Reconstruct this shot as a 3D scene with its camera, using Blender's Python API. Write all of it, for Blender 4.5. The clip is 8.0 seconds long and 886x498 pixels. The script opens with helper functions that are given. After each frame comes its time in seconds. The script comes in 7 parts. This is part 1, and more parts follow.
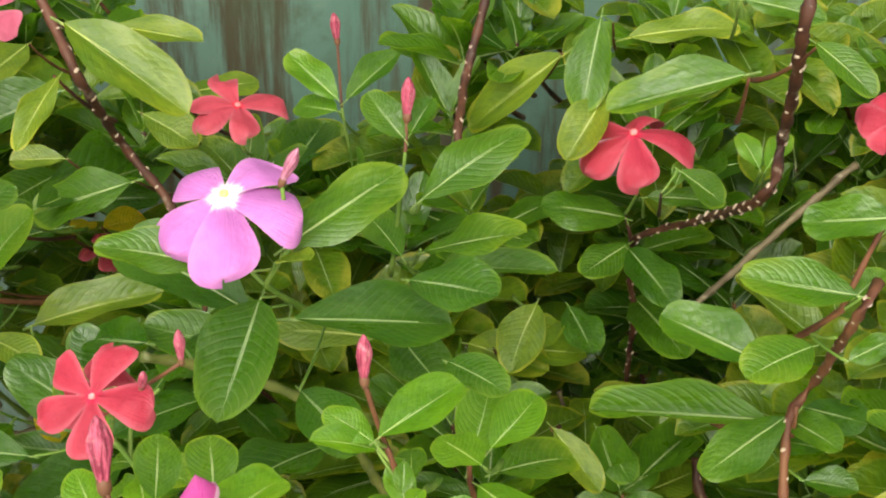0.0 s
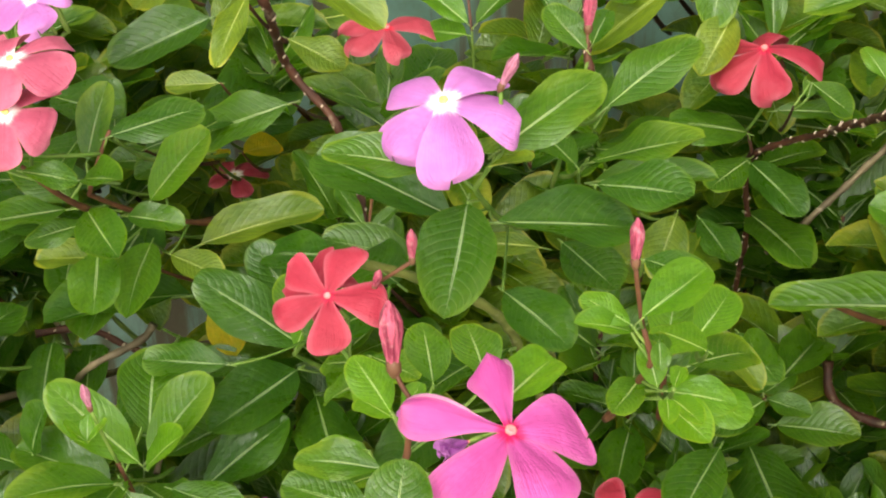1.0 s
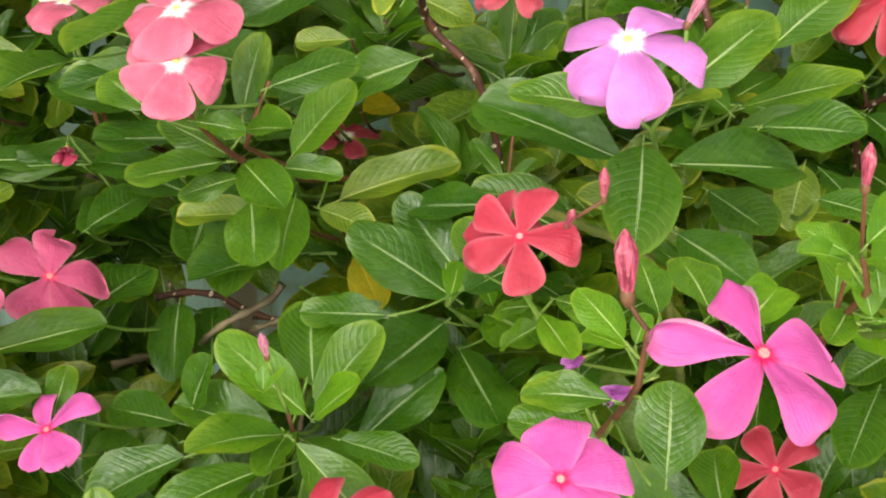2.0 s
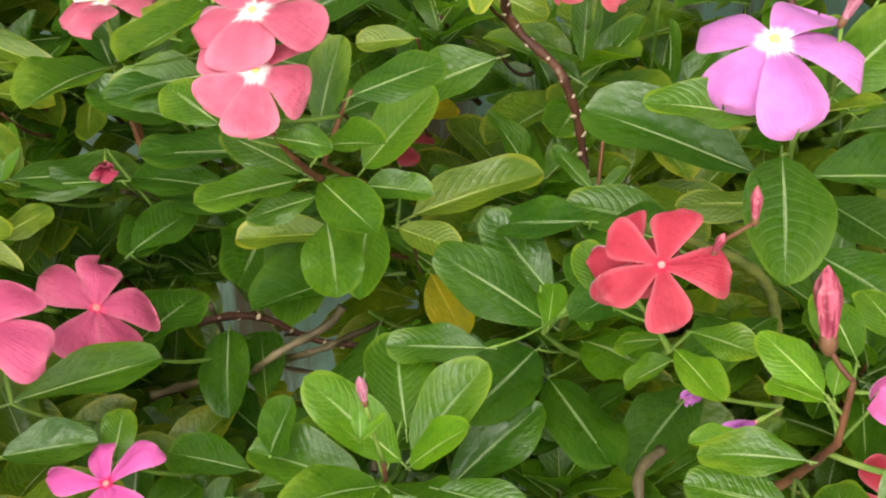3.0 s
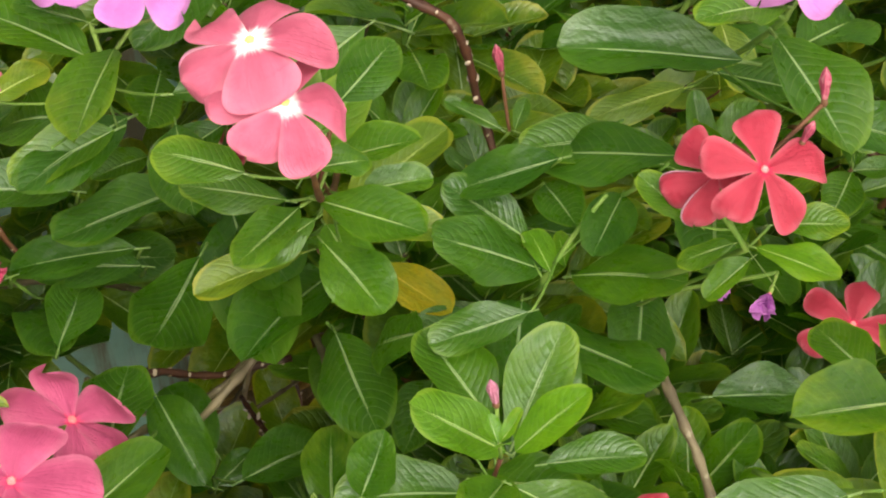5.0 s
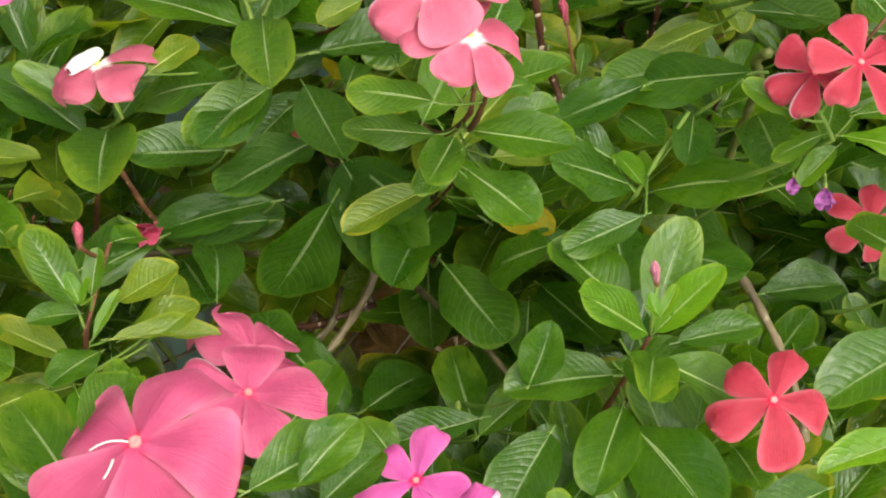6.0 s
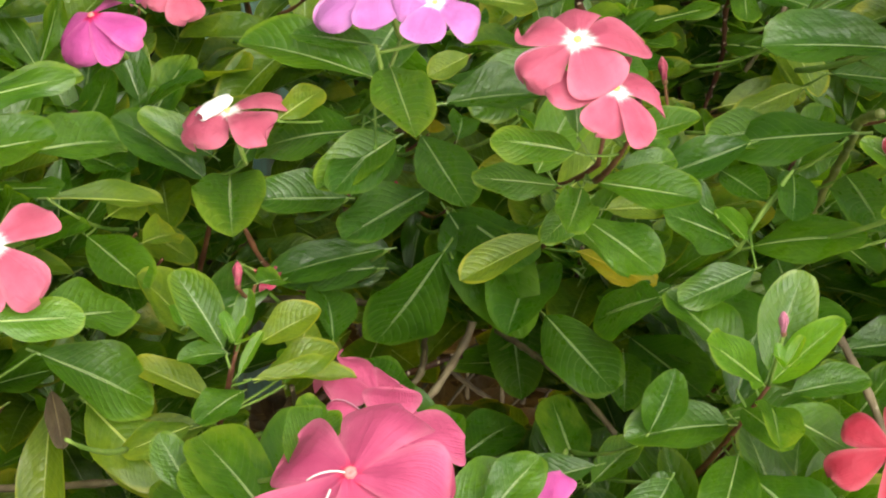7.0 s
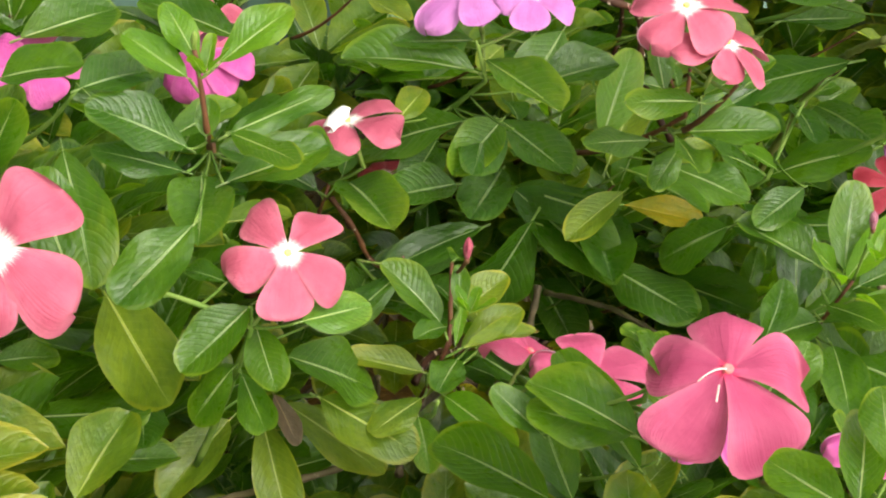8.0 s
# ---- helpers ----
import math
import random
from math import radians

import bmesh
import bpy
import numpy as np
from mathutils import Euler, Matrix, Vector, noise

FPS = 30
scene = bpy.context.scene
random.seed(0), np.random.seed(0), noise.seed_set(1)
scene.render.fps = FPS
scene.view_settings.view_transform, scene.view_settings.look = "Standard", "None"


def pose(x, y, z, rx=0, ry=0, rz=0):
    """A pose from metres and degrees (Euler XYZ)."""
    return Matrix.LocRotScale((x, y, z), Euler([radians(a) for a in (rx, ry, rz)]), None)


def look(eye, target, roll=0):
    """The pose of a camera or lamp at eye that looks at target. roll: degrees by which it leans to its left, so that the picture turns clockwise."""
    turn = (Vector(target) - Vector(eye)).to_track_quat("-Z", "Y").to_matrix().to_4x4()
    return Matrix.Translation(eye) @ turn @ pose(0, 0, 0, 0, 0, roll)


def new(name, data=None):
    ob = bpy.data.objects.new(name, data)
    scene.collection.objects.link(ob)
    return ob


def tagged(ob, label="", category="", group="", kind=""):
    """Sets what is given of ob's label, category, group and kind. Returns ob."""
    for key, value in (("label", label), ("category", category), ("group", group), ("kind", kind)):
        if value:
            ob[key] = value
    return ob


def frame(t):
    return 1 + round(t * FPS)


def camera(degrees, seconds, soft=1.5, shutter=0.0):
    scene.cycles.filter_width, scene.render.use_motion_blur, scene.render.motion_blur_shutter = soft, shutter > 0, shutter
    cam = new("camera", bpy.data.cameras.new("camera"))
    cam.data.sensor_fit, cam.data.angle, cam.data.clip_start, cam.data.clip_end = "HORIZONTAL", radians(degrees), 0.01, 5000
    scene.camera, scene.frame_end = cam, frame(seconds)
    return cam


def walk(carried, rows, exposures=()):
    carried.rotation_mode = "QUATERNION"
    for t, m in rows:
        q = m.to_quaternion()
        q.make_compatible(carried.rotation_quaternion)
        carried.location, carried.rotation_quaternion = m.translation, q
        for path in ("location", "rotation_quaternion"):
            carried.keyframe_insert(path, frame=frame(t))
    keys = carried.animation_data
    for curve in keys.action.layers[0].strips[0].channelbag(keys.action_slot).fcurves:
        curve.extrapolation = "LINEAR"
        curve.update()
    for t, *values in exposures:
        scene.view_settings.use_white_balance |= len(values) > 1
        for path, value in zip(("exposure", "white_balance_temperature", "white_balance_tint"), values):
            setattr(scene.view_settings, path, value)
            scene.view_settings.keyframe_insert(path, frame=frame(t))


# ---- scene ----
# ---- camera and its way ----
cam = camera(32, 8.0, soft=2.1)
PATH = [
    (0, (-0.0001, 0.0000, 0.8001), (0.0039, 0.8175, 0.2242), 0.49),
    (0.3, (-0.0215, -0.0069, 0.7994), (-0.0112, 0.8019, 0.2114), 0.64),
    (0.5, (-0.0381, -0.0124, 0.8005), (-0.0188, 0.7899, 0.2038), 0.54),
    (0.8, (-0.0651, -0.0206, 0.7985), (-0.0368, 0.7794, 0.1991), 0.40),
    (1, (-0.0811, -0.0261, 0.7975), (-0.0516, 0.7745, 0.1990), 0.25),
    (1.2, (-0.0998, -0.0301, 0.7966), (-0.0681, 0.7693, 0.1966), 0.36),
    (1.5, (-0.1226, -0.0340, 0.7937), (-0.0849, 0.7644, 0.1927), 0.34),
    (1.7, (-0.1352, -0.0341, 0.7899), (-0.0959, 0.7638, 0.1884), 0.10),
    (2.8, (-0.1771, 0.0078, 0.7655), (-0.1176, 0.7980, 0.1555), -0.23),
    (3, (-0.1931, 0.0263, 0.7602), (-0.1220, 0.8140, 0.1483), 0.01),
    (3.2, (-0.2132, 0.0432, 0.7543), (-0.1232, 0.8292, 0.1426), 0.12),
    (3.3, (-0.2196, 0.0479, 0.7504), (-0.1210, 0.8322, 0.1378), 0.30),
    (3.5, (-0.2372, 0.0600, 0.7332), (-0.1110, 0.8401, 0.1203), 0.13),
    (3.7, (-0.2512, 0.0679, 0.7300), (-0.0986, 0.8416, 0.1151), 0.13),
    (4, (-0.2667, 0.0846, 0.7331), (-0.0708, 0.8378, 0.1052), -0.33),
    (4.2, (-0.2678, 0.0925, 0.7361), (-0.0368, 0.8272, 0.0982), -0.67),
    (5.3, (-0.4020, 0.1159, 0.7672), (0.0467, 0.7310, 0.1189), -1.56),
    (5.5, (-0.4255, 0.1160, 0.7677), (0.0447, 0.7191, 0.1234), -1.47),
    (5.8, (-0.4682, 0.1203, 0.7752), (0.0289, 0.7038, 0.1330), -1.10),
    (6, (-0.4953, 0.1200, 0.7784), (0.0135, 0.6984, 0.1406), -1.05),
    (6.2, (-0.5261, 0.1193, 0.7835), (-0.0071, 0.6901, 0.1472), -0.48),
    (6.5, (-0.5532, 0.1230, 0.7844), (-0.0215, 0.6940, 0.1589), 0.29),
    (6.7, (-0.5530, 0.1333, 0.7864), (-0.0211, 0.7100, 0.1663), 0.59),
    (6.8, (-0.5514, 0.1457, 0.7848), (-0.0122, 0.7169, 0.1660), 1.17),
    (7, (-0.5487, 0.1513, 0.7807), (-0.0010, 0.7296, 0.1760), 1.28),
    (7.2, (-0.5614, 0.1685, 0.7825), (0.0126, 0.7255, 0.1823), 0.79),
    (7.5, (-0.6211, 0.2018, 0.7931), (0.0195, 0.6918, 0.2018), 1.14),
    (7.7, (-0.6665, 0.2230, 0.7863), (0.0212, 0.6721, 0.2159), 1.61),
    (8, (-0.7120, 0.2537, 0.7977), (-0.0154, 0.6661, 0.2106), 0.84),
]
walk(cam, [(t, look(e, g, r)) for t, e, g, r in PATH])

# ---- light: bright overcast sky, soft sun ----
WALL_Y, SOIL_Z = 0.86, -0.30
SUN_ELEV, SUN_AZ = 50, 195
world = bpy.data.worlds.new("sky")
scene.world = world
world.use_nodes = True
wn = world.node_tree
sky = wn.nodes.new("ShaderNodeTexSky")
sky.sky_type = "NISHITA"
sky.sun_disc = False
sky.sun_elevation = radians(SUN_ELEV)
sky.sun_rotation = radians(SUN_AZ)
sky.air_density, sky.dust_density, sky.ozone_density = 0.7, 4.0, 0.6
wn.nodes["Background"].inputs[1].default_value = 0.45
grey = wn.nodes.new("ShaderNodeHueSaturation")
grey.inputs["Saturation"].default_value = 0.12
wn.links.new(sky.outputs[0], grey.inputs["Color"])
wn.links.new(grey.outputs[0], wn.nodes["Background"].inputs[0])
sun = new("sun", bpy.data.lights.new("sun", "SUN"))
sun.data.energy, sun.data.angle, sun.data.color = 0.5, radians(50), (1.0, 0.96, 0.88)
sa, se = radians(SUN_AZ), radians(SUN_ELEV)
sun.matrix_world = look((0, 0, 5), (-math.sin(sa) * math.cos(se), -math.cos(sa) * math.cos(se), 5 - math.sin(se)))
scene.view_settings.exposure = 0.12
scene.view_settings.use_white_balance = True
scene.view_settings.white_balance_temperature = 7050
scene.view_settings.white_balance_tint = 10


# ---- materials ----
class Nodes:
    """A short hand for shader nodes."""

    def __init__(self, name):
        self.mat = bpy.data.materials.new(name)
        self.mat.use_nodes = True
        self.t = self.mat.node_tree
        self.bsdf = self.t.nodes["Principled BSDF"]
        self.out = self.t.nodes["Material Output"]

    def put(self, sock, v):
        if isinstance(v, bpy.types.NodeSocket):
            self.t.links.new(v, sock)
        elif v is not None:
            sock.default_value = v

    def m(self, op, a, b=None, c=None):
        n = self.t.nodes.new("ShaderNodeMath")
        n.operation = op
        for s, v in zip(n.inputs, (a, b, c)):
            self.put(s, v)
        return n.outputs[0]

    def step(self, x, lo, hi, a=0.0, b=1.0):
        n = self.t.nodes.new("ShaderNodeMapRange")
        n.interpolation_type = "SMOOTHSTEP"
        for s, v in zip(n.inputs, (x, lo, hi, a, b)):
            self.put(s, v)
        return n.outputs[0]

    def mix(self, f, a, b, blend="MIX"):
        n = self.t.nodes.new("ShaderNodeMix")
        n.data_type, n.blend_type = "RGBA", blend
        self.put(n.inputs[0], f)
        for s, v in ((n.inputs[6], a), (n.inputs[7], b)):
            self.put(s, (*v, 1) if isinstance(v, tuple) else v)
        return n.outputs[2]

    def noise(self, scale, detail=3, vec=None, rough=0.55):
        n = self.t.nodes.new("ShaderNodeTexNoise")
        n.inputs["Scale"].default_value, n.inputs["Detail"].default_value = scale, detail
        n.inputs["Roughness"].default_value = rough
        if vec:
            self.t.links.new(vec, n.inputs["Vector"])
        return n.outputs["Fac"]

    def coords(self, which):
        return self.t.nodes.new("ShaderNodeTexCoord").outputs[which]

    def rand(self):
        return self.t.nodes.new("ShaderNodeObjectInfo").outputs["Random"]

    def shifted(self, k=37.0, r=None):
        """Object coordinates moved by the object's random number, so that repeats differ."""
        a = self.t.nodes.new("ShaderNodeVectorMath")
        a.operation = "ADD"
        self.t.links.new(self.coords("Object"), a.inputs[0])
        self.t.links.new(self.m("MULTIPLY", r or self.rand(), k), a.inputs[1])
        return a.outputs[0]

    def uv(self):
        s = self.t.nodes.new("ShaderNodeSeparateXYZ")
        self.t.links.new(self.coords("UV"), s.inputs[0])
        return s.outputs[0], s.outputs[1]

    def bump(self, h, strength, dist):
        b = self.t.nodes.new("ShaderNodeBump")
        b.inputs["Strength"].default_value, b.inputs["Distance"].default_value = strength, dist
        self.t.links.new(h, b.inputs["Height"])
        self.t.links.new(b.outputs[0], self.bsdf.inputs["Normal"])
        return b.outputs[0]

    def thin(self, colour, share, normal=None):
        """Lets part of the light pass through, as leaves and petals do."""
        tr = self.t.nodes.new("ShaderNodeBsdfTranslucent")
        self.t.links.new(colour, tr.inputs[0])
        if normal:
            self.t.links.new(normal, tr.inputs["Normal"])
        mx = self.t.nodes.new("ShaderNodeMixShader")
        mx.inputs[0].default_value = share
        self.t.links.new(self.bsdf.outputs[0], mx.inputs[1])
        self.t.links.new(tr.outputs[0], mx.inputs[2])
        self.t.links.new(mx.outputs[0], self.out.inputs[0])

    def done(self, colour, rough=0.5, spec=0.5):
        self.put(self.bsdf.inputs["Base Color"], colour)
        self.put(self.bsdf.inputs["Roughness"], rough)
        self.put(self.bsdf.inputs["Specular IOR Level"], spec)
        return self.mat


def leaf_material(name, dark, light, edge, edge_amount, vein, gloss, laterals=0.4, island=False):
    """A waxy leaf: pale midrib, fine side veins that arch forward, a thin rim of another tone, blotches."""
    n = Nodes(name)
    u, v = n.uv()
    across = n.m("ABSOLUTE", n.m("SUBTRACT", n.m("MULTIPLY", u, 2.0), 1.0))
    r = n.t.nodes.new("ShaderNodeNewGeometry").outputs["Random Per Island"] if island else n.rand()
    vec = n.shifted(37.0, r)
    cloud = n.noise(60.0 if island else 1.6, 3, vec)
    fine = n.noise(400 if island else 16, 4, vec)
    patch = n.noise(130.0 if island else 5.0, 4, vec)
    base = n.mix(n.step(cloud, 0.3, 0.7), dark, light)
    base = n.mix(n.m("MULTIPLY", n.step(r, 0.0, 1.0), 0.5), base, light)
    base = n.mix(n.m("MULTIPLY", n.step(patch, 0.42, 0.66), 0.4), base, dark)
    base = n.mix(n.m("MULTIPLY", n.step(fine, 0.45, 0.75), 0.22), base, (0.02, 0.06, 0.010))
    # ageing: a blade now and then yellows in patches from the tip and the margin
    age = n.m("MULTIPLY", n.step(n.m("ADD", n.m("MULTIPLY", v, 0.5), n.m("ADD", n.m("MULTIPLY", patch, 0.9), n.m("MULTIPLY", across, 0.25))), 0.78, 1.2), n.step(n.m("FRACT", n.m("MULTIPLY", r, 7.3)), 0.55, 1.0))
    base = n.mix(n.m("MULTIPLY", age, edge_amount), base, edge)
    rim = n.m("ADD", n.m("POWER", across, 2.0), n.m("POWER", v, 8.0))
    rim = n.m("MULTIPLY", n.step(n.m("ADD", rim, n.m("MULTIPLY", n.m("SUBTRACT", patch, 0.5), 0.5)), 0.82, 1.12), n.m("MULTIPLY", n.m("ADD", r, 0.2), edge_amount))
    base = n.mix(rim, base, edge)
    # side veins
    q = n.m("SUBTRACT", n.m("MULTIPLY", v, 12.0), n.m("MULTIPLY", n.m("POWER", across, 1.5), 3.2))
    q = n.m("ADD", q, n.m("ADD", n.m("MULTIPLY", cloud, 1.0), n.m("MULTIPLY", n.step(u, 0.49, 0.51), 0.37)))
    wave = n.m("ABSOLUTE", n.m("SUBTRACT", n.m("FRACT", q), 0.5))
    side = n.m("MULTIPLY", n.step(wave, 0.0, 0.085, 1.0, 0.0), n.step(across, 0.6, 0.96, 1.0, 0.0))
    side = n.m("MULTIPLY", side, n.step(patch, 0.3, 0.6, 0.45, 1.0))
    base = n.mix(n.m("MULTIPLY", side, n.m("MULTIPLY", laterals * 0.62, n.step(r, 0.0, 1.0, 0.3, 1.0))), base, vein)
    mid = n.step(across, n.m("MULTIPLY", n.m("SUBTRACT", 1.1, v), 0.014), n.m("MULTIPLY", n.m("SUBTRACT", 1.2, v), 0.046), 1.0, 0.0)
    base = n.mix(n.m("MULTIPLY", mid, n.step(v, 0.45, 1.0, 0.85, 0.35)), base, vein)
    base = n.mix(n.step(v, -0.3, -0.05, 0.8, 0.0), base, (0.15, 0.24, 0.07))
    quilt = n.m("MULTIPLY", n.step(wave, 0.0, 0.3), n.step(across, 0.7, 1.0, 1.0, 0.2))
    h = n.m("ADD", n.m("MULTIPLY", quilt, n.step(r, 0.1, 1.0, 0.02, 0.08)), n.m("MULTIPLY", fine, 0.10))
    h = n.m("ADD", h, n.m("ADD", n.m("MULTIPLY", cloud, 1.1), n.m("MULTIPLY", patch, 0.35)))
    nb = n.bump(h, 0.22, 0.02)
    n.thin(n.mix(1.0, base, (2.6, 2.3, 1.15), "MULTIPLY"), 0.5, nb)
    rough = n.step(patch, 0.35, 0.65, gloss - 0.09, gloss + 0.08)
    return n.done(base, rough, 0.62)


def petal_material(name, body, deep, eye, eye_size, tip=0.0):
    """A silky petal: an eye colour at its throat, fine lines along it, tone drifting to the rim."""
    n = Nodes(name)
    u, v = n.uv()
    vec = n.shifted()
    cloud = n.noise(2.2, 3, vec)
    across = n.m("ABSOLUTE", n.m("SUBTRACT", n.m("MULTIPLY", u, 2.0), 1.0))
    st = n.t.nodes.new("ShaderNodeCombineXYZ")
    n.put(st.inputs[0], n.m("MULTIPLY", u, 34.0))
    n.put(st.inputs[1], n.m("MULTIPLY", v, 1.5))
    n.put(st.inputs[2], n.m("MULTIPLY", n.rand(), 50.0))
    lines = n.noise(1.0, 3, st.outputs[0])
    base = n.mix(n.step(cloud, 0.25, 0.75), body, deep)
    base = n.mix(n.m("MULTIPLY", n.step(lines, 0.4, 0.7), 0.14), base, deep)
    # deeper own colour down the middle, with the shading of the crease painted in
    base = n.mix(n.m("MULTIPLY", n.step(n.m("ADD", across, n.m("MULTIPLY", cloud, 0.5)), 0.25, 0.8, 1.0, 0.0), 0.45), base, deep)
    base = n.mix(n.m("MULTIPLY", n.step(n.m("MAXIMUM", across, n.m("POWER", v, 3.0)), 0.6, 1.0), 0.10), base, (0.85, 0.5, 0.55))
    edge = n.m("ADD", n.m("MULTIPLY", n.m("SUBTRACT", lines, 0.5), 0.26), v)
    speck = n.noise(9.0, 3, vec)
    base = n.mix(n.m("MULTIPLY", n.step(speck, 0.56, 0.72), 0.2), base, deep)
    base = n.mix(n.step(edge, eye_size * 0.55, eye_size * 1.5, 1.0, 0.0), base, eye)
    base = n.mix(n.m("MULTIPLY", n.step(across, 1.04, 1.14), 0.7), base, (0.8, 0.56, 0.68))
    nb = n.bump(n.m("ADD", n.m("MULTIPLY", lines, 0.2), n.m("MULTIPLY", cloud, 0.7)), 0.3, 0.015)
    n.thin(base, 0.25, nb)
    return n.done(base, 0.55, 0.3)


TONES = {
    "dark": ((0.025, 0.090, 0.004), (0.055, 0.142, 0.009), (0.13, 0.23, 0.022), 0.45, (0.35, 0.46, 0.25), 0.34, 0.30),
    "mid": ((0.036, 0.114, 0.004), (0.078, 0.180, 0.009), (0.20, 0.30, 0.02), 0.55, (0.40, 0.50, 0.27), 0.36, 0.26),
    "young": ((0.068, 0.190, 0.006), (0.118, 0.262, 0.012), (0.26, 0.36, 0.03), 0.4, (0.45, 0.55, 0.28), 0.38, 0.22),
    "pale": ((0.080, 0.160, 0.010), (0.180, 0.255, 0.018), (0.36, 0.36, 0.025), 0.7, (0.47, 0.53, 0.2), 0.40, 0.22),
    "dry": ((0.055, 0.034, 0.016), (0.11, 0.072, 0.036), (0.16, 0.115, 0.065), 0.6, (0.3, 0.22, 0.12), 0.7, 0.2),
    "gold": ((0.28, 0.27, 0.012), (0.46, 0.33, 0.012), (0.6, 0.36, 0.012), 0.8, (0.5, 0.42, 0.08), 0.45, 0.16),
}
LEAF = {k: leaf_material("leaf_" + k, *v) for k, v in TONES.items()}
# yellower old inner leaves, coloured paler still to lift the shade around them
LEAF_MASS_LIFTED = leaf_material("leaf_inner_mass_lifted", (0.05, 0.125, 0.005), (0.13, 0.205, 0.012), (0.30, 0.30, 0.03), 0.8, *TONES["mid"][4:], island=True)
LITTER = leaf_material("leaf_dead_litter", *TONES["dry"], island=True)
PETAL = {
    "lilac": petal_material("petal_lilac", (0.58, 0.21, 0.54), (0.44, 0.135, 0.40), (0.92, 0.88, 0.86), 0.15),
    "red": petal_material("petal_red", (0.44, 0.036, 0.065), (0.33, 0.02, 0.042), (0.55, 0.015, 0.06), 0.08),
    "salmon": petal_material("petal_salmon", (0.56, 0.125, 0.20), (0.42, 0.07, 0.125), (0.92, 0.87, 0.84), 0.165),
    "rose": petal_material("petal_rose", (0.55, 0.095, 0.20), (0.41, 0.052, 0.135), (0.70, 0.05, 0.14), 0.07),
    "magenta": petal_material("petal_magenta", (0.60, 0.105, 0.36), (0.47, 0.06, 0.26), (0.6, 0.01, 0.10), 0.1),
    "coral": petal_material("petal_coral", (0.50, 0.068, 0.10), (0.39, 0.038, 0.06), (0.62, 0.02, 0.05), 0.08),
    "cherry": petal_material("petal_cherry", (0.46, 0.05, 0.085), (0.34, 0.03, 0.055), (0.95, 0.88, 0.84), 0.2),
    "mauve": petal_material("petal_mauve", (0.52, 0.072, 0.28), (0.40, 0.045, 0.20), (0.6, 0.01, 0.12), 0.1),
    "wiltlilac": petal_material("petal_wilted_lilac", (0.5, 0.14, 0.5), (0.3192, 0.0672, 0.3192), (0.4, 0.1, 0.35), 0.1),
    "white": petal_material("petal_white", (0.85, 0.78, 0.78), (0.6552, 0.5544, 0.5712), (0.9, 0.88, 0.85), 0.1),
    "wilted": petal_material("petal_wilted", (0.42, 0.03, 0.09), (0.2352, 0.0168, 0.042), (0.3, 0.02, 0.05), 0.1),
}


def stem_material(name, a, b, scars=0.0):
    n = Nodes(name)
    vec = n.shifted()
    c = n.noise(60, 4, vec)
    col = n.mix(n.step(c, 0.35, 0.68), a, b)
    if scars:
        col = n.mix(n.m("MULTIPLY", n.step(n.noise(170, 3, vec), 0.6, 0.68), scars), col, (0.42, 0.36, 0.26))
    n.bump(n.noise(220, 3, vec), 0.5, 0.001)
    return n.done(col, 0.6, 0.3)


STEM = {
    "green": stem_material("stem_green", (0.085, 0.17, 0.022), (0.16, 0.24, 0.045)),
    "red": stem_material("stem_reddish", (0.07, 0.024, 0.012), (0.14, 0.058, 0.024)),
    "brown": stem_material("stem_brown", (0.028, 0.010, 0.006), (0.078, 0.028, 0.013), 0.2),
    "olive": stem_material("stem_olive", (0.085, 0.11, 0.022), (0.16, 0.17, 0.04), 0.15),
    "pale": stem_material("stem_pale", (0.62, 0.5, 0.46), (0.8, 0.72, 0.68)),
    "bark": stem_material("stem_bark", (0.075, 0.056, 0.03), (0.18, 0.14, 0.08), 0.4),
}


def plain(name, col, col2, rough=0.5, scale=90):
    n = Nodes(name)
    return n.done(n.mix(n.noise(scale, 3, n.shifted()), col, col2), rough, 0.3)


def bud_material(name, body, deep, tip):
    """A furled bud: dark and light streaks along it, paler at its tip."""
    n = Nodes(name)
    mp = n.t.nodes.new("ShaderNodeMapping")
    mp.inputs["Scale"].default_value = (16, 16, 1.6)
    n.t.links.new(n.shifted(), mp.inputs[0])
    c = n.mix(n.step(n.noise(1.0, 3, mp.outputs[0]), 0.36, 0.62), deep, body)
    c = n.mix(n.m("MULTIPLY", n.step(n.noise(7, 3, n.shifted(53.0)), 0.5, 0.72), 0.55), c, tip)
    n.bump(n.noise(1.0, 2, mp.outputs[0]), 0.4, 0.02)
    return n.done(c, 0.6, 0.25)


BUD = {
    "rose": bud_material("bud_rose", (0.42, 0.08, 0.125), (0.19, 0.022, 0.045), (0.50, 0.24, 0.25)),
    "lilac": bud_material("bud_lilac", (0.44, 0.17, 0.24), (0.26, 0.08, 0.12), (0.50, 0.30, 0.33)),
    "mauve": bud_material("bud_mauve", (0.42, 0.10, 0.26), (0.23, 0.035, 0.14), (0.50, 0.24, 0.36)),
    "green": bud_material("bud_green", (0.26, 0.36, 0.08), (0.14, 0.25, 0.03), (0.4, 0.36, 0.18)),
}
SEPAL = plain("sepal", (0.15, 0.045, 0.03), (0.10, 0.07, 0.025), 0.55, 200)
EYE = {
    "yellow": plain("eye_yellow", (0.75, 0.62, 0.12), (0.6, 0.55, 0.2)),
    "pink": plain("eye_pink", (0.75, 0.28, 0.25), (0.6, 0.1, 0.12)),
}


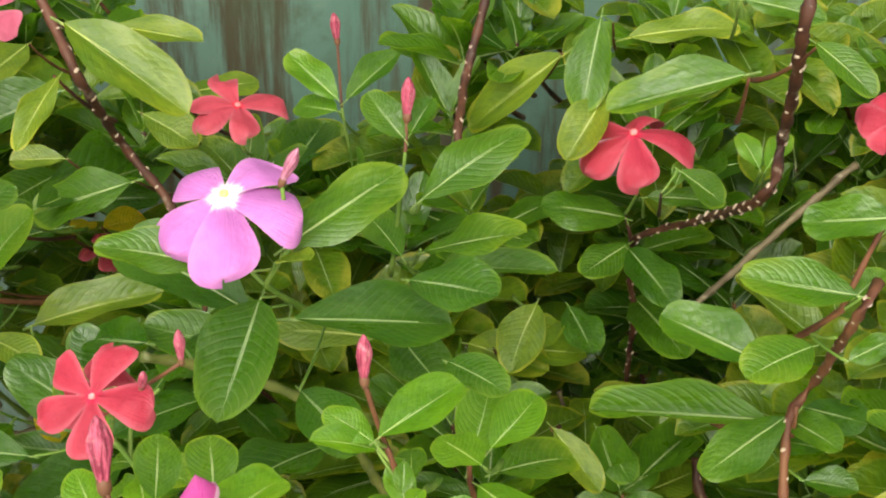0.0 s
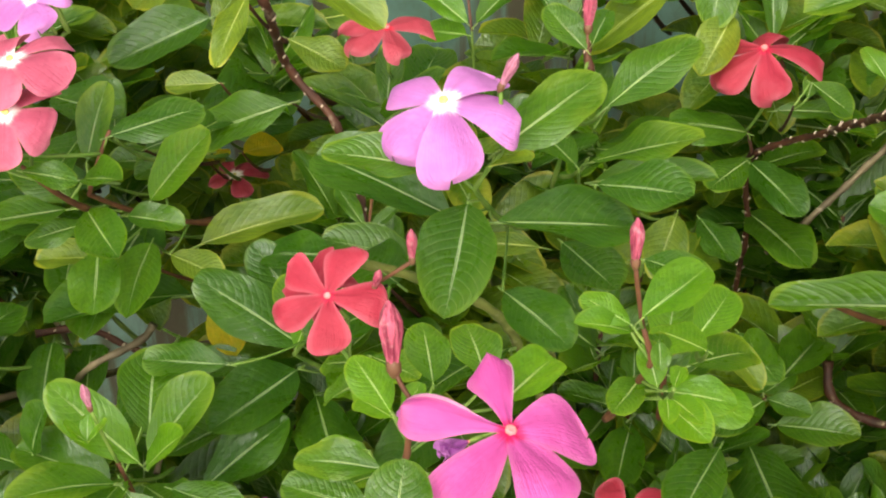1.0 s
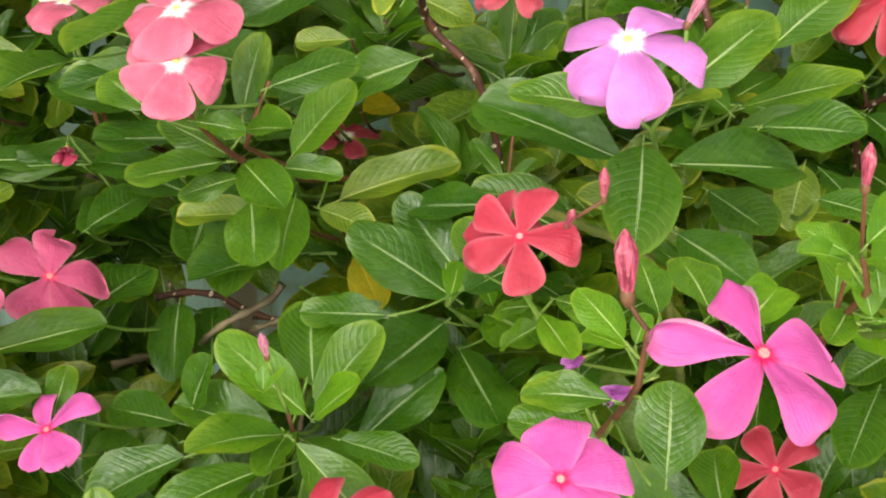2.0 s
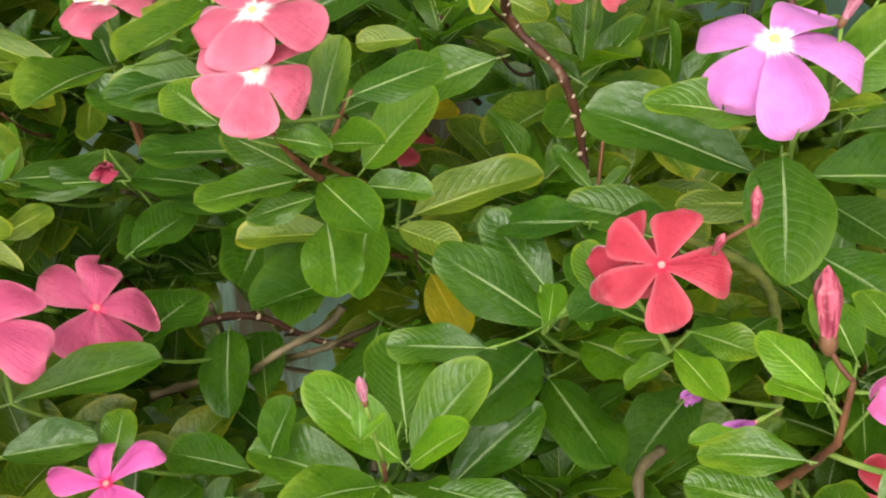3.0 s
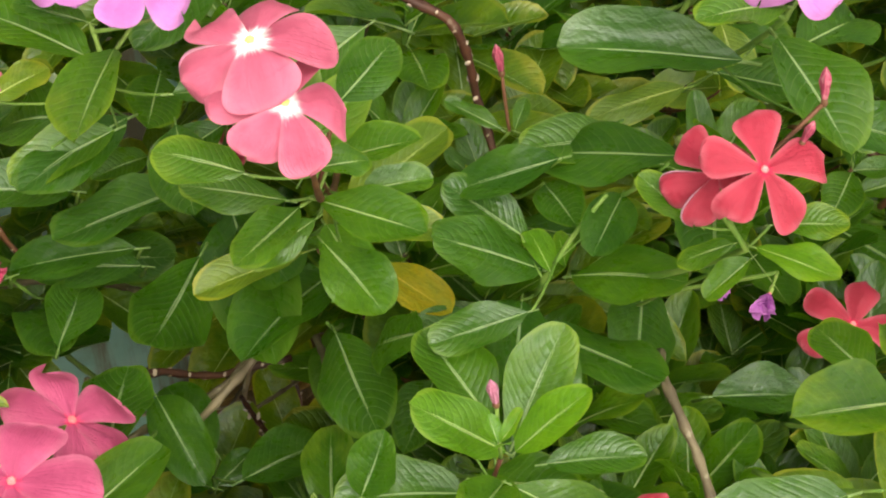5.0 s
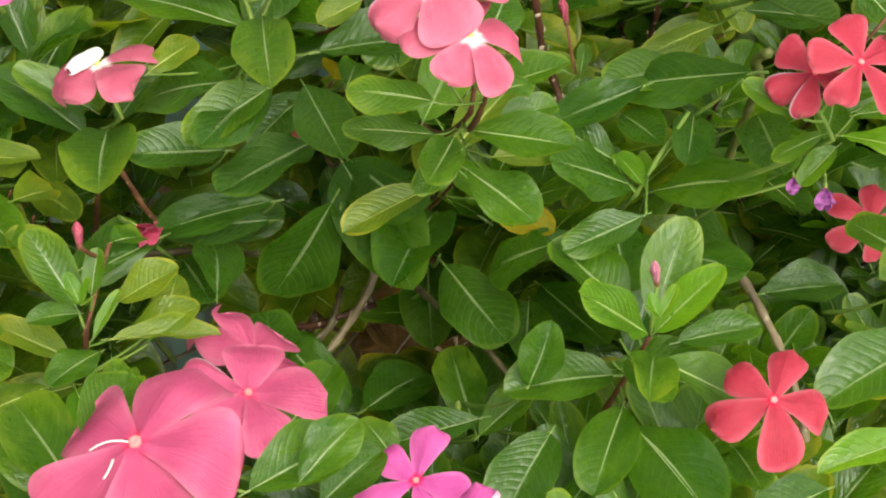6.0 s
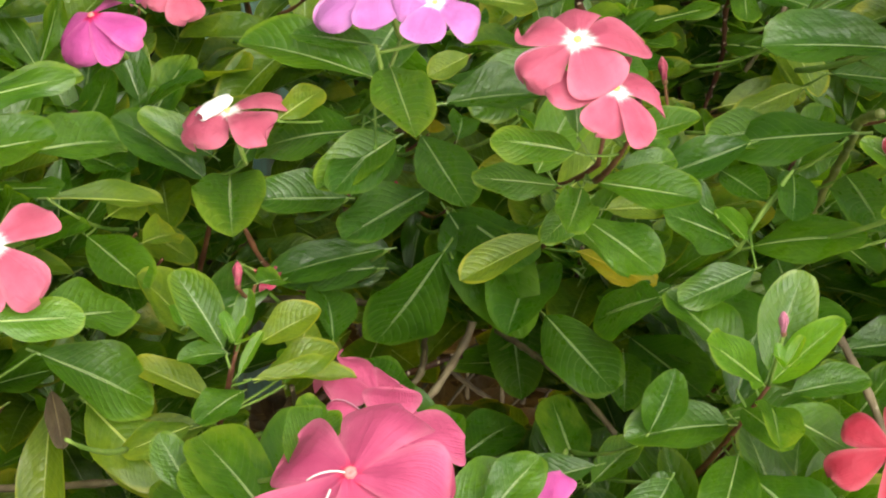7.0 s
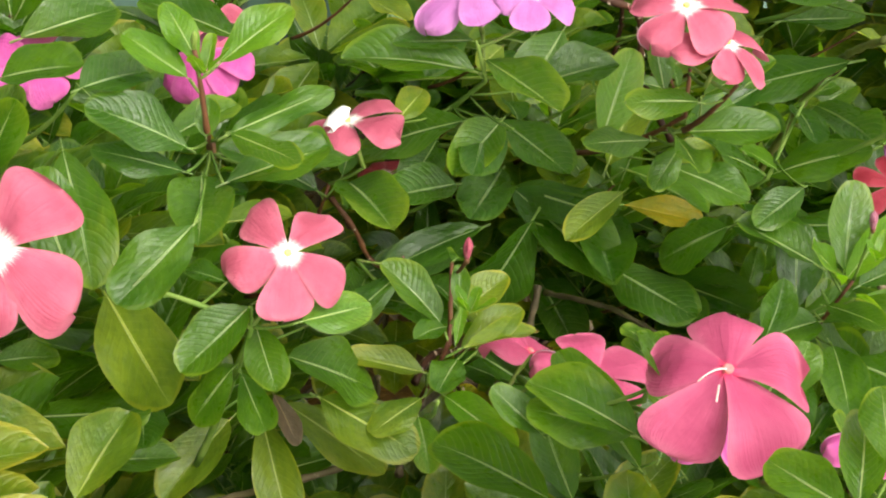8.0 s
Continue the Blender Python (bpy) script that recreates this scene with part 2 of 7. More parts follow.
def wall_material():
    n = Nodes("wall_teal_paint")
    p = n.coords("Object")
    c = n.mix(n.step(n.noise(3, 5, p), 0.35, 0.7), (0.060, 0.125, 0.095), (0.115, 0.19, 0.15))
    c = n.mix(n.m("MULTIPLY", n.step(n.noise(26, 5, p), 0.5, 0.75), 0.4), c, (0.15, 0.20, 0.15))
    mp = n.t.nodes.new("ShaderNodeMapping")
    mp.inputs["Scale"].default_value = (20, 1, 1.6)
    n.t.links.new(p, mp.inputs[0])
    streak = n.noise(1.4, 7, mp.outputs[0], 0.68)
    c = n.mix(n.step(streak, 0.47, 0.60), c, (0.05, 0.046, 0.026))
    c = n.mix(n.m("MULTIPLY", n.step(n.noise(7, 6, p, 0.7), 0.52, 0.66), 0.6), c, (0.045, 0.06, 0.03))
    n.bump(n.noise(40, 5, p), 0.3, 0.004)
    return n.done(c, 0.85, 0.2)


def soil_material():
    n = Nodes("soil_with_litter_and_bounce")
    p = n.coords("Object")
    c = n.mix(n.step(n.noise(18, 6, p), 0.3, 0.7), (0.14, 0.11, 0.08), (0.30, 0.25, 0.18))
    c = n.mix(n.step(n.noise(70, 4, p), 0.58, 0.7), c, (0.2, 0.13, 0.07))
    xyz = n.t.nodes.new("ShaderNodeSeparateXYZ")
    n.t.links.new(p, xyz.inputs[0])
    # pale ground added out of view before the bed, to bounce light up
    front_bounce = n.step(n.m("ADD", xyz.outputs[1], n.m("MULTIPLY", n.noise(9, 3, p), 0.12)), 0.2, 0.34, 1.0, 0.0)
    c = n.mix(front_bounce, c, n.mix(n.m("MULTIPLY", n.noise(30, 5, p), n.noise(2.5, 4, p)), (0.34, 0.315, 0.275), (0.60, 0.56, 0.49)))
    n.bump(n.noise(60, 5, p), 0.8, 0.01)
    return n.done(c, 0.9, 0.2)


# ---- the setting ----
def mesh_of(name, bm, mats):
    me = bpy.data.meshes.new(name)
    bm.normal_update()
    bm.to_mesh(me)
    bm.free()
    for q in mats:
        me.materials.append(q)
    me.polygons.foreach_set("use_smooth", [True] * len(me.polygons))
    return me


def part(name, bm, mat, parent, label=""):
    ob = new(name, mesh_of(name, bm, [mat]))
    ob.parent = parent
    return tagged(ob, label)


def box(bm, lo, hi):
    m = Matrix.LocRotScale([(a + b) / 2 for a, b in zip(lo, hi)], None, [b - a for a, b in zip(lo, hi)])
    return bmesh.ops.create_cube(bm, size=1, matrix=m)


bm = bmesh.new()
bmesh.ops.create_grid(bm, x_segments=120, y_segments=120, size=1.5)
for v in bm.verts:
    v.co.z = SOIL_Z + 0.02 * noise.fractal(v.co * 7, 1, 2, 4) * (1 - min(1, max(abs(v.co.x), abs(v.co.y)) / 1.45))
edge = [e for e in bm.edges if e.is_boundary]
grown = bmesh.ops.extrude_edge_only(bm, edges=edge)
for v in grown["geom"]:
    if isinstance(v, bmesh.types.BMVert):
        v.co.x *= 200
        v.co.y *= 200
        v.co.z = SOIL_Z
ground = tagged(new("ground", mesh_of("ground", bm, [soil_material()])), "dark garden soil strewn with dry leaf litter, pale light-bouncing ground added before it", "ground", kind="structure")

bm = bmesh.new()
box(bm, (-4, WALL_Y, SOIL_Z - 0.2), (4, WALL_Y + 0.15, 2.2))
wall = new("wall_north", mesh_of("wall_north", bm, [wall_material()]))
for p in wall.data.polygons:
    p.use_smooth = False
tagged(wall, "weathered teal-painted wall with dark damp streaks behind the bush", "wall", kind="structure")


# ---- the plants ----
def leaf_shape(ratio, bend, cup, wave, seed, cols=8, rows=16, petiole=0.1, ribs=True):
    """A unit leaf along +Y, upper side +Z: oblong and blunt, with a grooved midrib, raised halves,
    a bend along its length and a short stalk."""
    rnd = random.Random(seed)
    ph = [rnd.uniform(0, 6.28) for _ in range(4)]
    skew, full = rnd.uniform(1.1, 1.35), rnd.uniform(0.5, 0.64)
    bm = bmesh.new()
    uvl = bm.loops.layers.uv.new("uv")
    along = [math.sin(math.pi / 2 * k / rows) * 0.7 + 0.3 * k / rows for k in range(rows + 1)]
    lean = rnd.uniform(-0.05, 0.05)
    round_end = rnd.uniform(0.35, 0.42)
    rim = [max(0.0, math.sin(math.pi * min(1, v) ** skew)) ** (full if v ** skew < 0.5 else round_end) for v in along]
    top = max(rim)
    grid, uvs = [], {}
    for i in range(rows + 1):
        v = along[i]
        hw = max(0.018, rim[i] / top * ratio / 2)
        if i == rows:
            hw = 0.014
        y = petiole + v * (1 - petiole)
        zc = bend * (y * y * -1.0 + 0.25 * y)
        row = []
        for j in range(cols + 1):
            u = j / cols * 2 - 1
            z = zc + cup * abs(u) ** 1.3 * hw - 0.016 * math.exp(-((u * 5) ** 2)) * min(1, v * 6 + 0.2)
            z += wave * hw * abs(u) ** 2 * math.sin(v * 9 + ph[0] + (2.0 if u > 0 else 0)) * 0.5
            x = u * hw * (1 + 0.05 * math.sin(v * 7 + ph[1] + u)) + 0.03 * math.sin(v * 2.6 + ph[2]) * bend + lean * math.sin(math.pi * v) / max(ratio, 0.4)
            vert = bm.verts.new((x, y, z))
            uvs[vert] = ((u + 1) / 2, v)
            row.append(vert)
        grid.append(row)
    for a, b in zip(grid, grid[1:]):
        for j in range(cols):
            bm.faces.new((a[j], a[j + 1], b[j + 1], b[j]))
    # the stalk runs on under the blade as a raised midrib
    rings = []
    for k in range(7 if ribs else 0):
        y = k / 6 * 0.8
        r = 0.017 * (1 - 0.75 * k / 6)
        zc = bend * (y * y * -1.0 + 0.25 * y) - 0.012 - 0.3 * r
        ring = [bm.verts.new((r * math.cos(a), y, zc + r * math.sin(a))) for a in [q * math.tau / 5 for q in range(5)]]
        for w in ring:
            uvs[w] = (0.5, -0.5) if y < 0.12 else (0.5, 0.02)
        rings.append(ring)
    for a, b in zip(rings, rings[1:]):
        for j in range(5):
            bm.faces.new((a[j], a[(j + 1) % 5], b[(j + 1) % 5], b[j]))
    for f in bm.faces:
        for lp in f.loops:
            lp[uvl].uv = uvs[lp.vert]
    return mesh_of("leaf", bm, [LEAF["mid"]])


BENDS = (-0.12, 0.1, 0.28, 0.5)
LEAVES = [[leaf_shape(1.0, b, c, w, 10 * i + k) for k, (c, w) in enumerate(((0.2, 0.14), (0.1, 0.26), (0.28, 0.2), (0.14, 0.1), (-0.06, 0.22)))] for i, b in enumerate(BENDS)]


def petal_shape(seed, rolled=False):
    """A unit petal along +Y: narrow at the throat, broad and lopsided at the end; rolled: one side curls over and shows its pale back."""
    rnd = random.Random(seed)
    a, b, fold = rnd.uniform(0.05, 0.13), rnd.uniform(0, 6), rnd.uniform(-0.10, 0.20)
    slant, nick = rnd.uniform(0.05, 0.22), rnd.uniform(0, 6)
    bm = bmesh.new()
    uvl = bm.loops.layers.uv.new("uv")
    rows, cols, grid, uvs = 15, 10, [], {}
    along = [math.sin(math.pi / 2 * i / rows) for i in range(rows + 1)]
    prof = [(0.10 + v ** rnd_p(seed)) * max(0.0, 1 - v ** 4.6) ** 0.5 for v in along]
    top = max(prof)
    for i in range(rows + 1):
        v = along[i]
        hw = max(0.02, 0.45 * prof[i] / top)
        row = []
        for j in range(cols + 1):
            u = j / cols * 2 - 1
            y = v + slant * u * hw * v + 0.02 * math.sin(u * 6 + nick) * hw * v ** 4
            z = 0.10 * math.sin(v * 2.4) - 0.16 * v * v + a * math.sin(v * 4 + b + u * 1.6) * v - fold * abs(u) ** 2 * v + 0.025 * math.exp(-((u * 4) ** 2)) * (1 - 0.6 * v)
            vert = bm.verts.new((u * hw + 0.05 * v * v, y, z))
            uvs[vert] = ((u + 1) / 2, v)
            row.append(vert)
        if rolled:
            x0, y0, z0 = row[-1].co
            lip = 0.15 * math.sin(math.pi * min(1, max(0, (v - 0.3) / 0.7))) ** 0.6 if v > 0.3 else 0.0
            for k in (1, 2, 3, 4):
                q = k * 0.62
                vert = bm.verts.new((x0 + lip * (0.35 * math.sin(q) - 0.16 * k), y0, z0 + lip * 0.42 * (1 - math.cos(q)) + 0.001 * k))
                uvs[vert] = (1.0 + 0.06 * k, v)
                row.append(vert)
        grid.append(row)
    for p, q in zip(grid, grid[1:]):
        for j in range(len(p) - 1):
            bm.faces.new((p[j], p[j + 1], q[j + 1], q[j]))
    for f in bm.faces:
        for lp in f.loops:
            lp[uvl].uv = uvs[lp.vert]
    return mesh_of("petal", bm, [PETAL["red"]])


def rnd_p(seed):
    """How fast a petal widens from its throat."""
    return 0.8 + 0.12 * (seed % 4)


PETALS = [petal_shape(k) for k in range(7)]
ROLLED = [petal_shape(k, True) for k in (11, 14)]


def lathe(bm, profile, sides=8, bottom=True):
    rings = []
    for r, z in profile:
        rings.append([bm.verts.new((r * math.cos(a), r * math.sin(a), z)) for a in [q * math.tau / sides for q in range(sides)]])
    for a, b in zip(rings, rings[1:]):
        for j in range(sides):
            bm.faces.new((a[j], a[(j + 1) % sides], b[(j + 1) % sides], b[j]))
    bm.faces.new(rings[0][::-1])
    bm.faces.new(rings[-1])
    return bm


def once(name, mat, profile, sides=8):
    return mesh_of(name, lathe(bmesh.new(), profile, sides), [mat])


EYE_MESH = {k: once("eye", EYE[k], ((0.05, -0.02), (0.065, 0.035), (0.045, 0.06), (0.02, 0.04)), 7) for k in EYE}
TUBE_MESH = once("corolla_tube", BUD["green"], ((0.04, -1.15), (0.05, -0.95), (0.04, -0.5), (0.07, -0.25), (0.055, 0.0)), 7)


def bud_shape(mat):
    """A unit bud along +Z: five petals furled round one another in a twist."""
    bm = bmesh.new()
    last = None
    for r, z in ((0.05, 0), (0.08, 0.1), (0.11, 0.25), (0.13, 0.4), (0.16, 0.55), (0.16, 0.68), (0.12, 0.81), (0.06, 0.93), (0.012, 1.0)):
        ring = []
        for q in range(20):
            a = q * math.tau / 20
            saw = ((a * 5 / math.tau) % 1.0) * 0.3 - 0.12
            ring.append(bm.verts.new((r * (1 + saw) * math.cos(a + 1.3 * z), r * (1 + saw) * math.sin(a + 1.3 * z), z)))
        if last:
            for j in range(20):
                bm.faces.new((last[j], last[(j + 1) % 20], ring[(j + 1) % 20], ring[j]))
        last = ring
    bm.faces.new(last)
    return mesh_of("bud", bm, [mat])


BUD_MESH = {k: bud_shape(BUD[k]) for k in BUD}


def curl_shape():
    """A white petal rolled up on itself, crumpled."""
    bm = bmesh.new()
    last = None
    for i in range(10):
        x = i / 9 - 0.5
        row = []
        for j in range(12):
            a = j / 11 * 5.2
            r = 0.15 * (1 - 0.35 * abs(x * 2) ** 3) * (1 + 0.22 * noise.noise(Vector((x * 5, a * 1.3, 2.0)))) * (1 - 0.05 * a)
            row.append(bm.verts.new((x * 0.72, r * math.cos(a) * 1.3, r * math.sin(a))))
        if last:
            for j in range(11):
                bm.faces.new((last[j], last[j + 1], row[j + 1], row[j]))
        last = row
    return mesh_of("curled_petal", bm, [PETAL["white"]])


CURL_MESH = curl_shape()
CALYX_MESH = once("calyx", SEPAL, ((0.05, -0.12), (0.11, -0.02), (0.11, 0.1), (0.07, 0.16)), 6)


def hang(name, me, parent, m, mat=None, label=""):
    """One more object on a shared mesh, as a part."""
    ob = new(name, me)
    ob.parent = parent
    ob.matrix_local = m
    if mat:
        ob.material_slots[0].link = "OBJECT"
        ob.material_slots[0].material = mat
    return tagged(ob, label)


def frame_of(y, z):
    """A turn whose +Y is y and whose +Z is as near z as it can be."""
    y = Vector(y).normalized()
    x = y.cross(Vector(z))
    if x.length < 1e-4:
        x = y.cross(Vector((1, 0.3, 0.2)))
    x.normalize()
    return Matrix((x, y, x.cross(y))).transposed().to_4x4()


def tube(bm, pts, radii, sides=7):
    pts = [Vector(p) for p in pts]
    last, up = None, Vector((0.31, 0.2, 0.93))
    for i, (p, r) in enumerate(zip(pts, radii)):
        d = (pts[min(i + 1, len(pts) - 1)] - pts[max(i - 1, 0)]).normalized()
        a = d.cross(up).normalized()
        b = d.cross(a)
        ring = [bm.verts.new(p + r * (a * math.cos(q) + b * math.sin(q))) for q in [k * math.tau / sides for k in range(sides)]]
        if last:
            for j in range(sides):
                bm.faces.new((last[j], last[(j + 1) % sides], ring[(j + 1) % sides], ring[j]))
        else:
            bm.faces.new(ring[::-1])
        last = ring
    bm.faces.new(last)


def bezier(a, b, c, n):
    a, b, c = Vector(a), Vector(b), Vector(c)
    return [a.lerp(b, i / n).lerp(b.lerp(c, i / n), i / n) for i in range(n + 1)]


FLOWERS = []
WOOD = []
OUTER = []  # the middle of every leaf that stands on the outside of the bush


class Shoot:
    """One leafy shoot of the bush: a stem from its foot to its tip, with leaves, buds and flowers."""

    def __init__(self, foot, tip, thick=0.0022, stem="green", label="leafy green periwinkle shoot in the bush", name="periwinkle_shoot", sag=0.3, group="shoots of the bush", rise=None):
        self.foot, self.tip = Vector(foot), Vector(tip)
        self.top = tagged(new(name), label, "plant", group)
        self.top.location = self.foot
        d = self.tip - self.foot
        mid = self.foot + d * 0.5 + Vector((0, 0, -sag * d.xy.length * 0.5))
        self.line = bezier(self.foot, mid, self.tip, 9)
        if rise:
            rise = Vector(rise)
            self.line += bezier(self.tip, self.tip + (rise - self.tip) * 0.5 + Vector((0, 0, 0.1 * (rise - self.tip).length)), rise, 5)[1:]
        bm = bmesh.new()
        n = len(self.line) - 1
        tube(bm, [p - self.foot for p in self.line], [thick * (1.25 - 0.6 * i / n) * (1.15 if i % 2 else 0.95) for i in range(n + 1)])
        self.stem = part("stem", bm, STEM[stem], self.top)
        self.k = 0

    def twig(self, p):
        """A short green twig or leaf stalk from the stem out to p."""
        p = Vector(p)
        a = self.root(p)
        self.stalk(a, p, 0.0005, sag=0.1 * (p - a).length)

    def root(self, p):
        """The spot on the stem from which a twig to p grows."""
        return min(self.line[2:], key=lambda q: (q - p).length + max(0, q.z - p.z + 0.006) * 3)

    def leaf(self, base, tip, width, up=(0, 0, 1), tone="mid", bend=None, label=""):
        """A leaf from its base on the stem to its tip, so wide, its upper side towards up."""
        base, tip = Vector(base), Vector(tip)
        base = base - (tip - base) * 0.07
        d = tip - base
        self.k += 1
        rnd = random.Random(hash((round(base.x * 1e4), round(tip.x * 1e4), self.k)))
        i = rnd.choice((1, 1, 2)) if bend is None else bend
        s = d.length
        # bent leaves aim a little higher, so that the tip falls where it should
        turn = frame_of(d, up) @ Matrix.Rotation(math.atan(BENDS[i] * 0.75), 4, "X")
        OUTER.append(base.lerp(tip, 0.6))
        m = Matrix.Translation(base - self.foot) @ turn @ Matrix.Diagonal((width * 0.95, s, s * 0.8, 1))
        return hang("leaf", LEAVES[i][rnd.randrange(5)], self.top, m, LEAF[tone], label)

    def whorl(self, at, n, size, seed, tone="mid", lift=20, ratio=0.42, axis=(0, 0, 1)):
        """Leaves round a node in crossed pairs, the upper ones smaller and steeper."""
        rnd = random.Random(seed)
        turn = rnd.uniform(0, 360)
        q = Vector((0, 0, 1)).rotation_difference(Vector(axis))
        for k in range(n):
            turn += 137.5
            f = k / max(1, n - 1)
            s = size * rnd.uniform(0.8, 1.15) * (1 - 0.35 * f)
            e = radians(lift + rnd.uniform(-18, 18) + 30 * f)
            d = q @ Vector((math.cos(radians(turn)) * math.cos(e), math.sin(radians(turn)) * math.cos(e), math.sin(e)))
            base = Vector(at) + q @ Vector((0, 0, -0.02 * (1 - f) * size / 0.05))
            self.leaf(base, base + d * s, s * ratio * rnd.uniform(0.9, 1.1), (0, 0, 1) if e < 1.0 else -d, tone if rnd.random() < 0.85 else rnd.choice(("mid", "dark", "mid")))

    def heart(self, at, size, seed):
        """The tuft of unfolding leaves at the growing tip."""
        rnd = random.Random(seed)
        at = Vector(at)
        for k in range(4):
            a, e = k * 1.57 + rnd.uniform(-0.3, 0.3), radians(rnd.uniform(42, 68))
            d = Vector((math.cos(a) * math.cos(e), math.sin(a) * math.cos(e), math.sin(e)))
            self.leaf(at, at + d * size * rnd.uniform(0.7, 1.1), size * 0.42, Vector((0, 0, 1)) - d * 0.5, "young", bend=0)

    def flower(self, at, facing, radius, colour, turn=0.0, wide=1.0, name="flower", petals=None, droop=0.0, rolled=()):
        """A five-petalled flower at the end of a thin tube."""
        z = Vector(facing).normalized()
        x = Vector((1, 0, 0)) - z * z.x
        x.normalize()
        rot = Matrix((x, z.cross(x), z)).transposed().to_4x4()
        fl = new(name)
        fl.parent = self.top
        fl.matrix_local = Matrix.Translation(Vector(at) - self.foot) @ rot @ Matrix.Rotation(radians(turn), 4, "Z") @ Matrix.Scale(radius, 4)
        tagged(fl, COLOUR_WORDS[colour])
        rnd = random.Random(int(1e4 * (at[0] + 2 * at[1] + 3)))
        whole = petals or [(72 * k + rnd.uniform(-5, 5), rnd.uniform(0.93, 1.02), wide * rnd.uniform(0.93, 1.06)) for k in range(5)]
        least = {"lilac": 0.74, "rose": 0.74, "salmon": 0.72}.get(colour, 0.6)
        for k, (angle, length, breadth) in enumerate(whole):
            m = Matrix.Rotation(radians(angle), 4, "Z") @ Matrix.Rotation(radians(rnd.uniform(-5, 5) + 5 - droop), 4, "X") @ Matrix.Rotation(radians(-5 + rnd.uniform(-4, 4)), 4, "Y") @ Matrix.Translation((0, 0.02, 0)) @ Matrix.Diagonal((min(1.0, max(breadth, 0.42 if k in rolled else least)) * (1.2 if colour in ("rose", "salmon", "red", "coral") else 1.1), length, 1, 1))
            hang("petal", ROLLED[k % 2] if k in rolled else PETALS[rnd.randrange(7)], fl, m, PETAL[colour])
        if len(whole) == 4:
            fold = Matrix.Translation((-0.16, 0.12, 0.14)) @ Matrix.Rotation(radians(4), 4, "Z") @ Matrix.Scale(1.0, 4)
            hang("curled_petal", CURL_MESH, fl, fold, PETAL["white"], "white curled petal folded over the eye")
        hang("eye", EYE_MESH["yellow" if colour in ("lilac", "salmon", "cherry") else "pink"], fl, Matrix.Identity(4))
        hang("corolla_tube", TUBE_MESH, fl, Matrix.Identity(4))
        end = Vector(at) - z * radius * 1.12
        self.stalk(self.root(end), end, 0.0008, sag=0.1 * radius)
        OUTER.extend((Vector(at), Vector(at) + x * radius * 0.7, Vector(at) - x * radius * 0.7))
        FLOWERS.append(Vector(at))
        return fl

    def bud(self, at, tip, colour="rose", fat=1.0):
        """A furled bud on its calyx."""
        d = Vector(tip) - Vector(at)
        z = d.normalized()
        x = z.orthogonal().normalized()
        rot = Matrix((x, z.cross(x), z)).transposed().to_4x4()
        s = d.length
        b = hang("bud", BUD_MESH[colour], self.top, Matrix.Translation(Vector(at) - self.foot) @ rot @ Matrix.Diagonal((s * fat, s * fat, s, 1)))
        hang("calyx", CALYX_MESH, b, Matrix.Identity(4))
        OUTER.append(Vector(at))
        self.stalk(self.root(Vector(at)), Vector(at), 0.0007, "red" if colour == "rose" else "green", sag=0.002)
        return b

    def stalk(self, a, b, thick=0.0011, stem="green", sag=0.0, name="stalk"):
        bm = bmesh.new()
        a, b = Vector(a), Vector(b)
        tube(bm, [p - self.foot for p in bezier(a, (a + b) / 2 + Vector((0, 0, -sag)), b, 5)], [thick] * 6, 6)
        return part(name, bm, STEM[stem], self.top)


COLOUR_WORDS = {
    "lilac": "lilac five-petalled flower with white eye", "red": "bright red five-petalled flower",
    "salmon": "salmon-pink five-petalled flower with white eye", "rose": "rose-pink five-petalled flower",
    "magenta": "magenta five-petalled flower", "wilted": "shrivelled dark red flower",
    "coral": "coral-red five-petalled flower", "cherry": "small cherry-red flower with white eye", "mauve": "mauve-pink five-petalled flower",
    "wiltlilac": "drooping wilted lilac flower",
}


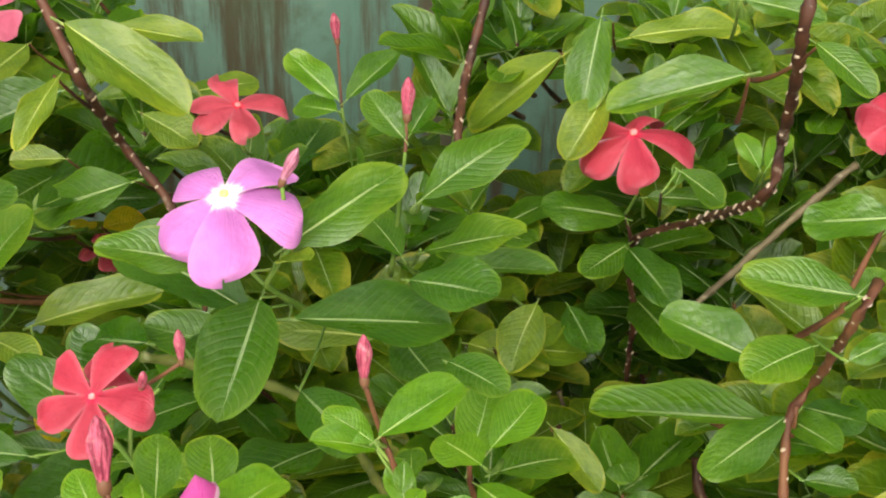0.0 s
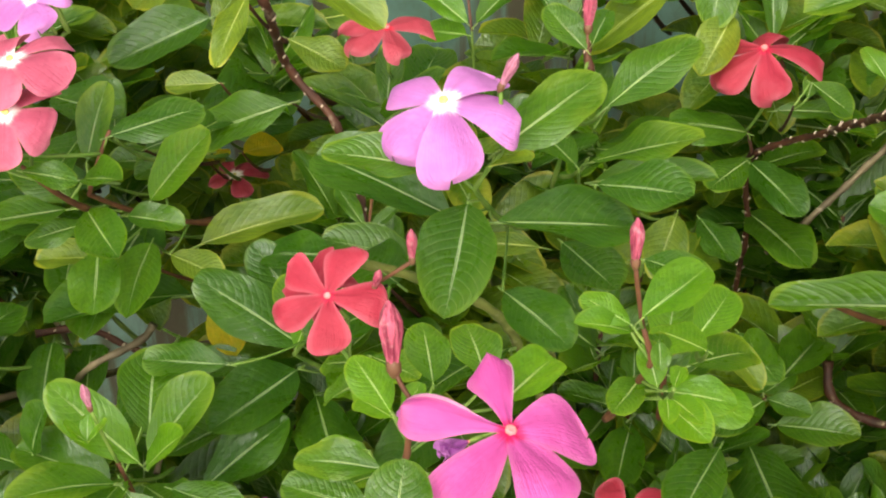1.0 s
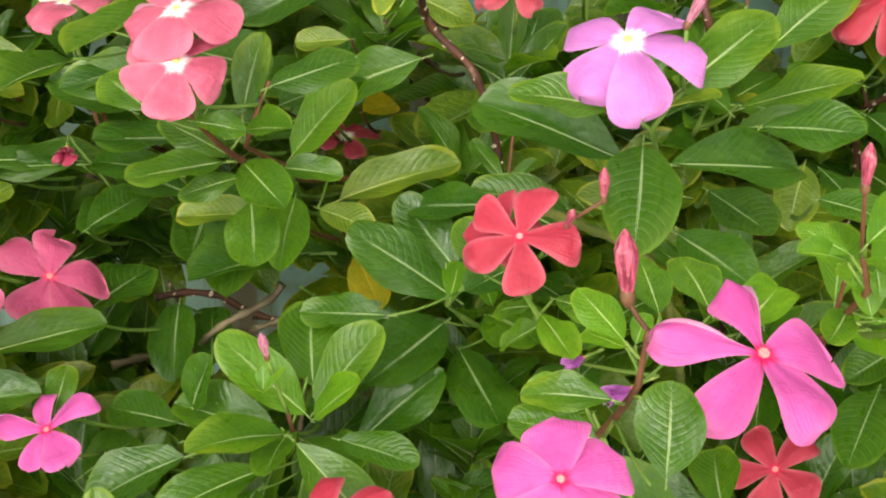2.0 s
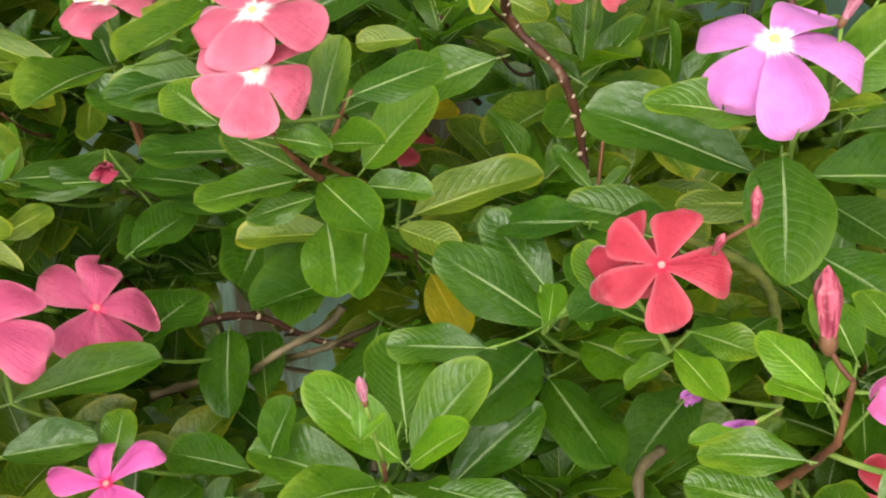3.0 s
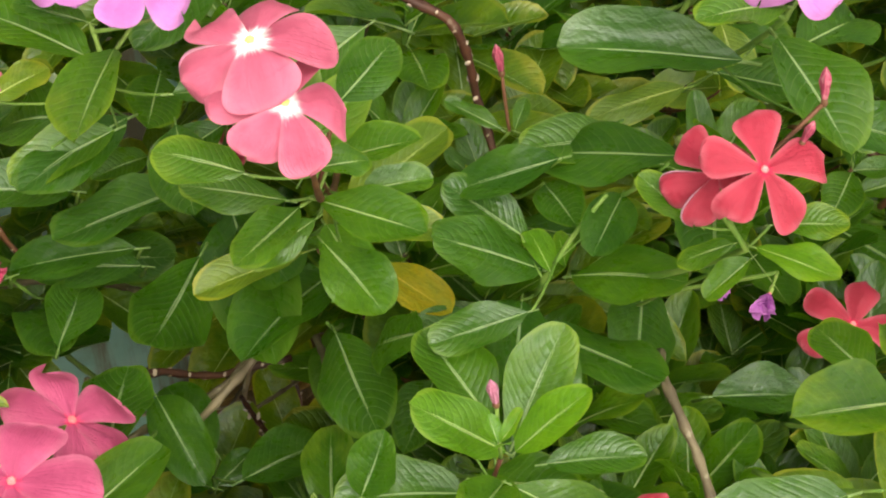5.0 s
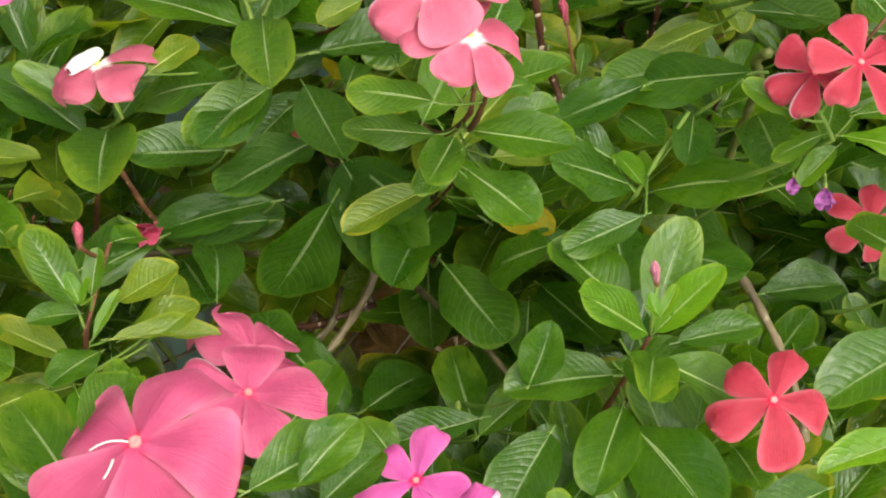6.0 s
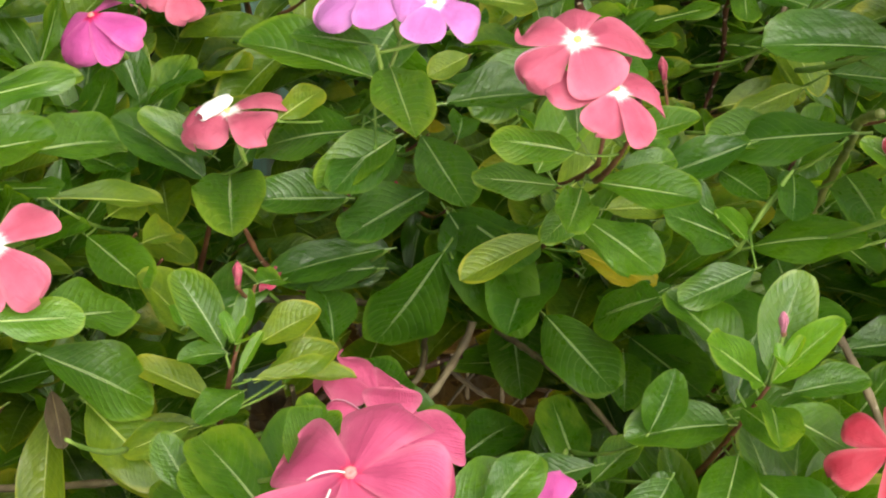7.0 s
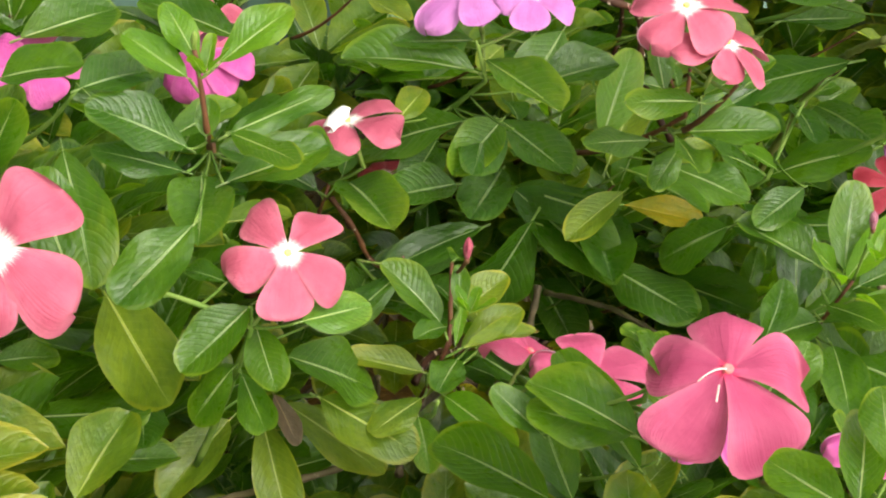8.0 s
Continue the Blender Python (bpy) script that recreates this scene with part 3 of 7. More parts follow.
def branch(points, r0, r1, kind, label, outside=True):
    """A woody branch through the points, with swollen leaf scars along it."""
    pts = [Vector(p) for p in points]
    ext = [pts[0] * 2 - pts[1]] + pts + [pts[-1] * 2 - pts[-2]]
    line = []
    for i in range(1, len(ext) - 2):
        n = max(3, int((ext[i + 1] - ext[i]).length / 0.004))
        for k in range(n):
            t = k / n
            a, b, c, d = ext[i - 1:i + 3]
            line.append(0.5 * (2 * b + (c - a) * t + (2 * a - 5 * b + 4 * c - d) * t * t + (3 * b - a - 3 * c + d) * t ** 3))
    line.append(pts[-1])
    bm = bmesh.new()
    m = len(line) - 1
    jig = [Vector((noise.noise(p * 90), noise.noise(p * 90 + Vector((7, 1, 3))), noise.noise(p * 90 + Vector((2, 9, 4))))) * r0 * 0.35 for p in line]
    tube(bm, [p - pts[0] + j for p, j in zip(line, jig)], [(r0 + (r1 - r0) * i / m) * (1.22 if i % 3 == 0 else 0.94) for i in range(m + 1)], 8)
    if outside:
        OUTER.extend(line[::4])
        WOOD.extend(line[::5])
    top = new("woody_branch")
    top.location = pts[0]
    part("stem", bm, STEM[kind], top)
    # pale stubs where leaves fell
    if kind in ("brown", "red"):
        for i, side in ((i, side) for i in range(2, m, 2) for side in (0, math.pi)):
            d = (line[i] - line[i - 1]).normalized()
            o = d.orthogonal().normalized()
            o.rotate(Matrix.Rotation(i * 0.785 + side, 3, d))
            q = Matrix((o.orthogonal(), o.cross(o.orthogonal()), o)).transposed().to_4x4()
            hang("leaf_scar", SCAR_MESH, top, Matrix.Translation(line[i] - pts[0] + jig[i] + o * r0 * 0.85) @ q @ Matrix.Diagonal((1.3, 0.8, 1, 1)) @ Matrix.Scale((0.62 if kind == "brown" else 0.4) + 0.35 * noise.noise(line[i] * 300) ** 2 * 4, 4))
    return tagged(top, label, "branch", "woody branches of the bush")


SCAR_MESH = once("leaf_scar", plain("leaf_scar", (0.52, 0.44, 0.34), (0.22, 0.14, 0.08), 0.7, 400), ((0.0009, -0.0004), (0.0009, 0.0003), (0.0007, 0.0005), (0.0003, 0.0006)), 6)


# ---- the shoots in view ----
s = Shoot((-0.3360, 0.5008, 0.3687), (-0.3398, 0.4708, 0.4437), 0.0011, "red", "periwinkle shoot with glossy green leaves and a furled bud", rise=(-0.3204, 0.4817, 0.4630))
s.twig((-0.3393, 0.4746, 0.4499))
s.leaf((-0.3393, 0.4746, 0.4499), (-0.3396, 0.5003, 0.4668), 0.0156, (-0.17, -0.23, 0.96), "mid")
s.twig((-0.3243, 0.4768, 0.4429))
s.leaf((-0.3243, 0.4768, 0.4429), (-0.3055, 0.4660, 0.4537), 0.0140, (-0.33, -0.24, 0.91), "pale")
s.twig((-0.3363, 0.4690, 0.4577))
s.leaf((-0.3363, 0.4690, 0.4577), (-0.3281, 0.4747, 0.4695), 0.0076, (-0.57, -0.55, 0.61), "mid")
s.leaf((-0.3393, 0.4730, 0.4496), (-0.3566, 0.4753, 0.4543), 0.0094, (0.42, -0.34, 0.84), "mid")
s.twig((-0.3427, 0.4785, 0.4278))
s.leaf((-0.3427, 0.4785, 0.4278), (-0.3557, 0.5059, 0.4333), 0.0123, (-0.15, -0.27, 0.95), "pale")
s.leaf((-0.3270, 0.4739, 0.4299), (-0.3029, 0.4607, 0.4386), 0.0149, (0.11, -0.32, 0.94), "pale")
s.twig((-0.3339, 0.4683, 0.4384))
s.leaf((-0.3339, 0.4683, 0.4384), (-0.3001, 0.4556, 0.4271), 0.0096, (0.33, -0.34, 0.88), "pale")
s.twig((-0.3369, 0.4689, 0.4344))
s.leaf((-0.3369, 0.4689, 0.4344), (-0.3590, 0.4638, 0.4365), 0.0141, (0.05, -0.15, 0.99), "mid")
s.twig((-0.3553, 0.4723, 0.4284))
s.leaf((-0.3553, 0.4723, 0.4284), (-0.3782, 0.4798, 0.4246), 0.0151, (-0.58, 0.09, 0.81), "pale")
s.leaf((-0.3388, 0.4690, 0.4411), (-0.3236, 0.4747, 0.4488), 0.0044, (-0.12, -0.23, 0.97), "young")
s.twig((-0.3118, 0.4730, 0.4284))
s.leaf((-0.3118, 0.4730, 0.4284), (-0.2939, 0.4894, 0.4292), 0.0131, (0.17, -0.21, 0.96), "pale")
s.twig((-0.3193, 0.4704, 0.4255))
s.leaf((-0.3193, 0.4704, 0.4255), (-0.3061, 0.4836, 0.4243), 0.0108, (0.20, -0.22, 0.96), "young")
s.twig((-0.3204, 0.4817, 0.4630))
s.leaf((-0.3204, 0.4817, 0.4630), (-0.3062, 0.4873, 0.4535), 0.0111, (-0.07, -0.30, 0.95), "mid")
s.bud((-0.3384, 0.4653, 0.4814), (-0.3379, 0.4650, 0.4914), "rose", 1.0)
s.heart((-0.3444, 0.4601, 0.4652), 0.013, 366)

s = Shoot((-0.3178, 0.5923, 0.4759), (-0.4008, 0.5227, 0.5479), 0.0011, "red", "periwinkle shoot with glossy green leaves and a furled bud", rise=(-0.4013, 0.5243, 0.5752))
s.twig((-0.3981, 0.5177, 0.5462))
s.leaf((-0.3981, 0.5177, 0.5462), (-0.3637, 0.5011, 0.5505), 0.0117, (-0.16, -0.29, 0.94), "mid")
s.twig((-0.4024, 0.5168, 0.5312))
s.leaf((-0.4024, 0.5168, 0.5312), (-0.3752, 0.4953, 0.5374), 0.0184, (-0.21, -0.26, 0.94), "mid")
s.twig((-0.3964, 0.5305, 0.5263))
s.leaf((-0.3964, 0.5305, 0.5263), (-0.4283, 0.5067, 0.5265), 0.0211, (-0.38, -0.34, 0.86), "mid")
s.twig((-0.4038, 0.5280, 0.5407))
s.leaf((-0.4038, 0.5280, 0.5407), (-0.4240, 0.5501, 0.5586), 0.0196, (-0.03, -0.68, 0.73), "dark")
s.twig((-0.4043, 0.5297, 0.5320))
s.leaf((-0.4043, 0.5297, 0.5320), (-0.4201, 0.5538, 0.5407), 0.0132, (0.09, -0.70, 0.71), "dark")
s.twig((-0.3966, 0.5177, 0.5465))
s.leaf((-0.3966, 0.5177, 0.5465), (-0.4045, 0.4842, 0.5509), 0.0111, (-0.27, 0.12, 0.95), "mid")
s.leaf((-0.4013, 0.5230, 0.5451), (-0.3933, 0.5273, 0.5539), 0.0084, (-0.38, -0.30, 0.88), "mid")
s.twig((-0.4037, 0.5253, 0.5665))
s.leaf((-0.4037, 0.5253, 0.5665), (-0.4050, 0.5487, 0.5756), 0.0117, (-0.28, -0.26, 0.92), "young")
s.twig((-0.3978, 0.5189, 0.5704))
s.leaf((-0.3978, 0.5189, 0.5704), (-0.3726, 0.5089, 0.5810), 0.0148, (-0.32, -0.24, 0.92), "young")
s.twig((-0.4021, 0.5228, 0.5722))
s.leaf((-0.4021, 0.5228, 0.5722), (-0.3939, 0.5411, 0.5833), 0.0105, (-0.33, -0.35, 0.88), "young")
s.twig((-0.3803, 0.5078, 0.5277))
s.leaf((-0.3803, 0.5078, 0.5277), (-0.3457, 0.5159, 0.5122), 0.0203, (0.15, -0.45, 0.88), "mid")
s.twig((-0.4276, 0.5075, 0.5346))
s.leaf((-0.4276, 0.5075, 0.5346), (-0.4606, 0.5110, 0.5243), 0.0208, (-0.24, -0.24, 0.94), "mid")
s.bud((-0.4011, 0.5248, 0.5746), (-0.4018, 0.5232, 0.5826), "green", 0.8)
s.heart((-0.4000, 0.5224, 0.5675), 0.013, 362)

s = Shoot((-0.1448, 0.5314, 0.4005), (-0.1943, 0.4462, 0.4725), 0.0011, "red", "periwinkle shoot with glossy green leaves and a salmon-pink flower", rise=(-0.1843, 0.4503, 0.4975))
s.twig((-0.2020, 0.4460, 0.4663))
s.leaf((-0.2020, 0.4460, 0.4663), (-0.2358, 0.4225, 0.4754), 0.0148, (0.24, -0.22, 0.95), "mid")
s.twig((-0.1964, 0.4466, 0.4658))
s.leaf((-0.1964, 0.4466, 0.4658), (-0.1788, 0.4105, 0.4693), 0.0187, (-0.25, -0.37, 0.89), "mid")
s.twig((-0.2003, 0.4571, 0.4602))
s.leaf((-0.2003, 0.4571, 0.4602), (-0.2290, 0.4750, 0.4673), 0.0163, (-0.20, -0.21, 0.96), "mid")
s.twig((-0.1816, 0.4459, 0.4624))
s.leaf((-0.1816, 0.4459, 0.4624), (-0.1592, 0.4391, 0.4622), 0.0129, (0.07, -0.39, 0.92), "mid")
s.twig((-0.1967, 0.4458, 0.4596))
s.leaf((-0.1967, 0.4458, 0.4596), (-0.2213, 0.4461, 0.4510), 0.0128, (-0.34, -0.38, 0.86), "mid")
s.twig((-0.1956, 0.4556, 0.4803))
s.leaf((-0.1956, 0.4556, 0.4803), (-0.1863, 0.4688, 0.5070), 0.0151, (-0.14, -0.57, 0.81), "mid")
s.twig((-0.1852, 0.4492, 0.4954))
s.leaf((-0.1852, 0.4492, 0.4954), (-0.1526, 0.4710, 0.4941), 0.0183, (0.10, -0.31, 0.94), "dark")
s.twig((-0.1703, 0.4610, 0.4333))
s.leaf((-0.1703, 0.4610, 0.4333), (-0.1484, 0.4475, 0.4304), 0.0146, (-0.13, -0.30, 0.95), "pale")
s.twig((-0.1903, 0.4446, 0.4463))
s.leaf((-0.1946, 0.4491, 0.4468), (-0.1924, 0.4149, 0.4404), 0.0220, (-0.19, -0.26, 0.95), "mid")
s.twig((-0.1747, 0.4913, 0.4432))
s.leaf((-0.1811, 0.4884, 0.4391), (-0.1533, 0.4892, 0.4720), 0.0212, (-0.55, -0.63, 0.54), "young")
s.flower((-0.2131, 0.4258, 0.5205), (-0.02, -0.30, 0.95), 0.0197, "salmon", petals=[(121, 0.94, 0.42), (174, 1.06, 0.82), (249, 0.86, 1.03), (322, 1.0, 0.66), (50, 1.15, 0.57)], droop=16)

s = Shoot((-0.0860, 0.3016, 0.4568), (-0.0795, 0.2716, 0.5068), 0.0011, "red", "periwinkle shoot with glossy green leaves and a magenta flower", rise=(-0.0778, 0.2739, 0.5237))
s.twig((-0.0836, 0.2739, 0.5200))
s.leaf((-0.0836, 0.2739, 0.5200), (-0.0938, 0.2947, 0.5216), 0.0118, (-0.06, -0.28, 0.96), "young")
s.twig((-0.0720, 0.2869, 0.5178))
s.leaf((-0.0720, 0.2869, 0.5178), (-0.0746, 0.3101, 0.5201), 0.0132, (0.10, -0.43, 0.90), "mid")
s.twig((-0.0573, 0.2893, 0.5155))
s.leaf((-0.0573, 0.2893, 0.5155), (-0.0619, 0.3146, 0.5145), 0.0145, (0.08, -0.43, 0.90), "mid")
s.twig((-0.0826, 0.2747, 0.5168))
s.leaf((-0.0826, 0.2747, 0.5168), (-0.0922, 0.2876, 0.5123), 0.0101, (-0.19, -0.12, 0.97), "young")
s.twig((-0.0855, 0.2708, 0.5019))
s.leaf((-0.0855, 0.2708, 0.5019), (-0.1098, 0.2781, 0.4984), 0.0127, (-0.31, -0.22, 0.92), "mid")
s.twig((-0.0893, 0.2667, 0.4915))
s.leaf((-0.0893, 0.2667, 0.4915), (-0.1138, 0.2745, 0.4935), 0.0160, (-0.23, -0.16, 0.96), "dark")
s.twig((-0.0800, 0.2779, 0.5152))
s.leaf((-0.0800, 0.2779, 0.5152), (-0.0753, 0.2874, 0.5180), 0.0065, (-0.03, -0.28, 0.96), "young")
s.twig((-0.0785, 0.2503, 0.4907))
s.leaf((-0.0845, 0.2115, 0.5317), (-0.0803, 0.2340, 0.5418), 0.0170, (-0.07, -0.42, 0.91), "dark")
s.twig((-0.0559, 0.2660, 0.5280))
s.leaf((-0.0559, 0.2660, 0.5280), (-0.0402, 0.2898, 0.5226), 0.0151, (-0.11, -0.45, 0.89), "young")
s.flower((-0.0543, 0.2500, 0.5348), (0.23, -0.20, 0.95), 0.0253, "magenta", petals=[(10, 1.01, 0.46), (287, 0.93, 0.82), (211, 0.93, 0.88), (143, 1.06, 0.57), (80, 1.06, 0.35)], droop=8, rolled=(0, 4))
s.bud((-0.0826, 0.2804, 0.5291), (-0.0837, 0.2868, 0.5474), "rose", 1.0)

s = Shoot((-0.1755, 0.3989, 0.3359), (-0.1810, 0.3689, 0.4109), 0.0011, "red", "periwinkle shoot with glossy green leaves and a furled bud")
s.leaf((-0.1725, 0.3858, 0.4060), (-0.1734, 0.4247, 0.4156), 0.0245, (0.06, -0.45, 0.89), "mid")
s.twig((-0.1826, 0.3809, 0.4020))
s.leaf((-0.1740, 0.3751, 0.4028), (-0.2042, 0.3829, 0.4362), 0.0195, (0.15, -0.57, 0.81), "young")
s.twig((-0.1742, 0.3849, 0.4130))
s.leaf((-0.1719, 0.3753, 0.4057), (-0.1464, 0.3844, 0.4359), 0.0218, (-0.02, -0.26, 0.97), "mid")
s.leaf((-0.1726, 0.3744, 0.4024), (-0.1543, 0.3601, 0.4326), 0.0137, (-0.53, -0.35, 0.77), "young")
s.twig((-0.1850, 0.3818, 0.3920))
s.leaf((-0.1862, 0.3784, 0.3880), (-0.2243, 0.3966, 0.3907), 0.0239, (-0.37, -0.06, 0.93), "mid")
s.twig((-0.1821, 0.3664, 0.4030))
s.leaf((-0.1822, 0.3661, 0.4026), (-0.2140, 0.3407, 0.4195), 0.0183, (0.10, -0.19, 0.98), "mid")
s.twig((-0.1798, 0.3659, 0.4012))
s.leaf((-0.1797, 0.3655, 0.4009), (-0.1525, 0.3454, 0.3759), 0.0228, (-0.12, -0.31, 0.94), "mid")
s.twig((-0.1913, 0.3698, 0.3825))
s.leaf((-0.1913, 0.3698, 0.3825), (-0.2283, 0.3489, 0.3794), 0.0230, (-0.35, -0.24, 0.91), "mid")
s.twig((-0.1931, 0.3637, 0.3791))
s.leaf((-0.1931, 0.3637, 0.3791), (-0.2098, 0.3120, 0.3828), 0.0319, (-0.36, -0.22, 0.91), "dark")
s.bud((-0.1860, 0.3643, 0.4408), (-0.1875, 0.3651, 0.4512), "lilac", 1.0)
s.heart((-0.1880, 0.3602, 0.4293), 0.013, 1003)

s = Shoot((-0.2106, 0.5996, 0.4120), (-0.2304, 0.5197, 0.4840), 0.0011, "green", "periwinkle shoot with dark green leaves and two lilac flowers", rise=(-0.2311, 0.5244, 0.5013))
s.twig((-0.2320, 0.5225, 0.4874))
s.leaf((-0.2320, 0.5225, 0.4874), (-0.2562, 0.5724, 0.4893), 0.0224, (-0.28, -0.19, 0.94), "mid")
s.twig((-0.2311, 0.5244, 0.5013))
s.leaf((-0.2311, 0.5244, 0.5013), (-0.2450, 0.5554, 0.4978), 0.0123, (-0.31, -0.19, 0.93), "dark")
s.twig((-0.2418, 0.5205, 0.4705))
s.leaf((-0.2418, 0.5205, 0.4705), (-0.2552, 0.5650, 0.4448), 0.0252, (-0.46, -0.01, 0.89), "dark")
s.twig((-0.2262, 0.5229, 0.4880))
s.leaf((-0.2247, 0.5238, 0.4900), (-0.2593, 0.4709, 0.4988), 0.0223, (-0.32, -0.32, 0.89), "mid")
s.twig((-0.2333, 0.5099, 0.4700))
s.leaf((-0.2333, 0.5099, 0.4700), (-0.2706, 0.5115, 0.4625), 0.0202, (-0.52, -0.27, 0.81), "mid")
s.twig((-0.2171, 0.5031, 0.4807))
s.leaf((-0.2171, 0.5031, 0.4807), (-0.1858, 0.4825, 0.4821), 0.0233, (-0.44, 0.03, 0.90), "dark")
s.twig((-0.2608, 0.4902, 0.4861))
s.twig((-0.2247, 0.5218, 0.4635))
s.leaf((-0.2247, 0.5218, 0.4635), (-0.2708, 0.5028, 0.4645), 0.0209, (-0.04, -0.30, 0.95), "dark")
s.twig((-0.2644, 0.5415, 0.4744))
s.leaf((-0.2644, 0.5415, 0.4744), (-0.2424, 0.5423, 0.4778), 0.0138, (-0.08, -0.28, 0.96), "pale")
s.flower((-0.2211, 0.5332, 0.5202), (-0.31, 0.05, 0.95), 0.0249, "lilac", petals=[(9, 1.01, 0.42), (75, 1.08, 0.7), (134, 0.91, 0.73), (210, 0.99, 1.13), (295, 1.01, 0.68)], droop=8, rolled=(1,))
s.flower((-0.2186, 0.5067, 0.5211), (-0.34, -0.21, 0.92), 0.0163, "lilac", petals=[(121, 1.03, 1.11), (197, 1.09, 1.05), (264, 0.94, 0.84), (328, 0.99, 0.73), (42, 0.95, 1.07)], droop=8)

s = Shoot((-0.4141, 0.5302, 0.4138), (-0.4142, 0.5002, 0.4888), 0.0011, "green", "periwinkle shoot with glossy green leaves and a salmon-pink flower", rise=(-0.4371, 0.5314, 0.5089))
s.twig((-0.4132, 0.5004, 0.4973))
s.leaf((-0.4132, 0.5004, 0.4973), (-0.4384, 0.5099, 0.4832), 0.0186, (-0.49, -0.14, 0.86), "mid")
s.leaf((-0.4079, 0.5041, 0.4853), (-0.4239, 0.4840, 0.4762), 0.0142, (-0.36, -0.29, 0.89), "mid")
s.twig((-0.4194, 0.5042, 0.4744))
s.leaf((-0.4194, 0.5042, 0.4744), (-0.4285, 0.5153, 0.4529), 0.0156, (-0.85, 0.16, 0.50), "mid")
s.twig((-0.4183, 0.5029, 0.4730))
s.leaf((-0.4183, 0.5029, 0.4730), (-0.4142, 0.4976, 0.4460), 0.0132, (-0.65, -0.71, 0.26), "mid")
s.twig((-0.4122, 0.4826, 0.4972))
s.leaf((-0.4122, 0.4826, 0.4972), (-0.3868, 0.4731, 0.4910), 0.0150, (-0.39, -0.28, 0.88), "young")
s.twig((-0.4170, 0.5067, 0.5061))
s.leaf((-0.4170, 0.5067, 0.5061), (-0.4180, 0.5216, 0.5052), 0.0082, (-0.28, -0.12, 0.95), "dark")
s.twig((-0.3878, 0.5085, 0.4550))
s.leaf((-0.3878, 0.5085, 0.4550), (-0.3581, 0.4921, 0.4251), 0.0268, (0.23, -0.62, 0.75), "mid")
s.twig((-0.4002, 0.4877, 0.4861))
s.leaf((-0.4002, 0.4877, 0.4861), (-0.3576, 0.4991, 0.4613), 0.0219, (0.42, -0.33, 0.84), "mid")
s.twig((-0.4417, 0.5352, 0.5083))
s.leaf((-0.4417, 0.5352, 0.5083), (-0.4253, 0.5288, 0.4516), 0.0282, (-0.23, -0.95, 0.19), "pale")
s.flower((-0.4019, 0.4935, 0.5130), (-0.39, -0.41, 0.82), 0.0200, "salmon", petals=[(352, 0.95, 0.59), (272, 0.96, 0.65), (190, 1.02, 0.69), (131, 1.07, 0.85), (64, 1.0, 0.73)], droop=8)

s = Shoot((-0.0820, 0.4959, 0.3356), (-0.1214, 0.4296, 0.4076), 0.0011, "green", "periwinkle shoot with dark green leaves", rise=(-0.0995, 0.4250, 0.4385))
s.leaf((-0.1176, 0.4338, 0.4070), (-0.1586, 0.4420, 0.4364), 0.0241, (-0.05, -0.51, 0.86), "dark")
s.leaf((-0.1054, 0.4355, 0.3967), (-0.0893, 0.3922, 0.4167), 0.0241, (-0.39, 0.02, 0.92), "mid")
s.leaf((-0.1025, 0.4424, 0.3962), (-0.1084, 0.4411, 0.4156), 0.0085, (-0.20, -0.80, 0.50), "young")
s.twig((-0.1209, 0.4438, 0.4175))
s.leaf((-0.1153, 0.4431, 0.4111), (-0.1382, 0.4668, 0.4337), 0.0201, (-0.06, -0.38, 0.92), "dark")
s.leaf((-0.1207, 0.4259, 0.4126), (-0.1158, 0.4462, 0.4153), 0.0112, (-0.14, -0.45, 0.88), "young")
s.twig((-0.1213, 0.4421, 0.3891))
s.leaf((-0.1213, 0.4421, 0.3891), (-0.1539, 0.4040, 0.3914), 0.0275, (0.01, -0.45, 0.89), "dark")
s.twig((-0.1158, 0.4485, 0.3690))
s.leaf((-0.1158, 0.4485, 0.3690), (-0.1040, 0.3835, 0.3866), 0.0271, (0.10, -0.69, 0.72), "dark")
s.twig((-0.1434, 0.4061, 0.4229))
s.leaf((-0.1434, 0.4061, 0.4229), (-0.1769, 0.4156, 0.4182), 0.0169, (-0.21, -0.27, 0.94), "dark")
s.twig((-0.0848, 0.4344, 0.4258))
s.leaf((-0.0848, 0.4344, 0.4258), (-0.1155, 0.4118, 0.4271), 0.0188, (-0.17, -0.44, 0.88), "dark")

s = Shoot((-0.0270, 0.4770, 0.4326), (-0.0549, 0.3990, 0.5046), 0.0011, "green", "periwinkle shoot with dark green leaves and a lilac flower", rise=(-0.0461, 0.3964, 0.5210))
s.twig((-0.0485, 0.3961, 0.5209))
s.leaf((-0.0485, 0.3961, 0.5209), (-0.0115, 0.4259, 0.5317), 0.0232, (0.00, -0.30, 0.95), "mid")
s.twig((-0.0677, 0.3867, 0.5193))
s.leaf((-0.0677, 0.3867, 0.5193), (-0.1047, 0.3858, 0.5274), 0.0160, (0.40, -0.30, 0.86), "mid")
s.twig((-0.0570, 0.4004, 0.4988))
s.leaf((-0.0570, 0.4004, 0.4988), (-0.0667, 0.3545, 0.4848), 0.0271, (-0.05, -0.28, 0.96), "dark")
s.twig((-0.0608, 0.4083, 0.4882))
s.leaf((-0.0602, 0.4068, 0.4864), (-0.1094, 0.4425, 0.4906), 0.0304, (-0.28, -0.11, 0.95), "dark")
s.twig((-0.0486, 0.3997, 0.4902))
s.leaf((-0.0486, 0.3997, 0.4902), (0.0047, 0.4234, 0.4697), 0.0267, (0.17, -0.31, 0.93), "dark")
s.twig((-0.0509, 0.3948, 0.5164))
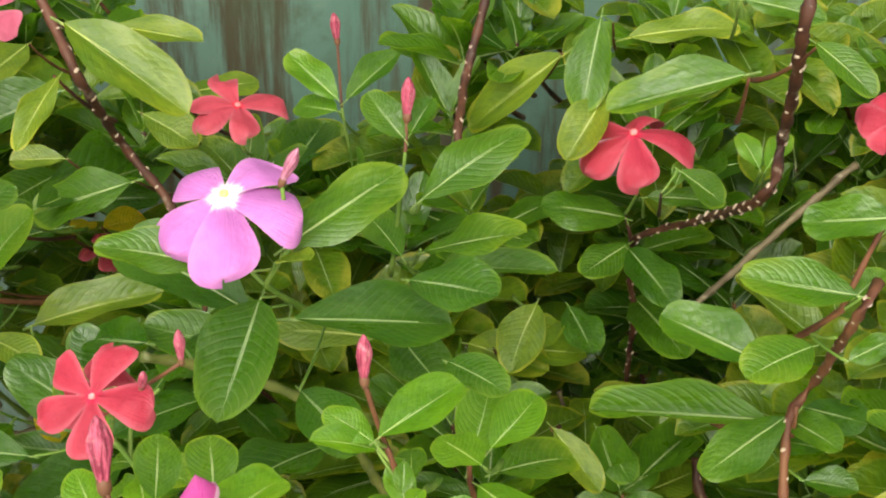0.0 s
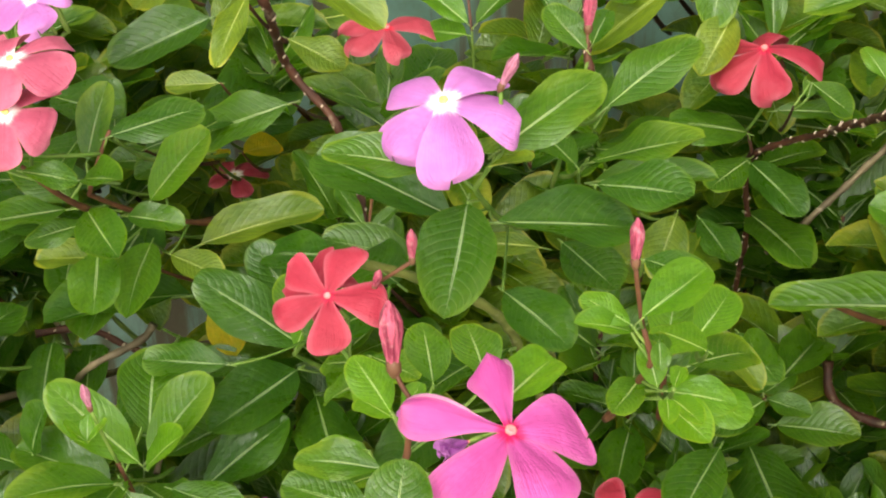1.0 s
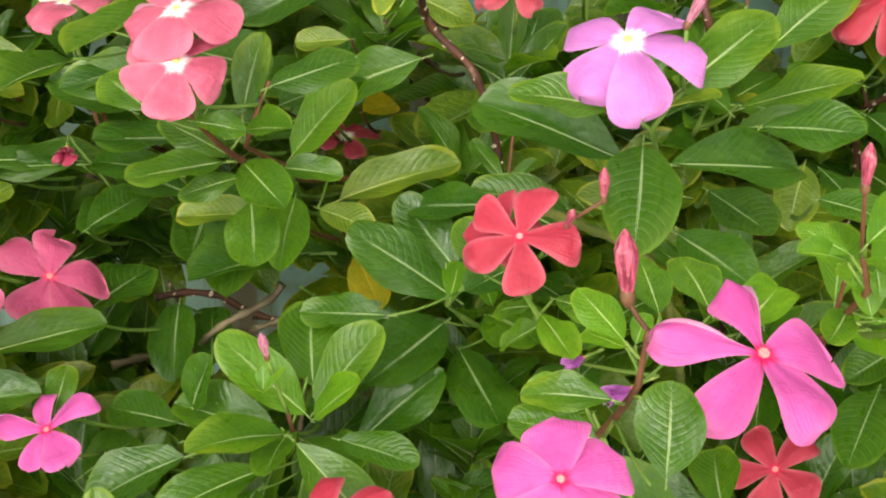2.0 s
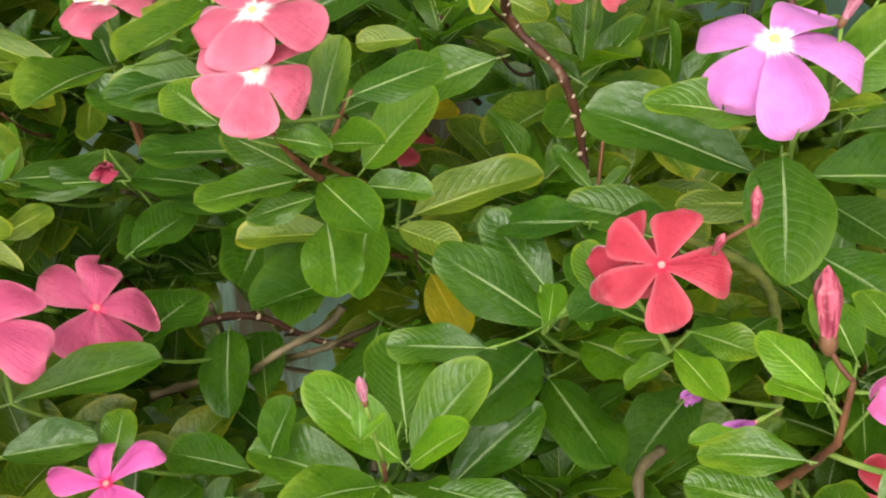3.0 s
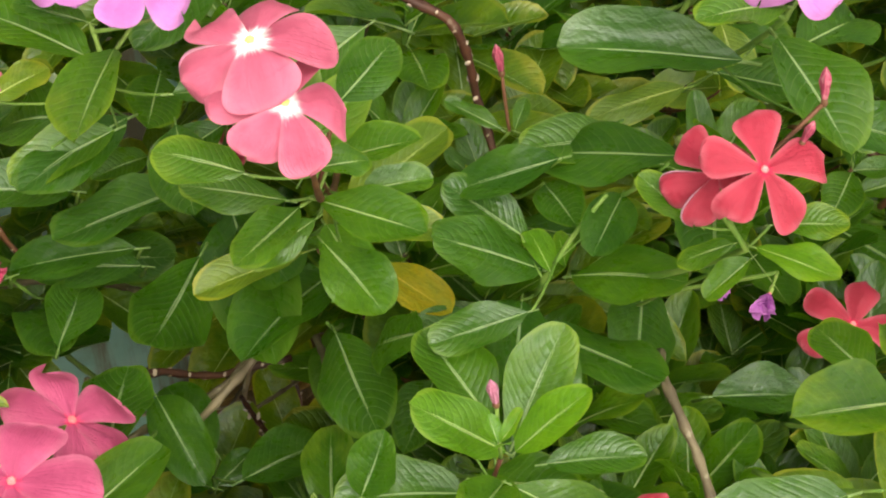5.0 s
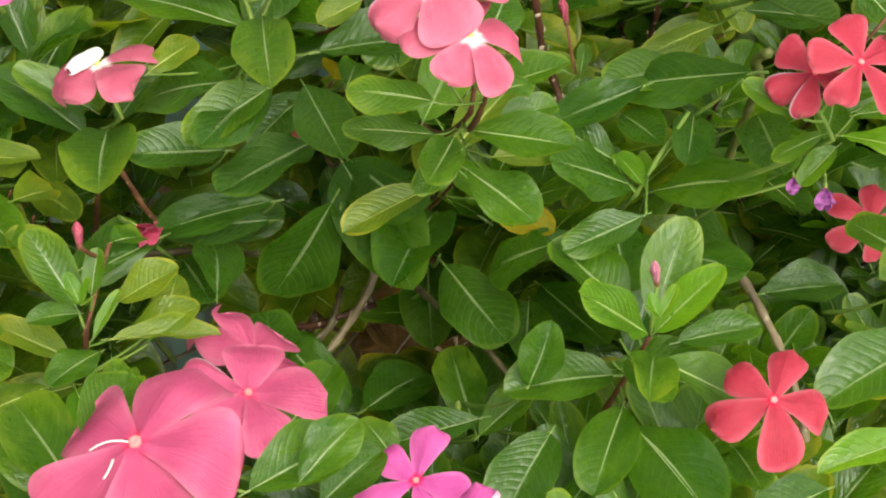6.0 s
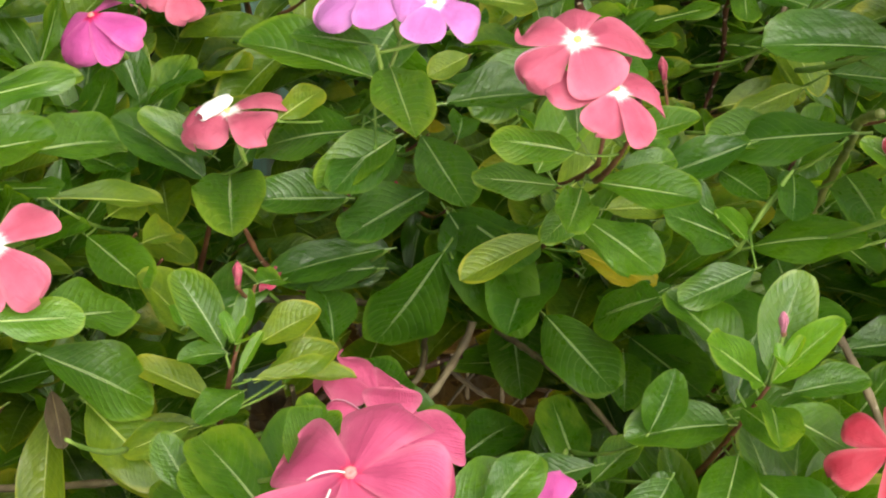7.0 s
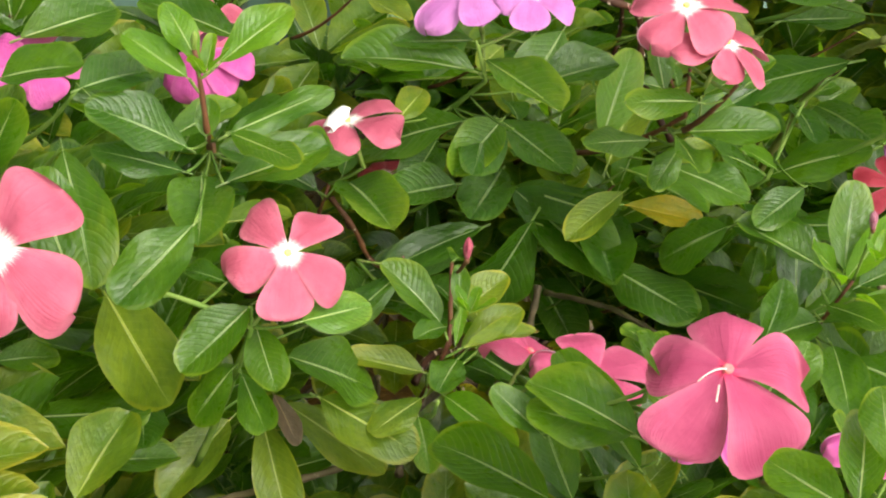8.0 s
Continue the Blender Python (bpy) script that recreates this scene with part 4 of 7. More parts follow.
s.leaf((-0.0509, 0.3948, 0.5164), (-0.0380, 0.3796, 0.5281), 0.0098, (0.19, -0.28, 0.94), "pale")
s.twig((-0.0452, 0.3907, 0.4678))
s.leaf((-0.0452, 0.3907, 0.4678), (-0.0244, 0.3603, 0.4666), 0.0202, (-0.10, -0.47, 0.88), "dark")
s.flower((-0.0655, 0.3975, 0.5398), (-0.14, -0.17, 0.98), 0.0257, "lilac", petals=[(43, 1.05, 0.69), (317, 0.93, 0.57), (256, 0.98, 0.95), (184, 1.11, 0.86), (134, 0.94, 0.86)], droop=16)
s.bud((-0.0475, 0.3961, 0.5452), (-0.0421, 0.3973, 0.5571), "lilac", 0.9)

s = Shoot((-0.0162, 0.3320, 0.4614), (-0.0099, 0.3020, 0.5114), 0.0011, "red", "periwinkle shoot with bright young green leaves and a furled bud", rise=(-0.0131, 0.3034, 0.5226))
s.twig((-0.0053, 0.3055, 0.4938))
s.leaf((-0.0053, 0.3055, 0.4938), (0.0060, 0.2865, 0.4940), 0.0129, (-0.16, -0.43, 0.89), "young")
s.twig((-0.0078, 0.3000, 0.5030))
s.leaf((-0.0078, 0.3000, 0.5030), (-0.0109, 0.3079, 0.5144), 0.0089, (-0.09, -0.49, 0.87), "young")
s.twig((-0.0054, 0.3015, 0.5006))
s.leaf((-0.0054, 0.3015, 0.5006), (0.0158, 0.3003, 0.4958), 0.0127, (0.24, -0.34, 0.91), "young")
s.twig((-0.0160, 0.3045, 0.5226))
s.leaf((-0.0160, 0.3045, 0.5226), (-0.0300, 0.3122, 0.5273), 0.0104, (-0.13, -0.22, 0.97), "young")
s.twig((-0.0155, 0.2968, 0.5306))
s.leaf((-0.0155, 0.2968, 0.5306), (0.0060, 0.3195, 0.5297), 0.0151, (-0.16, -0.47, 0.87), "young")
s.twig((-0.0157, 0.3063, 0.5185))
s.leaf((-0.0157, 0.3063, 0.5185), (-0.0331, 0.3006, 0.5265), 0.0088, (-0.15, -0.35, 0.93), "young")
s.twig((-0.0084, 0.3024, 0.5184))
s.leaf((-0.0084, 0.3024, 0.5184), (-0.0087, 0.2948, 0.5139), 0.0059, (-0.03, -0.27, 0.96), "mid")
s.bud((-0.0181, 0.2977, 0.5493), (-0.0181, 0.3002, 0.5627), "rose", 0.9)

s = Shoot((-0.3174, 0.4533, 0.4184), (-0.3814, 0.3788, 0.4904), 0.0011, "green", "periwinkle shoot with glossy green leaves and a rose-pink flower", rise=(-0.3732, 0.3786, 0.5044))
s.twig((-0.3851, 0.3791, 0.4784))
s.leaf((-0.3851, 0.3791, 0.4784), (-0.3983, 0.4095, 0.4853), 0.0196, (-0.18, -0.13, 0.98), "mid")
s.leaf((-0.3935, 0.3740, 0.4866), (-0.3893, 0.4129, 0.4864), 0.0200, (-0.22, -0.37, 0.90), "mid")
s.twig((-0.3732, 0.3786, 0.5044))
s.leaf((-0.3732, 0.3786, 0.5044), (-0.3691, 0.3932, 0.5042), 0.0073, (-0.15, -0.22, 0.96), "mid")
s.twig((-0.3975, 0.4038, 0.4768))
s.leaf((-0.3975, 0.4038, 0.4768), (-0.3964, 0.4226, 0.4866), 0.0114, (-0.24, -0.04, 0.97), "mid")
s.twig((-0.3888, 0.3732, 0.4687))
s.leaf((-0.3888, 0.3732, 0.4687), (-0.3516, 0.4215, 0.4688), 0.0171, (-0.10, 0.15, 0.98), "mid")
s.twig((-0.3599, 0.3516, 0.4813))
s.leaf((-0.3599, 0.3516, 0.4813), (-0.3258, 0.3516, 0.4764), 0.0183, (-0.29, -0.31, 0.91), "mid")
s.twig((-0.3488, 0.3445, 0.4815))
s.leaf((-0.3488, 0.3445, 0.4815), (-0.3262, 0.3468, 0.4880), 0.0148, (-0.14, -0.21, 0.97), "mid")
s.flower((-0.3858, 0.3534, 0.5168), (-0.26, -0.15, 0.95), 0.0271, "rose", petals=[(15, 0.91, 0.63), (297, 1.03, 0.77), (222, 0.91, 0.86), (150, 1.09, 0.92), (84, 1.06, 0.82)], droop=24)
s.stalk((-0.3875, 0.3534, 0.5185), (-0.3949, 0.3586, 0.5169), 0.00022, "pale", sag=-0.003, name="withered_filament")
s.stalk((-0.3921, 0.3533, 0.5161), (-0.3960, 0.3521, 0.5133), 0.0003, "pale", sag=0.001, name="torn_petal_edge")

s = Shoot((0.0977, 0.4146, 0.4634), (0.1144, 0.3470, 0.5354), 0.0011, "red", "periwinkle shoot with glossy green leaves", rise=(0.1234, 0.3511, 0.5630))
s.twig((0.1277, 0.3506, 0.5646))
s.leaf((0.1277, 0.3506, 0.5646), (0.1016, 0.3557, 0.5590), 0.0168, (0.20, -0.31, 0.93), "mid")
s.twig((0.1182, 0.3438, 0.5426))
s.leaf((0.1182, 0.3438, 0.5426), (0.0841, 0.3471, 0.5467), 0.0169, (0.16, -0.32, 0.93), "mid")
s.twig((0.1141, 0.3461, 0.5261))
s.leaf((0.1078, 0.3447, 0.5240), (0.0860, 0.3305, 0.5231), 0.0177, (-0.07, -0.31, 0.95), "mid")
s.leaf((0.1169, 0.3465, 0.5396), (0.1275, 0.3553, 0.5430), 0.0079, (-0.18, -0.37, 0.91), "mid")
s.twig((0.1174, 0.3423, 0.5205))
s.leaf((0.1174, 0.3423, 0.5205), (0.1296, 0.3442, 0.5273), 0.0092, (-0.10, -0.31, 0.95), "mid")
s.twig((0.0945, 0.3457, 0.5171))
s.leaf((0.0945, 0.3457, 0.5171), (0.0668, 0.3649, 0.5194), 0.0186, (-0.25, -0.18, 0.95), "mid")

s = Shoot((-0.0939, 0.4480, 0.3836), (-0.0950, 0.3638, 0.4556), 0.0011, "green", "periwinkle shoot with glossy green leaves and two red flowers", rise=(-0.1087, 0.3668, 0.4771))
s.leaf((-0.0945, 0.3613, 0.4582), (-0.0871, 0.3331, 0.4620), 0.0124, (-0.22, -0.06, 0.97), "young")
s.leaf((-0.0964, 0.3663, 0.4571), (-0.1073, 0.3790, 0.4447), 0.0091, (-0.52, -0.07, 0.85), "mid")
s.leaf((-0.0938, 0.3616, 0.4535), (-0.1066, 0.3667, 0.4392), 0.0104, (-0.77, 0.01, 0.64), "mid")
s.twig((-0.0906, 0.3598, 0.4658))
s.leaf((-0.0906, 0.3598, 0.4658), (-0.0747, 0.3433, 0.4697), 0.0128, (0.11, -0.46, 0.88), "mid")
s.twig((-0.1129, 0.3659, 0.4719))
s.leaf((-0.1129, 0.3659, 0.4719), (-0.1182, 0.3888, 0.4783), 0.0126, (-0.27, 0.11, 0.96), "mid")
s.flower((-0.1032, 0.3534, 0.4962), (-0.11, -0.50, 0.86), 0.0183, "red", petals=[(337, 0.99, 0.71), (260, 1.04, 0.77), (183, 1.0, 0.7), (114, 0.99, 0.53), (49, 0.98, 0.53)], droop=8)
s.flower((-0.1057, 0.3684, 0.4862), (-0.40, -0.31, 0.86), 0.0170, "red", petals=[(72, 1.0, 0.6), (122, 0.95, 0.55), (8, 0.92, 0.7), (196, 0.6, 0.6), (300, 0.6, 0.6)], droop=8, rolled=(0, 1))
s.bud((-0.0765, 0.3594, 0.5048), (-0.0768, 0.3607, 0.5164), "rose", 0.9)
s.bud((-0.0885, 0.3544, 0.4984), (-0.0867, 0.3529, 0.5066), "rose", 1.0)

s = Shoot((0.0978, 0.4795, 0.3909), (0.1156, 0.3752, 0.4629), 0.0011, "red", "periwinkle shoot with dark green leaves", rise=(0.1159, 0.3769, 0.4734))
s.twig((0.1106, 0.3796, 0.4649))
s.leaf((0.1106, 0.3796, 0.4649), (0.0537, 0.4076, 0.4449), 0.0169, (-0.30, -0.23, 0.92), "mid")
s.twig((0.1136, 0.3768, 0.4699))
s.leaf((0.1136, 0.3768, 0.4699), (0.0840, 0.3566, 0.4615), 0.0179, (-0.04, -0.27, 0.96), "mid")
s.twig((0.1210, 0.3872, 0.4644))
s.leaf((0.1210, 0.3872, 0.4644), (0.1374, 0.3695, 0.4728), 0.0154, (-0.15, -0.44, 0.89), "dark")
s.twig((0.1273, 0.3697, 0.4605))
s.leaf((0.1273, 0.3697, 0.4605), (0.1115, 0.3785, 0.4561), 0.0116, (-0.43, -0.10, 0.90), "dark")
s.twig((0.1198, 0.3692, 0.4484))
s.leaf((0.1198, 0.3692, 0.4484), (0.1366, 0.3629, 0.4497), 0.0118, (0.24, -0.31, 0.92), "dark")

s = Shoot((0.0180, 0.4065, 0.3916), (0.0112, 0.3765, 0.4416), 0.0011, "red", "periwinkle shoot with bright young green leaves", rise=(0.0111, 0.3738, 0.4581))
s.leaf((0.0104, 0.3770, 0.4438), (0.0186, 0.4102, 0.4538), 0.0184, (-0.03, -0.28, 0.96), "young")
s.leaf((0.0134, 0.3751, 0.4403), (0.0355, 0.3492, 0.4427), 0.0185, (-0.17, -0.17, 0.97), "young")
s.leaf((0.0186, 0.3782, 0.4417), (0.0473, 0.4008, 0.4273), 0.0194, (0.29, -0.13, 0.95), "mid")
s.twig((0.0168, 0.3637, 0.4652))
s.leaf((0.0168, 0.3637, 0.4652), (0.0329, 0.3894, 0.4656), 0.0163, (-0.03, -0.45, 0.89), "young")

s = Shoot((0.0848, 0.5025, 0.2909), (0.0787, 0.4725, 0.3409), 0.0011, "red", "periwinkle shoot with glossy green leaves")
s.leaf((0.0775, 0.4710, 0.3441), (0.0650, 0.4687, 0.3830), 0.0189, (0.41, -0.87, 0.28), "mid")
s.leaf((0.0782, 0.4736, 0.3415), (0.0948, 0.4866, 0.3426), 0.0115, (-0.06, -0.29, 0.96), "mid")
s.leaf((0.0796, 0.4731, 0.3386), (0.0972, 0.4617, 0.3394), 0.0131, (-0.27, -0.15, 0.95), "mid")
s.leaf((0.0796, 0.4731, 0.3386), (0.0526, 0.4582, 0.3333), 0.0194, (0.02, -0.24, 0.97), "mid")

s = Shoot((-0.2085, 0.5600, 0.2287), (-0.2244, 0.5040, 0.3007), 0.0011, "green", "periwinkle shoot with dark green leaves")
s.twig((-0.2236, 0.4965, 0.3203))
s.leaf((-0.2236, 0.4965, 0.3203), (-0.2258, 0.5351, 0.3234), 0.0211, (-0.01, -0.44, 0.90), "dark")
s.twig((-0.2268, 0.4952, 0.3038))
s.leaf((-0.2268, 0.4952, 0.3038), (-0.2465, 0.5302, 0.2952), 0.0214, (-0.00, -0.43, 0.90), "dark")
s.leaf((-0.2244, 0.5027, 0.2960), (-0.2047, 0.5080, 0.3001), 0.0137, (0.18, -0.19, 0.96), "dark")
s.twig((-0.2217, 0.4836, 0.3158))
s.leaf((-0.2217, 0.4836, 0.3158), (-0.1804, 0.4911, 0.3052), 0.0254, (-0.31, -0.21, 0.93), "dark")

s = Shoot((-0.2703, 0.5995, 0.3648), (-0.2728, 0.5695, 0.4398), 0.0011, "red", "periwinkle shoot with glossy green leaves and a salmon-pink flower")
s.twig((-0.2767, 0.5715, 0.4367))
s.leaf((-0.2767, 0.5715, 0.4367), (-0.2928, 0.6104, 0.4535), 0.0230, (-0.15, -0.41, 0.90), "dark")
s.leaf((-0.2725, 0.5719, 0.4468), (-0.2912, 0.5941, 0.4641), 0.0158, (0.04, -0.62, 0.78), "mid")
s.twig((-0.2677, 0.5665, 0.4416))
s.leaf((-0.2677, 0.5665, 0.4416), (-0.2473, 0.5729, 0.4481), 0.0113, (-0.27, -0.31, 0.91), "mid")
s.leaf((-0.2759, 0.5578, 0.4459), (-0.3038, 0.5173, 0.4523), 0.0288, (-0.27, -0.43, 0.86), "mid")
s.flower((-0.2750, 0.5573, 0.4753), (-0.14, 0.21, 0.97), 0.0203, "salmon", petals=[(50, 0.88, 1.2), (97, 0.87, 1.08), (177, 1.26, 0.87), (251, 1.0, 1.25)], droop=8)

s = Shoot((-0.3266, 0.6082, 0.3318), (-0.3673, 0.5335, 0.4038), 0.0011, "green", "periwinkle shoot with yellow-green leaves", rise=(-0.3760, 0.5042, 0.4296))
s.leaf((-0.3631, 0.5302, 0.4053), (-0.3652, 0.4830, 0.3927), 0.0201, (-0.24, -0.16, 0.96), "pale")
s.twig((-0.3760, 0.5269, 0.4053))
s.leaf((-0.3758, 0.5310, 0.4092), (-0.4023, 0.4993, 0.3847), 0.0181, (-0.30, -0.24, 0.92), "pale")
s.twig((-0.3734, 0.5347, 0.4098))
s.leaf((-0.3790, 0.5216, 0.4251), (-0.3854, 0.5069, 0.4115), 0.0085, (-0.45, -0.88, 0.17), "dry")
s.twig((-0.3760, 0.5042, 0.4296))
s.leaf((-0.3760, 0.5042, 0.4296), (-0.3707, 0.4651, 0.4168), 0.0241, (-0.13, -0.32, 0.94), "pale")

s = Shoot((-0.1950, 0.4460, 0.4658), (-0.2096, 0.4211, 0.5018), 0.0011, "red", "periwinkle shoot with glossy green leaves and a salmon-pink flower")
s.twig((-0.1939, 0.4404, 0.4833))
s.leaf((-0.1939, 0.4404, 0.4833), (-0.1749, 0.4181, 0.4973), 0.0126, (0.23, -0.62, 0.75), "mid")
s.leaf((-0.2098, 0.4187, 0.5015), (-0.1914, 0.4206, 0.4953), 0.0111, (0.62, -0.35, 0.71), "mid")
s.twig((-0.2249, 0.4293, 0.4991))
s.leaf((-0.2249, 0.4293, 0.4991), (-0.2424, 0.4527, 0.4996), 0.0177, (-0.23, -0.10, 0.97), "mid")
s.flower((-0.2132, 0.4438, 0.5309), (-0.17, -0.07, 0.98), 0.0219, "salmon", petals=[(19, 0.99, 0.47), (318, 1.0, 0.45), (244, 1.07, 1.24), (163, 0.95, 0.95), (81, 0.98, 0.71)], droop=16, rolled=(4,))

s = Shoot((-0.3911, 0.3366, 0.4862), (-0.4193, 0.3006, 0.5222), 0.0011, "green", "periwinkle shoot with glossy green leaves")
s.twig((-0.4225, 0.3063, 0.5192))
s.leaf((-0.4225, 0.3063, 0.5192), (-0.4141, 0.3302, 0.5168), 0.0152, (-0.43, -0.09, 0.90), "mid")
s.leaf((-0.4204, 0.3040, 0.5186), (-0.3939, 0.3126, 0.5256), 0.0140, (-0.27, -0.03, 0.96), "mid")
s.twig((-0.4147, 0.2992, 0.5300))
s.leaf((-0.4147, 0.2992, 0.5300), (-0.3928, 0.3101, 0.5347), 0.0134, (-0.37, -0.08, 0.92), "mid")

s = Shoot((0.0994, 0.6393, 0.3553), (0.0900, 0.5923, 0.3913), 0.0011, "brown", "periwinkle shoot with dark green leaves and a red flower", rise=(0.0868, 0.5942, 0.4017))
s.twig((0.0880, 0.5929, 0.4000))
s.leaf((0.0880, 0.5929, 0.4000), (0.0475, 0.5881, 0.4092), 0.0235, (0.25, -0.30, 0.92), "mid")
s.leaf((0.0902, 0.5918, 0.3874), (0.0663, 0.5702, 0.3840), 0.0191, (0.05, -0.27, 0.96), "mid")
s.twig((0.0944, 0.5912, 0.3830))
s.leaf((0.0944, 0.5912, 0.3830), (0.1336, 0.6204, 0.3727), 0.0169, (0.32, -0.09, 0.94), "mid")
s.flower((0.0854, 0.5788, 0.4546), (-0.18, -0.10, 0.98), 0.0271, "red", petals=[(57, 1.01, 0.5), (111, 0.99, 0.63), (180, 0.96, 0.64), (263, 1.01, 0.88), (346, 1.03, 0.58)], droop=24, rolled=(1,))

s = Shoot((-0.1576, 0.5146, 0.3701), (-0.1628, 0.4881, 0.4061), 0.0008, "red", "periwinkle shoot with yellowing leaves, one yellow")
s.twig((-0.1566, 0.4851, 0.3928))
s.leaf((-0.1566, 0.4851, 0.3928), (-0.1464, 0.4494, 0.3898), 0.0169, (-0.27, -0.33, 0.91), "gold")
s.twig((-0.1640, 0.4926, 0.4135))
s.leaf((-0.1640, 0.4926, 0.4135), (-0.1121, 0.5056, 0.4206), 0.0209, (-0.03, -0.37, 0.93), "pale")

s = Shoot((-0.0938, 0.5200, 0.3856), (-0.0930, 0.4912, 0.4216), 0.0008, "green", "periwinkle shoot with glossy green leaves and a furled bud")
s.leaf((-0.0940, 0.4929, 0.4211), (-0.1063, 0.5149, 0.4271), 0.0083, (-0.12, -0.32, 0.94), "mid")
s.leaf((-0.0920, 0.4895, 0.4221), (-0.0805, 0.4989, 0.4266), 0.0066, (-0.10, -0.33, 0.94), "mid")
s.bud((-0.0903, 0.5002, 0.4410), (-0.0917, 0.5024, 0.4532), "rose", 1.0)

s = Shoot((-0.2134, 0.4302, 0.3540), (-0.2215, 0.3930, 0.3900), 0.0008, "green", "periwinkle shoot with dark green leaves")
s.twig((-0.2172, 0.3917, 0.3942))
s.leaf((-0.2172, 0.3917, 0.3942), (-0.2077, 0.3913, 0.4201), 0.0166, (-0.74, -0.63, 0.26), "dark")
s.twig((-0.2245, 0.4071, 0.3718))
s.leaf((-0.2245, 0.4071, 0.3718), (-0.2554, 0.4282, 0.3619), 0.0184, (0.11, -0.43, 0.90), "dark")

s = Shoot((-0.3012, 0.5955, 0.4132), (-0.3357, 0.5748, 0.4492), 0.0008, "green", "periwinkle shoot with yellow-green leaves")
s.twig((-0.3297, 0.5756, 0.4352))
s.leaf((-0.3297, 0.5756, 0.4352), (-0.3301, 0.5331, 0.4353), 0.0202, (-0.23, -0.44, 0.87), "mid")
s.twig((-0.3415, 0.5782, 0.4564))
s.leaf((-0.3415, 0.5782, 0.4564), (-0.2991, 0.5701, 0.4383), 0.0119, (0.26, -0.43, 0.87), "pale")

s = Shoot((-0.1645, 0.5745, 0.3608), (-0.1897, 0.5296, 0.3968), 0.0008, "green", "periwinkle shoot with dark green leaves")
s.twig((-0.2153, 0.4977, 0.4113))
s.leaf((-0.2150, 0.5012, 0.4147), (-0.2321, 0.5245, 0.3610), 0.0317, (0.08, -0.57, 0.82), "dark")
s.twig((-0.1872, 0.5282, 0.4051))
s.leaf((-0.1872, 0.5282, 0.4051), (-0.1968, 0.4727, 0.4128), 0.0302, (-0.19, 0.17, 0.97), "dark")

s = Shoot((-0.4172, 0.5786, 0.4042), (-0.4550, 0.5606, 0.4402), 0.0008, "green", "periwinkle shoot with dark green leaves")
s.twig((-0.4529, 0.5694, 0.4471))
s.leaf((-0.4529, 0.5694, 0.4471), (-0.4330, 0.5299, 0.4531), 0.0184, (-0.37, 0.02, 0.93), "mid")
s.twig((-0.4613, 0.5586, 0.4361))
s.leaf((-0.4613, 0.5586, 0.4361), (-0.4179, 0.5349, 0.4179), 0.0199, (0.14, -0.39, 0.91), "mid")

s = Shoot((-0.3023, 0.5102, 0.3632), (-0.3364, 0.4911, 0.3992), 0.0008, "green", "periwinkle shoot with yellow-green leaves")
s.leaf((-0.3342, 0.4964, 0.3979), (-0.3638, 0.5079, 0.3964), 0.0174, (-0.14, -0.22, 0.97), "pale")
s.leaf((-0.3381, 0.4850, 0.4005), (-0.3565, 0.4686, 0.3929), 0.0132, (-0.25, -0.15, 0.95), "young")

s = Shoot((0.0856, 0.6668, 0.4495), (0.0782, 0.6233, 0.4855), 0.0008, "red", "periwinkle shoot with yellow-green leaves")
s.twig((0.0725, 0.6205, 0.4910))
s.leaf((0.0725, 0.6205, 0.4910), (0.0633, 0.5894, 0.4585), 0.0213, (-0.16, -0.70, 0.70), "mid")
s.twig((0.0840, 0.6243, 0.4766))
s.leaf((0.0840, 0.6243, 0.4766), (0.1372, 0.6370, 0.4747), 0.0182, (0.14, -0.35, 0.92), "pale")

s = Shoot((0.1024, 0.5931, 0.4019), (0.0962, 0.5566, 0.4379), 0.0008, "brown", "periwinkle shoot with glossy green leaves")
s.twig((0.1030, 0.5603, 0.4478))
s.leaf((0.1030, 0.5603, 0.4478), (0.1240, 0.5592, 0.4313), 0.0161, (0.06, -0.48, 0.87), "mid")
s.twig((0.1022, 0.5584, 0.4404))
s.leaf((0.1022, 0.5584, 0.4404), (0.1080, 0.5698, 0.4462), 0.0084, (-0.09, -0.41, 0.91), "mid")

s = Shoot((-0.0380, 0.6483, 0.3688), (-0.0442, 0.6183, 0.4438), 0.0008, "green", "periwinkle shoot with bright young green leaves and a furled bud")
s.leaf((-0.0450, 0.6209, 0.4454), (-0.0703, 0.6444, 0.4576), 0.0175, (0.09, -0.45, 0.89), "young")
s.leaf((-0.0428, 0.6184, 0.4469), (-0.0187, 0.6449, 0.4578), 0.0142, (-0.00, -0.41, 0.91), "mid")
s.bud((-0.0467, 0.6396, 0.4663), (-0.0482, 0.6421, 0.4803), "rose", 1.0)

s = Shoot((-0.0181, 0.4893, 0.4427), (-0.0113, 0.4593, 0.5177), 0.0008, "green", "periwinkle shoot with glossy green leaves and a furled bud")
s.leaf((-0.0111, 0.4614, 0.5210), (-0.0250, 0.4788, 0.5301), 0.0139, (0.06, -0.51, 0.86), "mid")
s.leaf((-0.0098, 0.4622, 0.5228), (-0.0020, 0.4778, 0.5286), 0.0094, (-0.03, -0.48, 0.88), "mid")
s.bud((-0.0108, 0.4669, 0.5268), (-0.0102, 0.4701, 0.5416), "rose", 1.0)

s = Shoot((-0.0102, 0.4938, 0.4713), (-0.0057, 0.4446, 0.5073), 0.0008, "green", "periwinkle shoot with glossy green leaves")
s.leaf((-0.0066, 0.4441, 0.5065), (0.0312, 0.4731, 0.5170), 0.0205, (0.02, -0.34, 0.94), "mid")

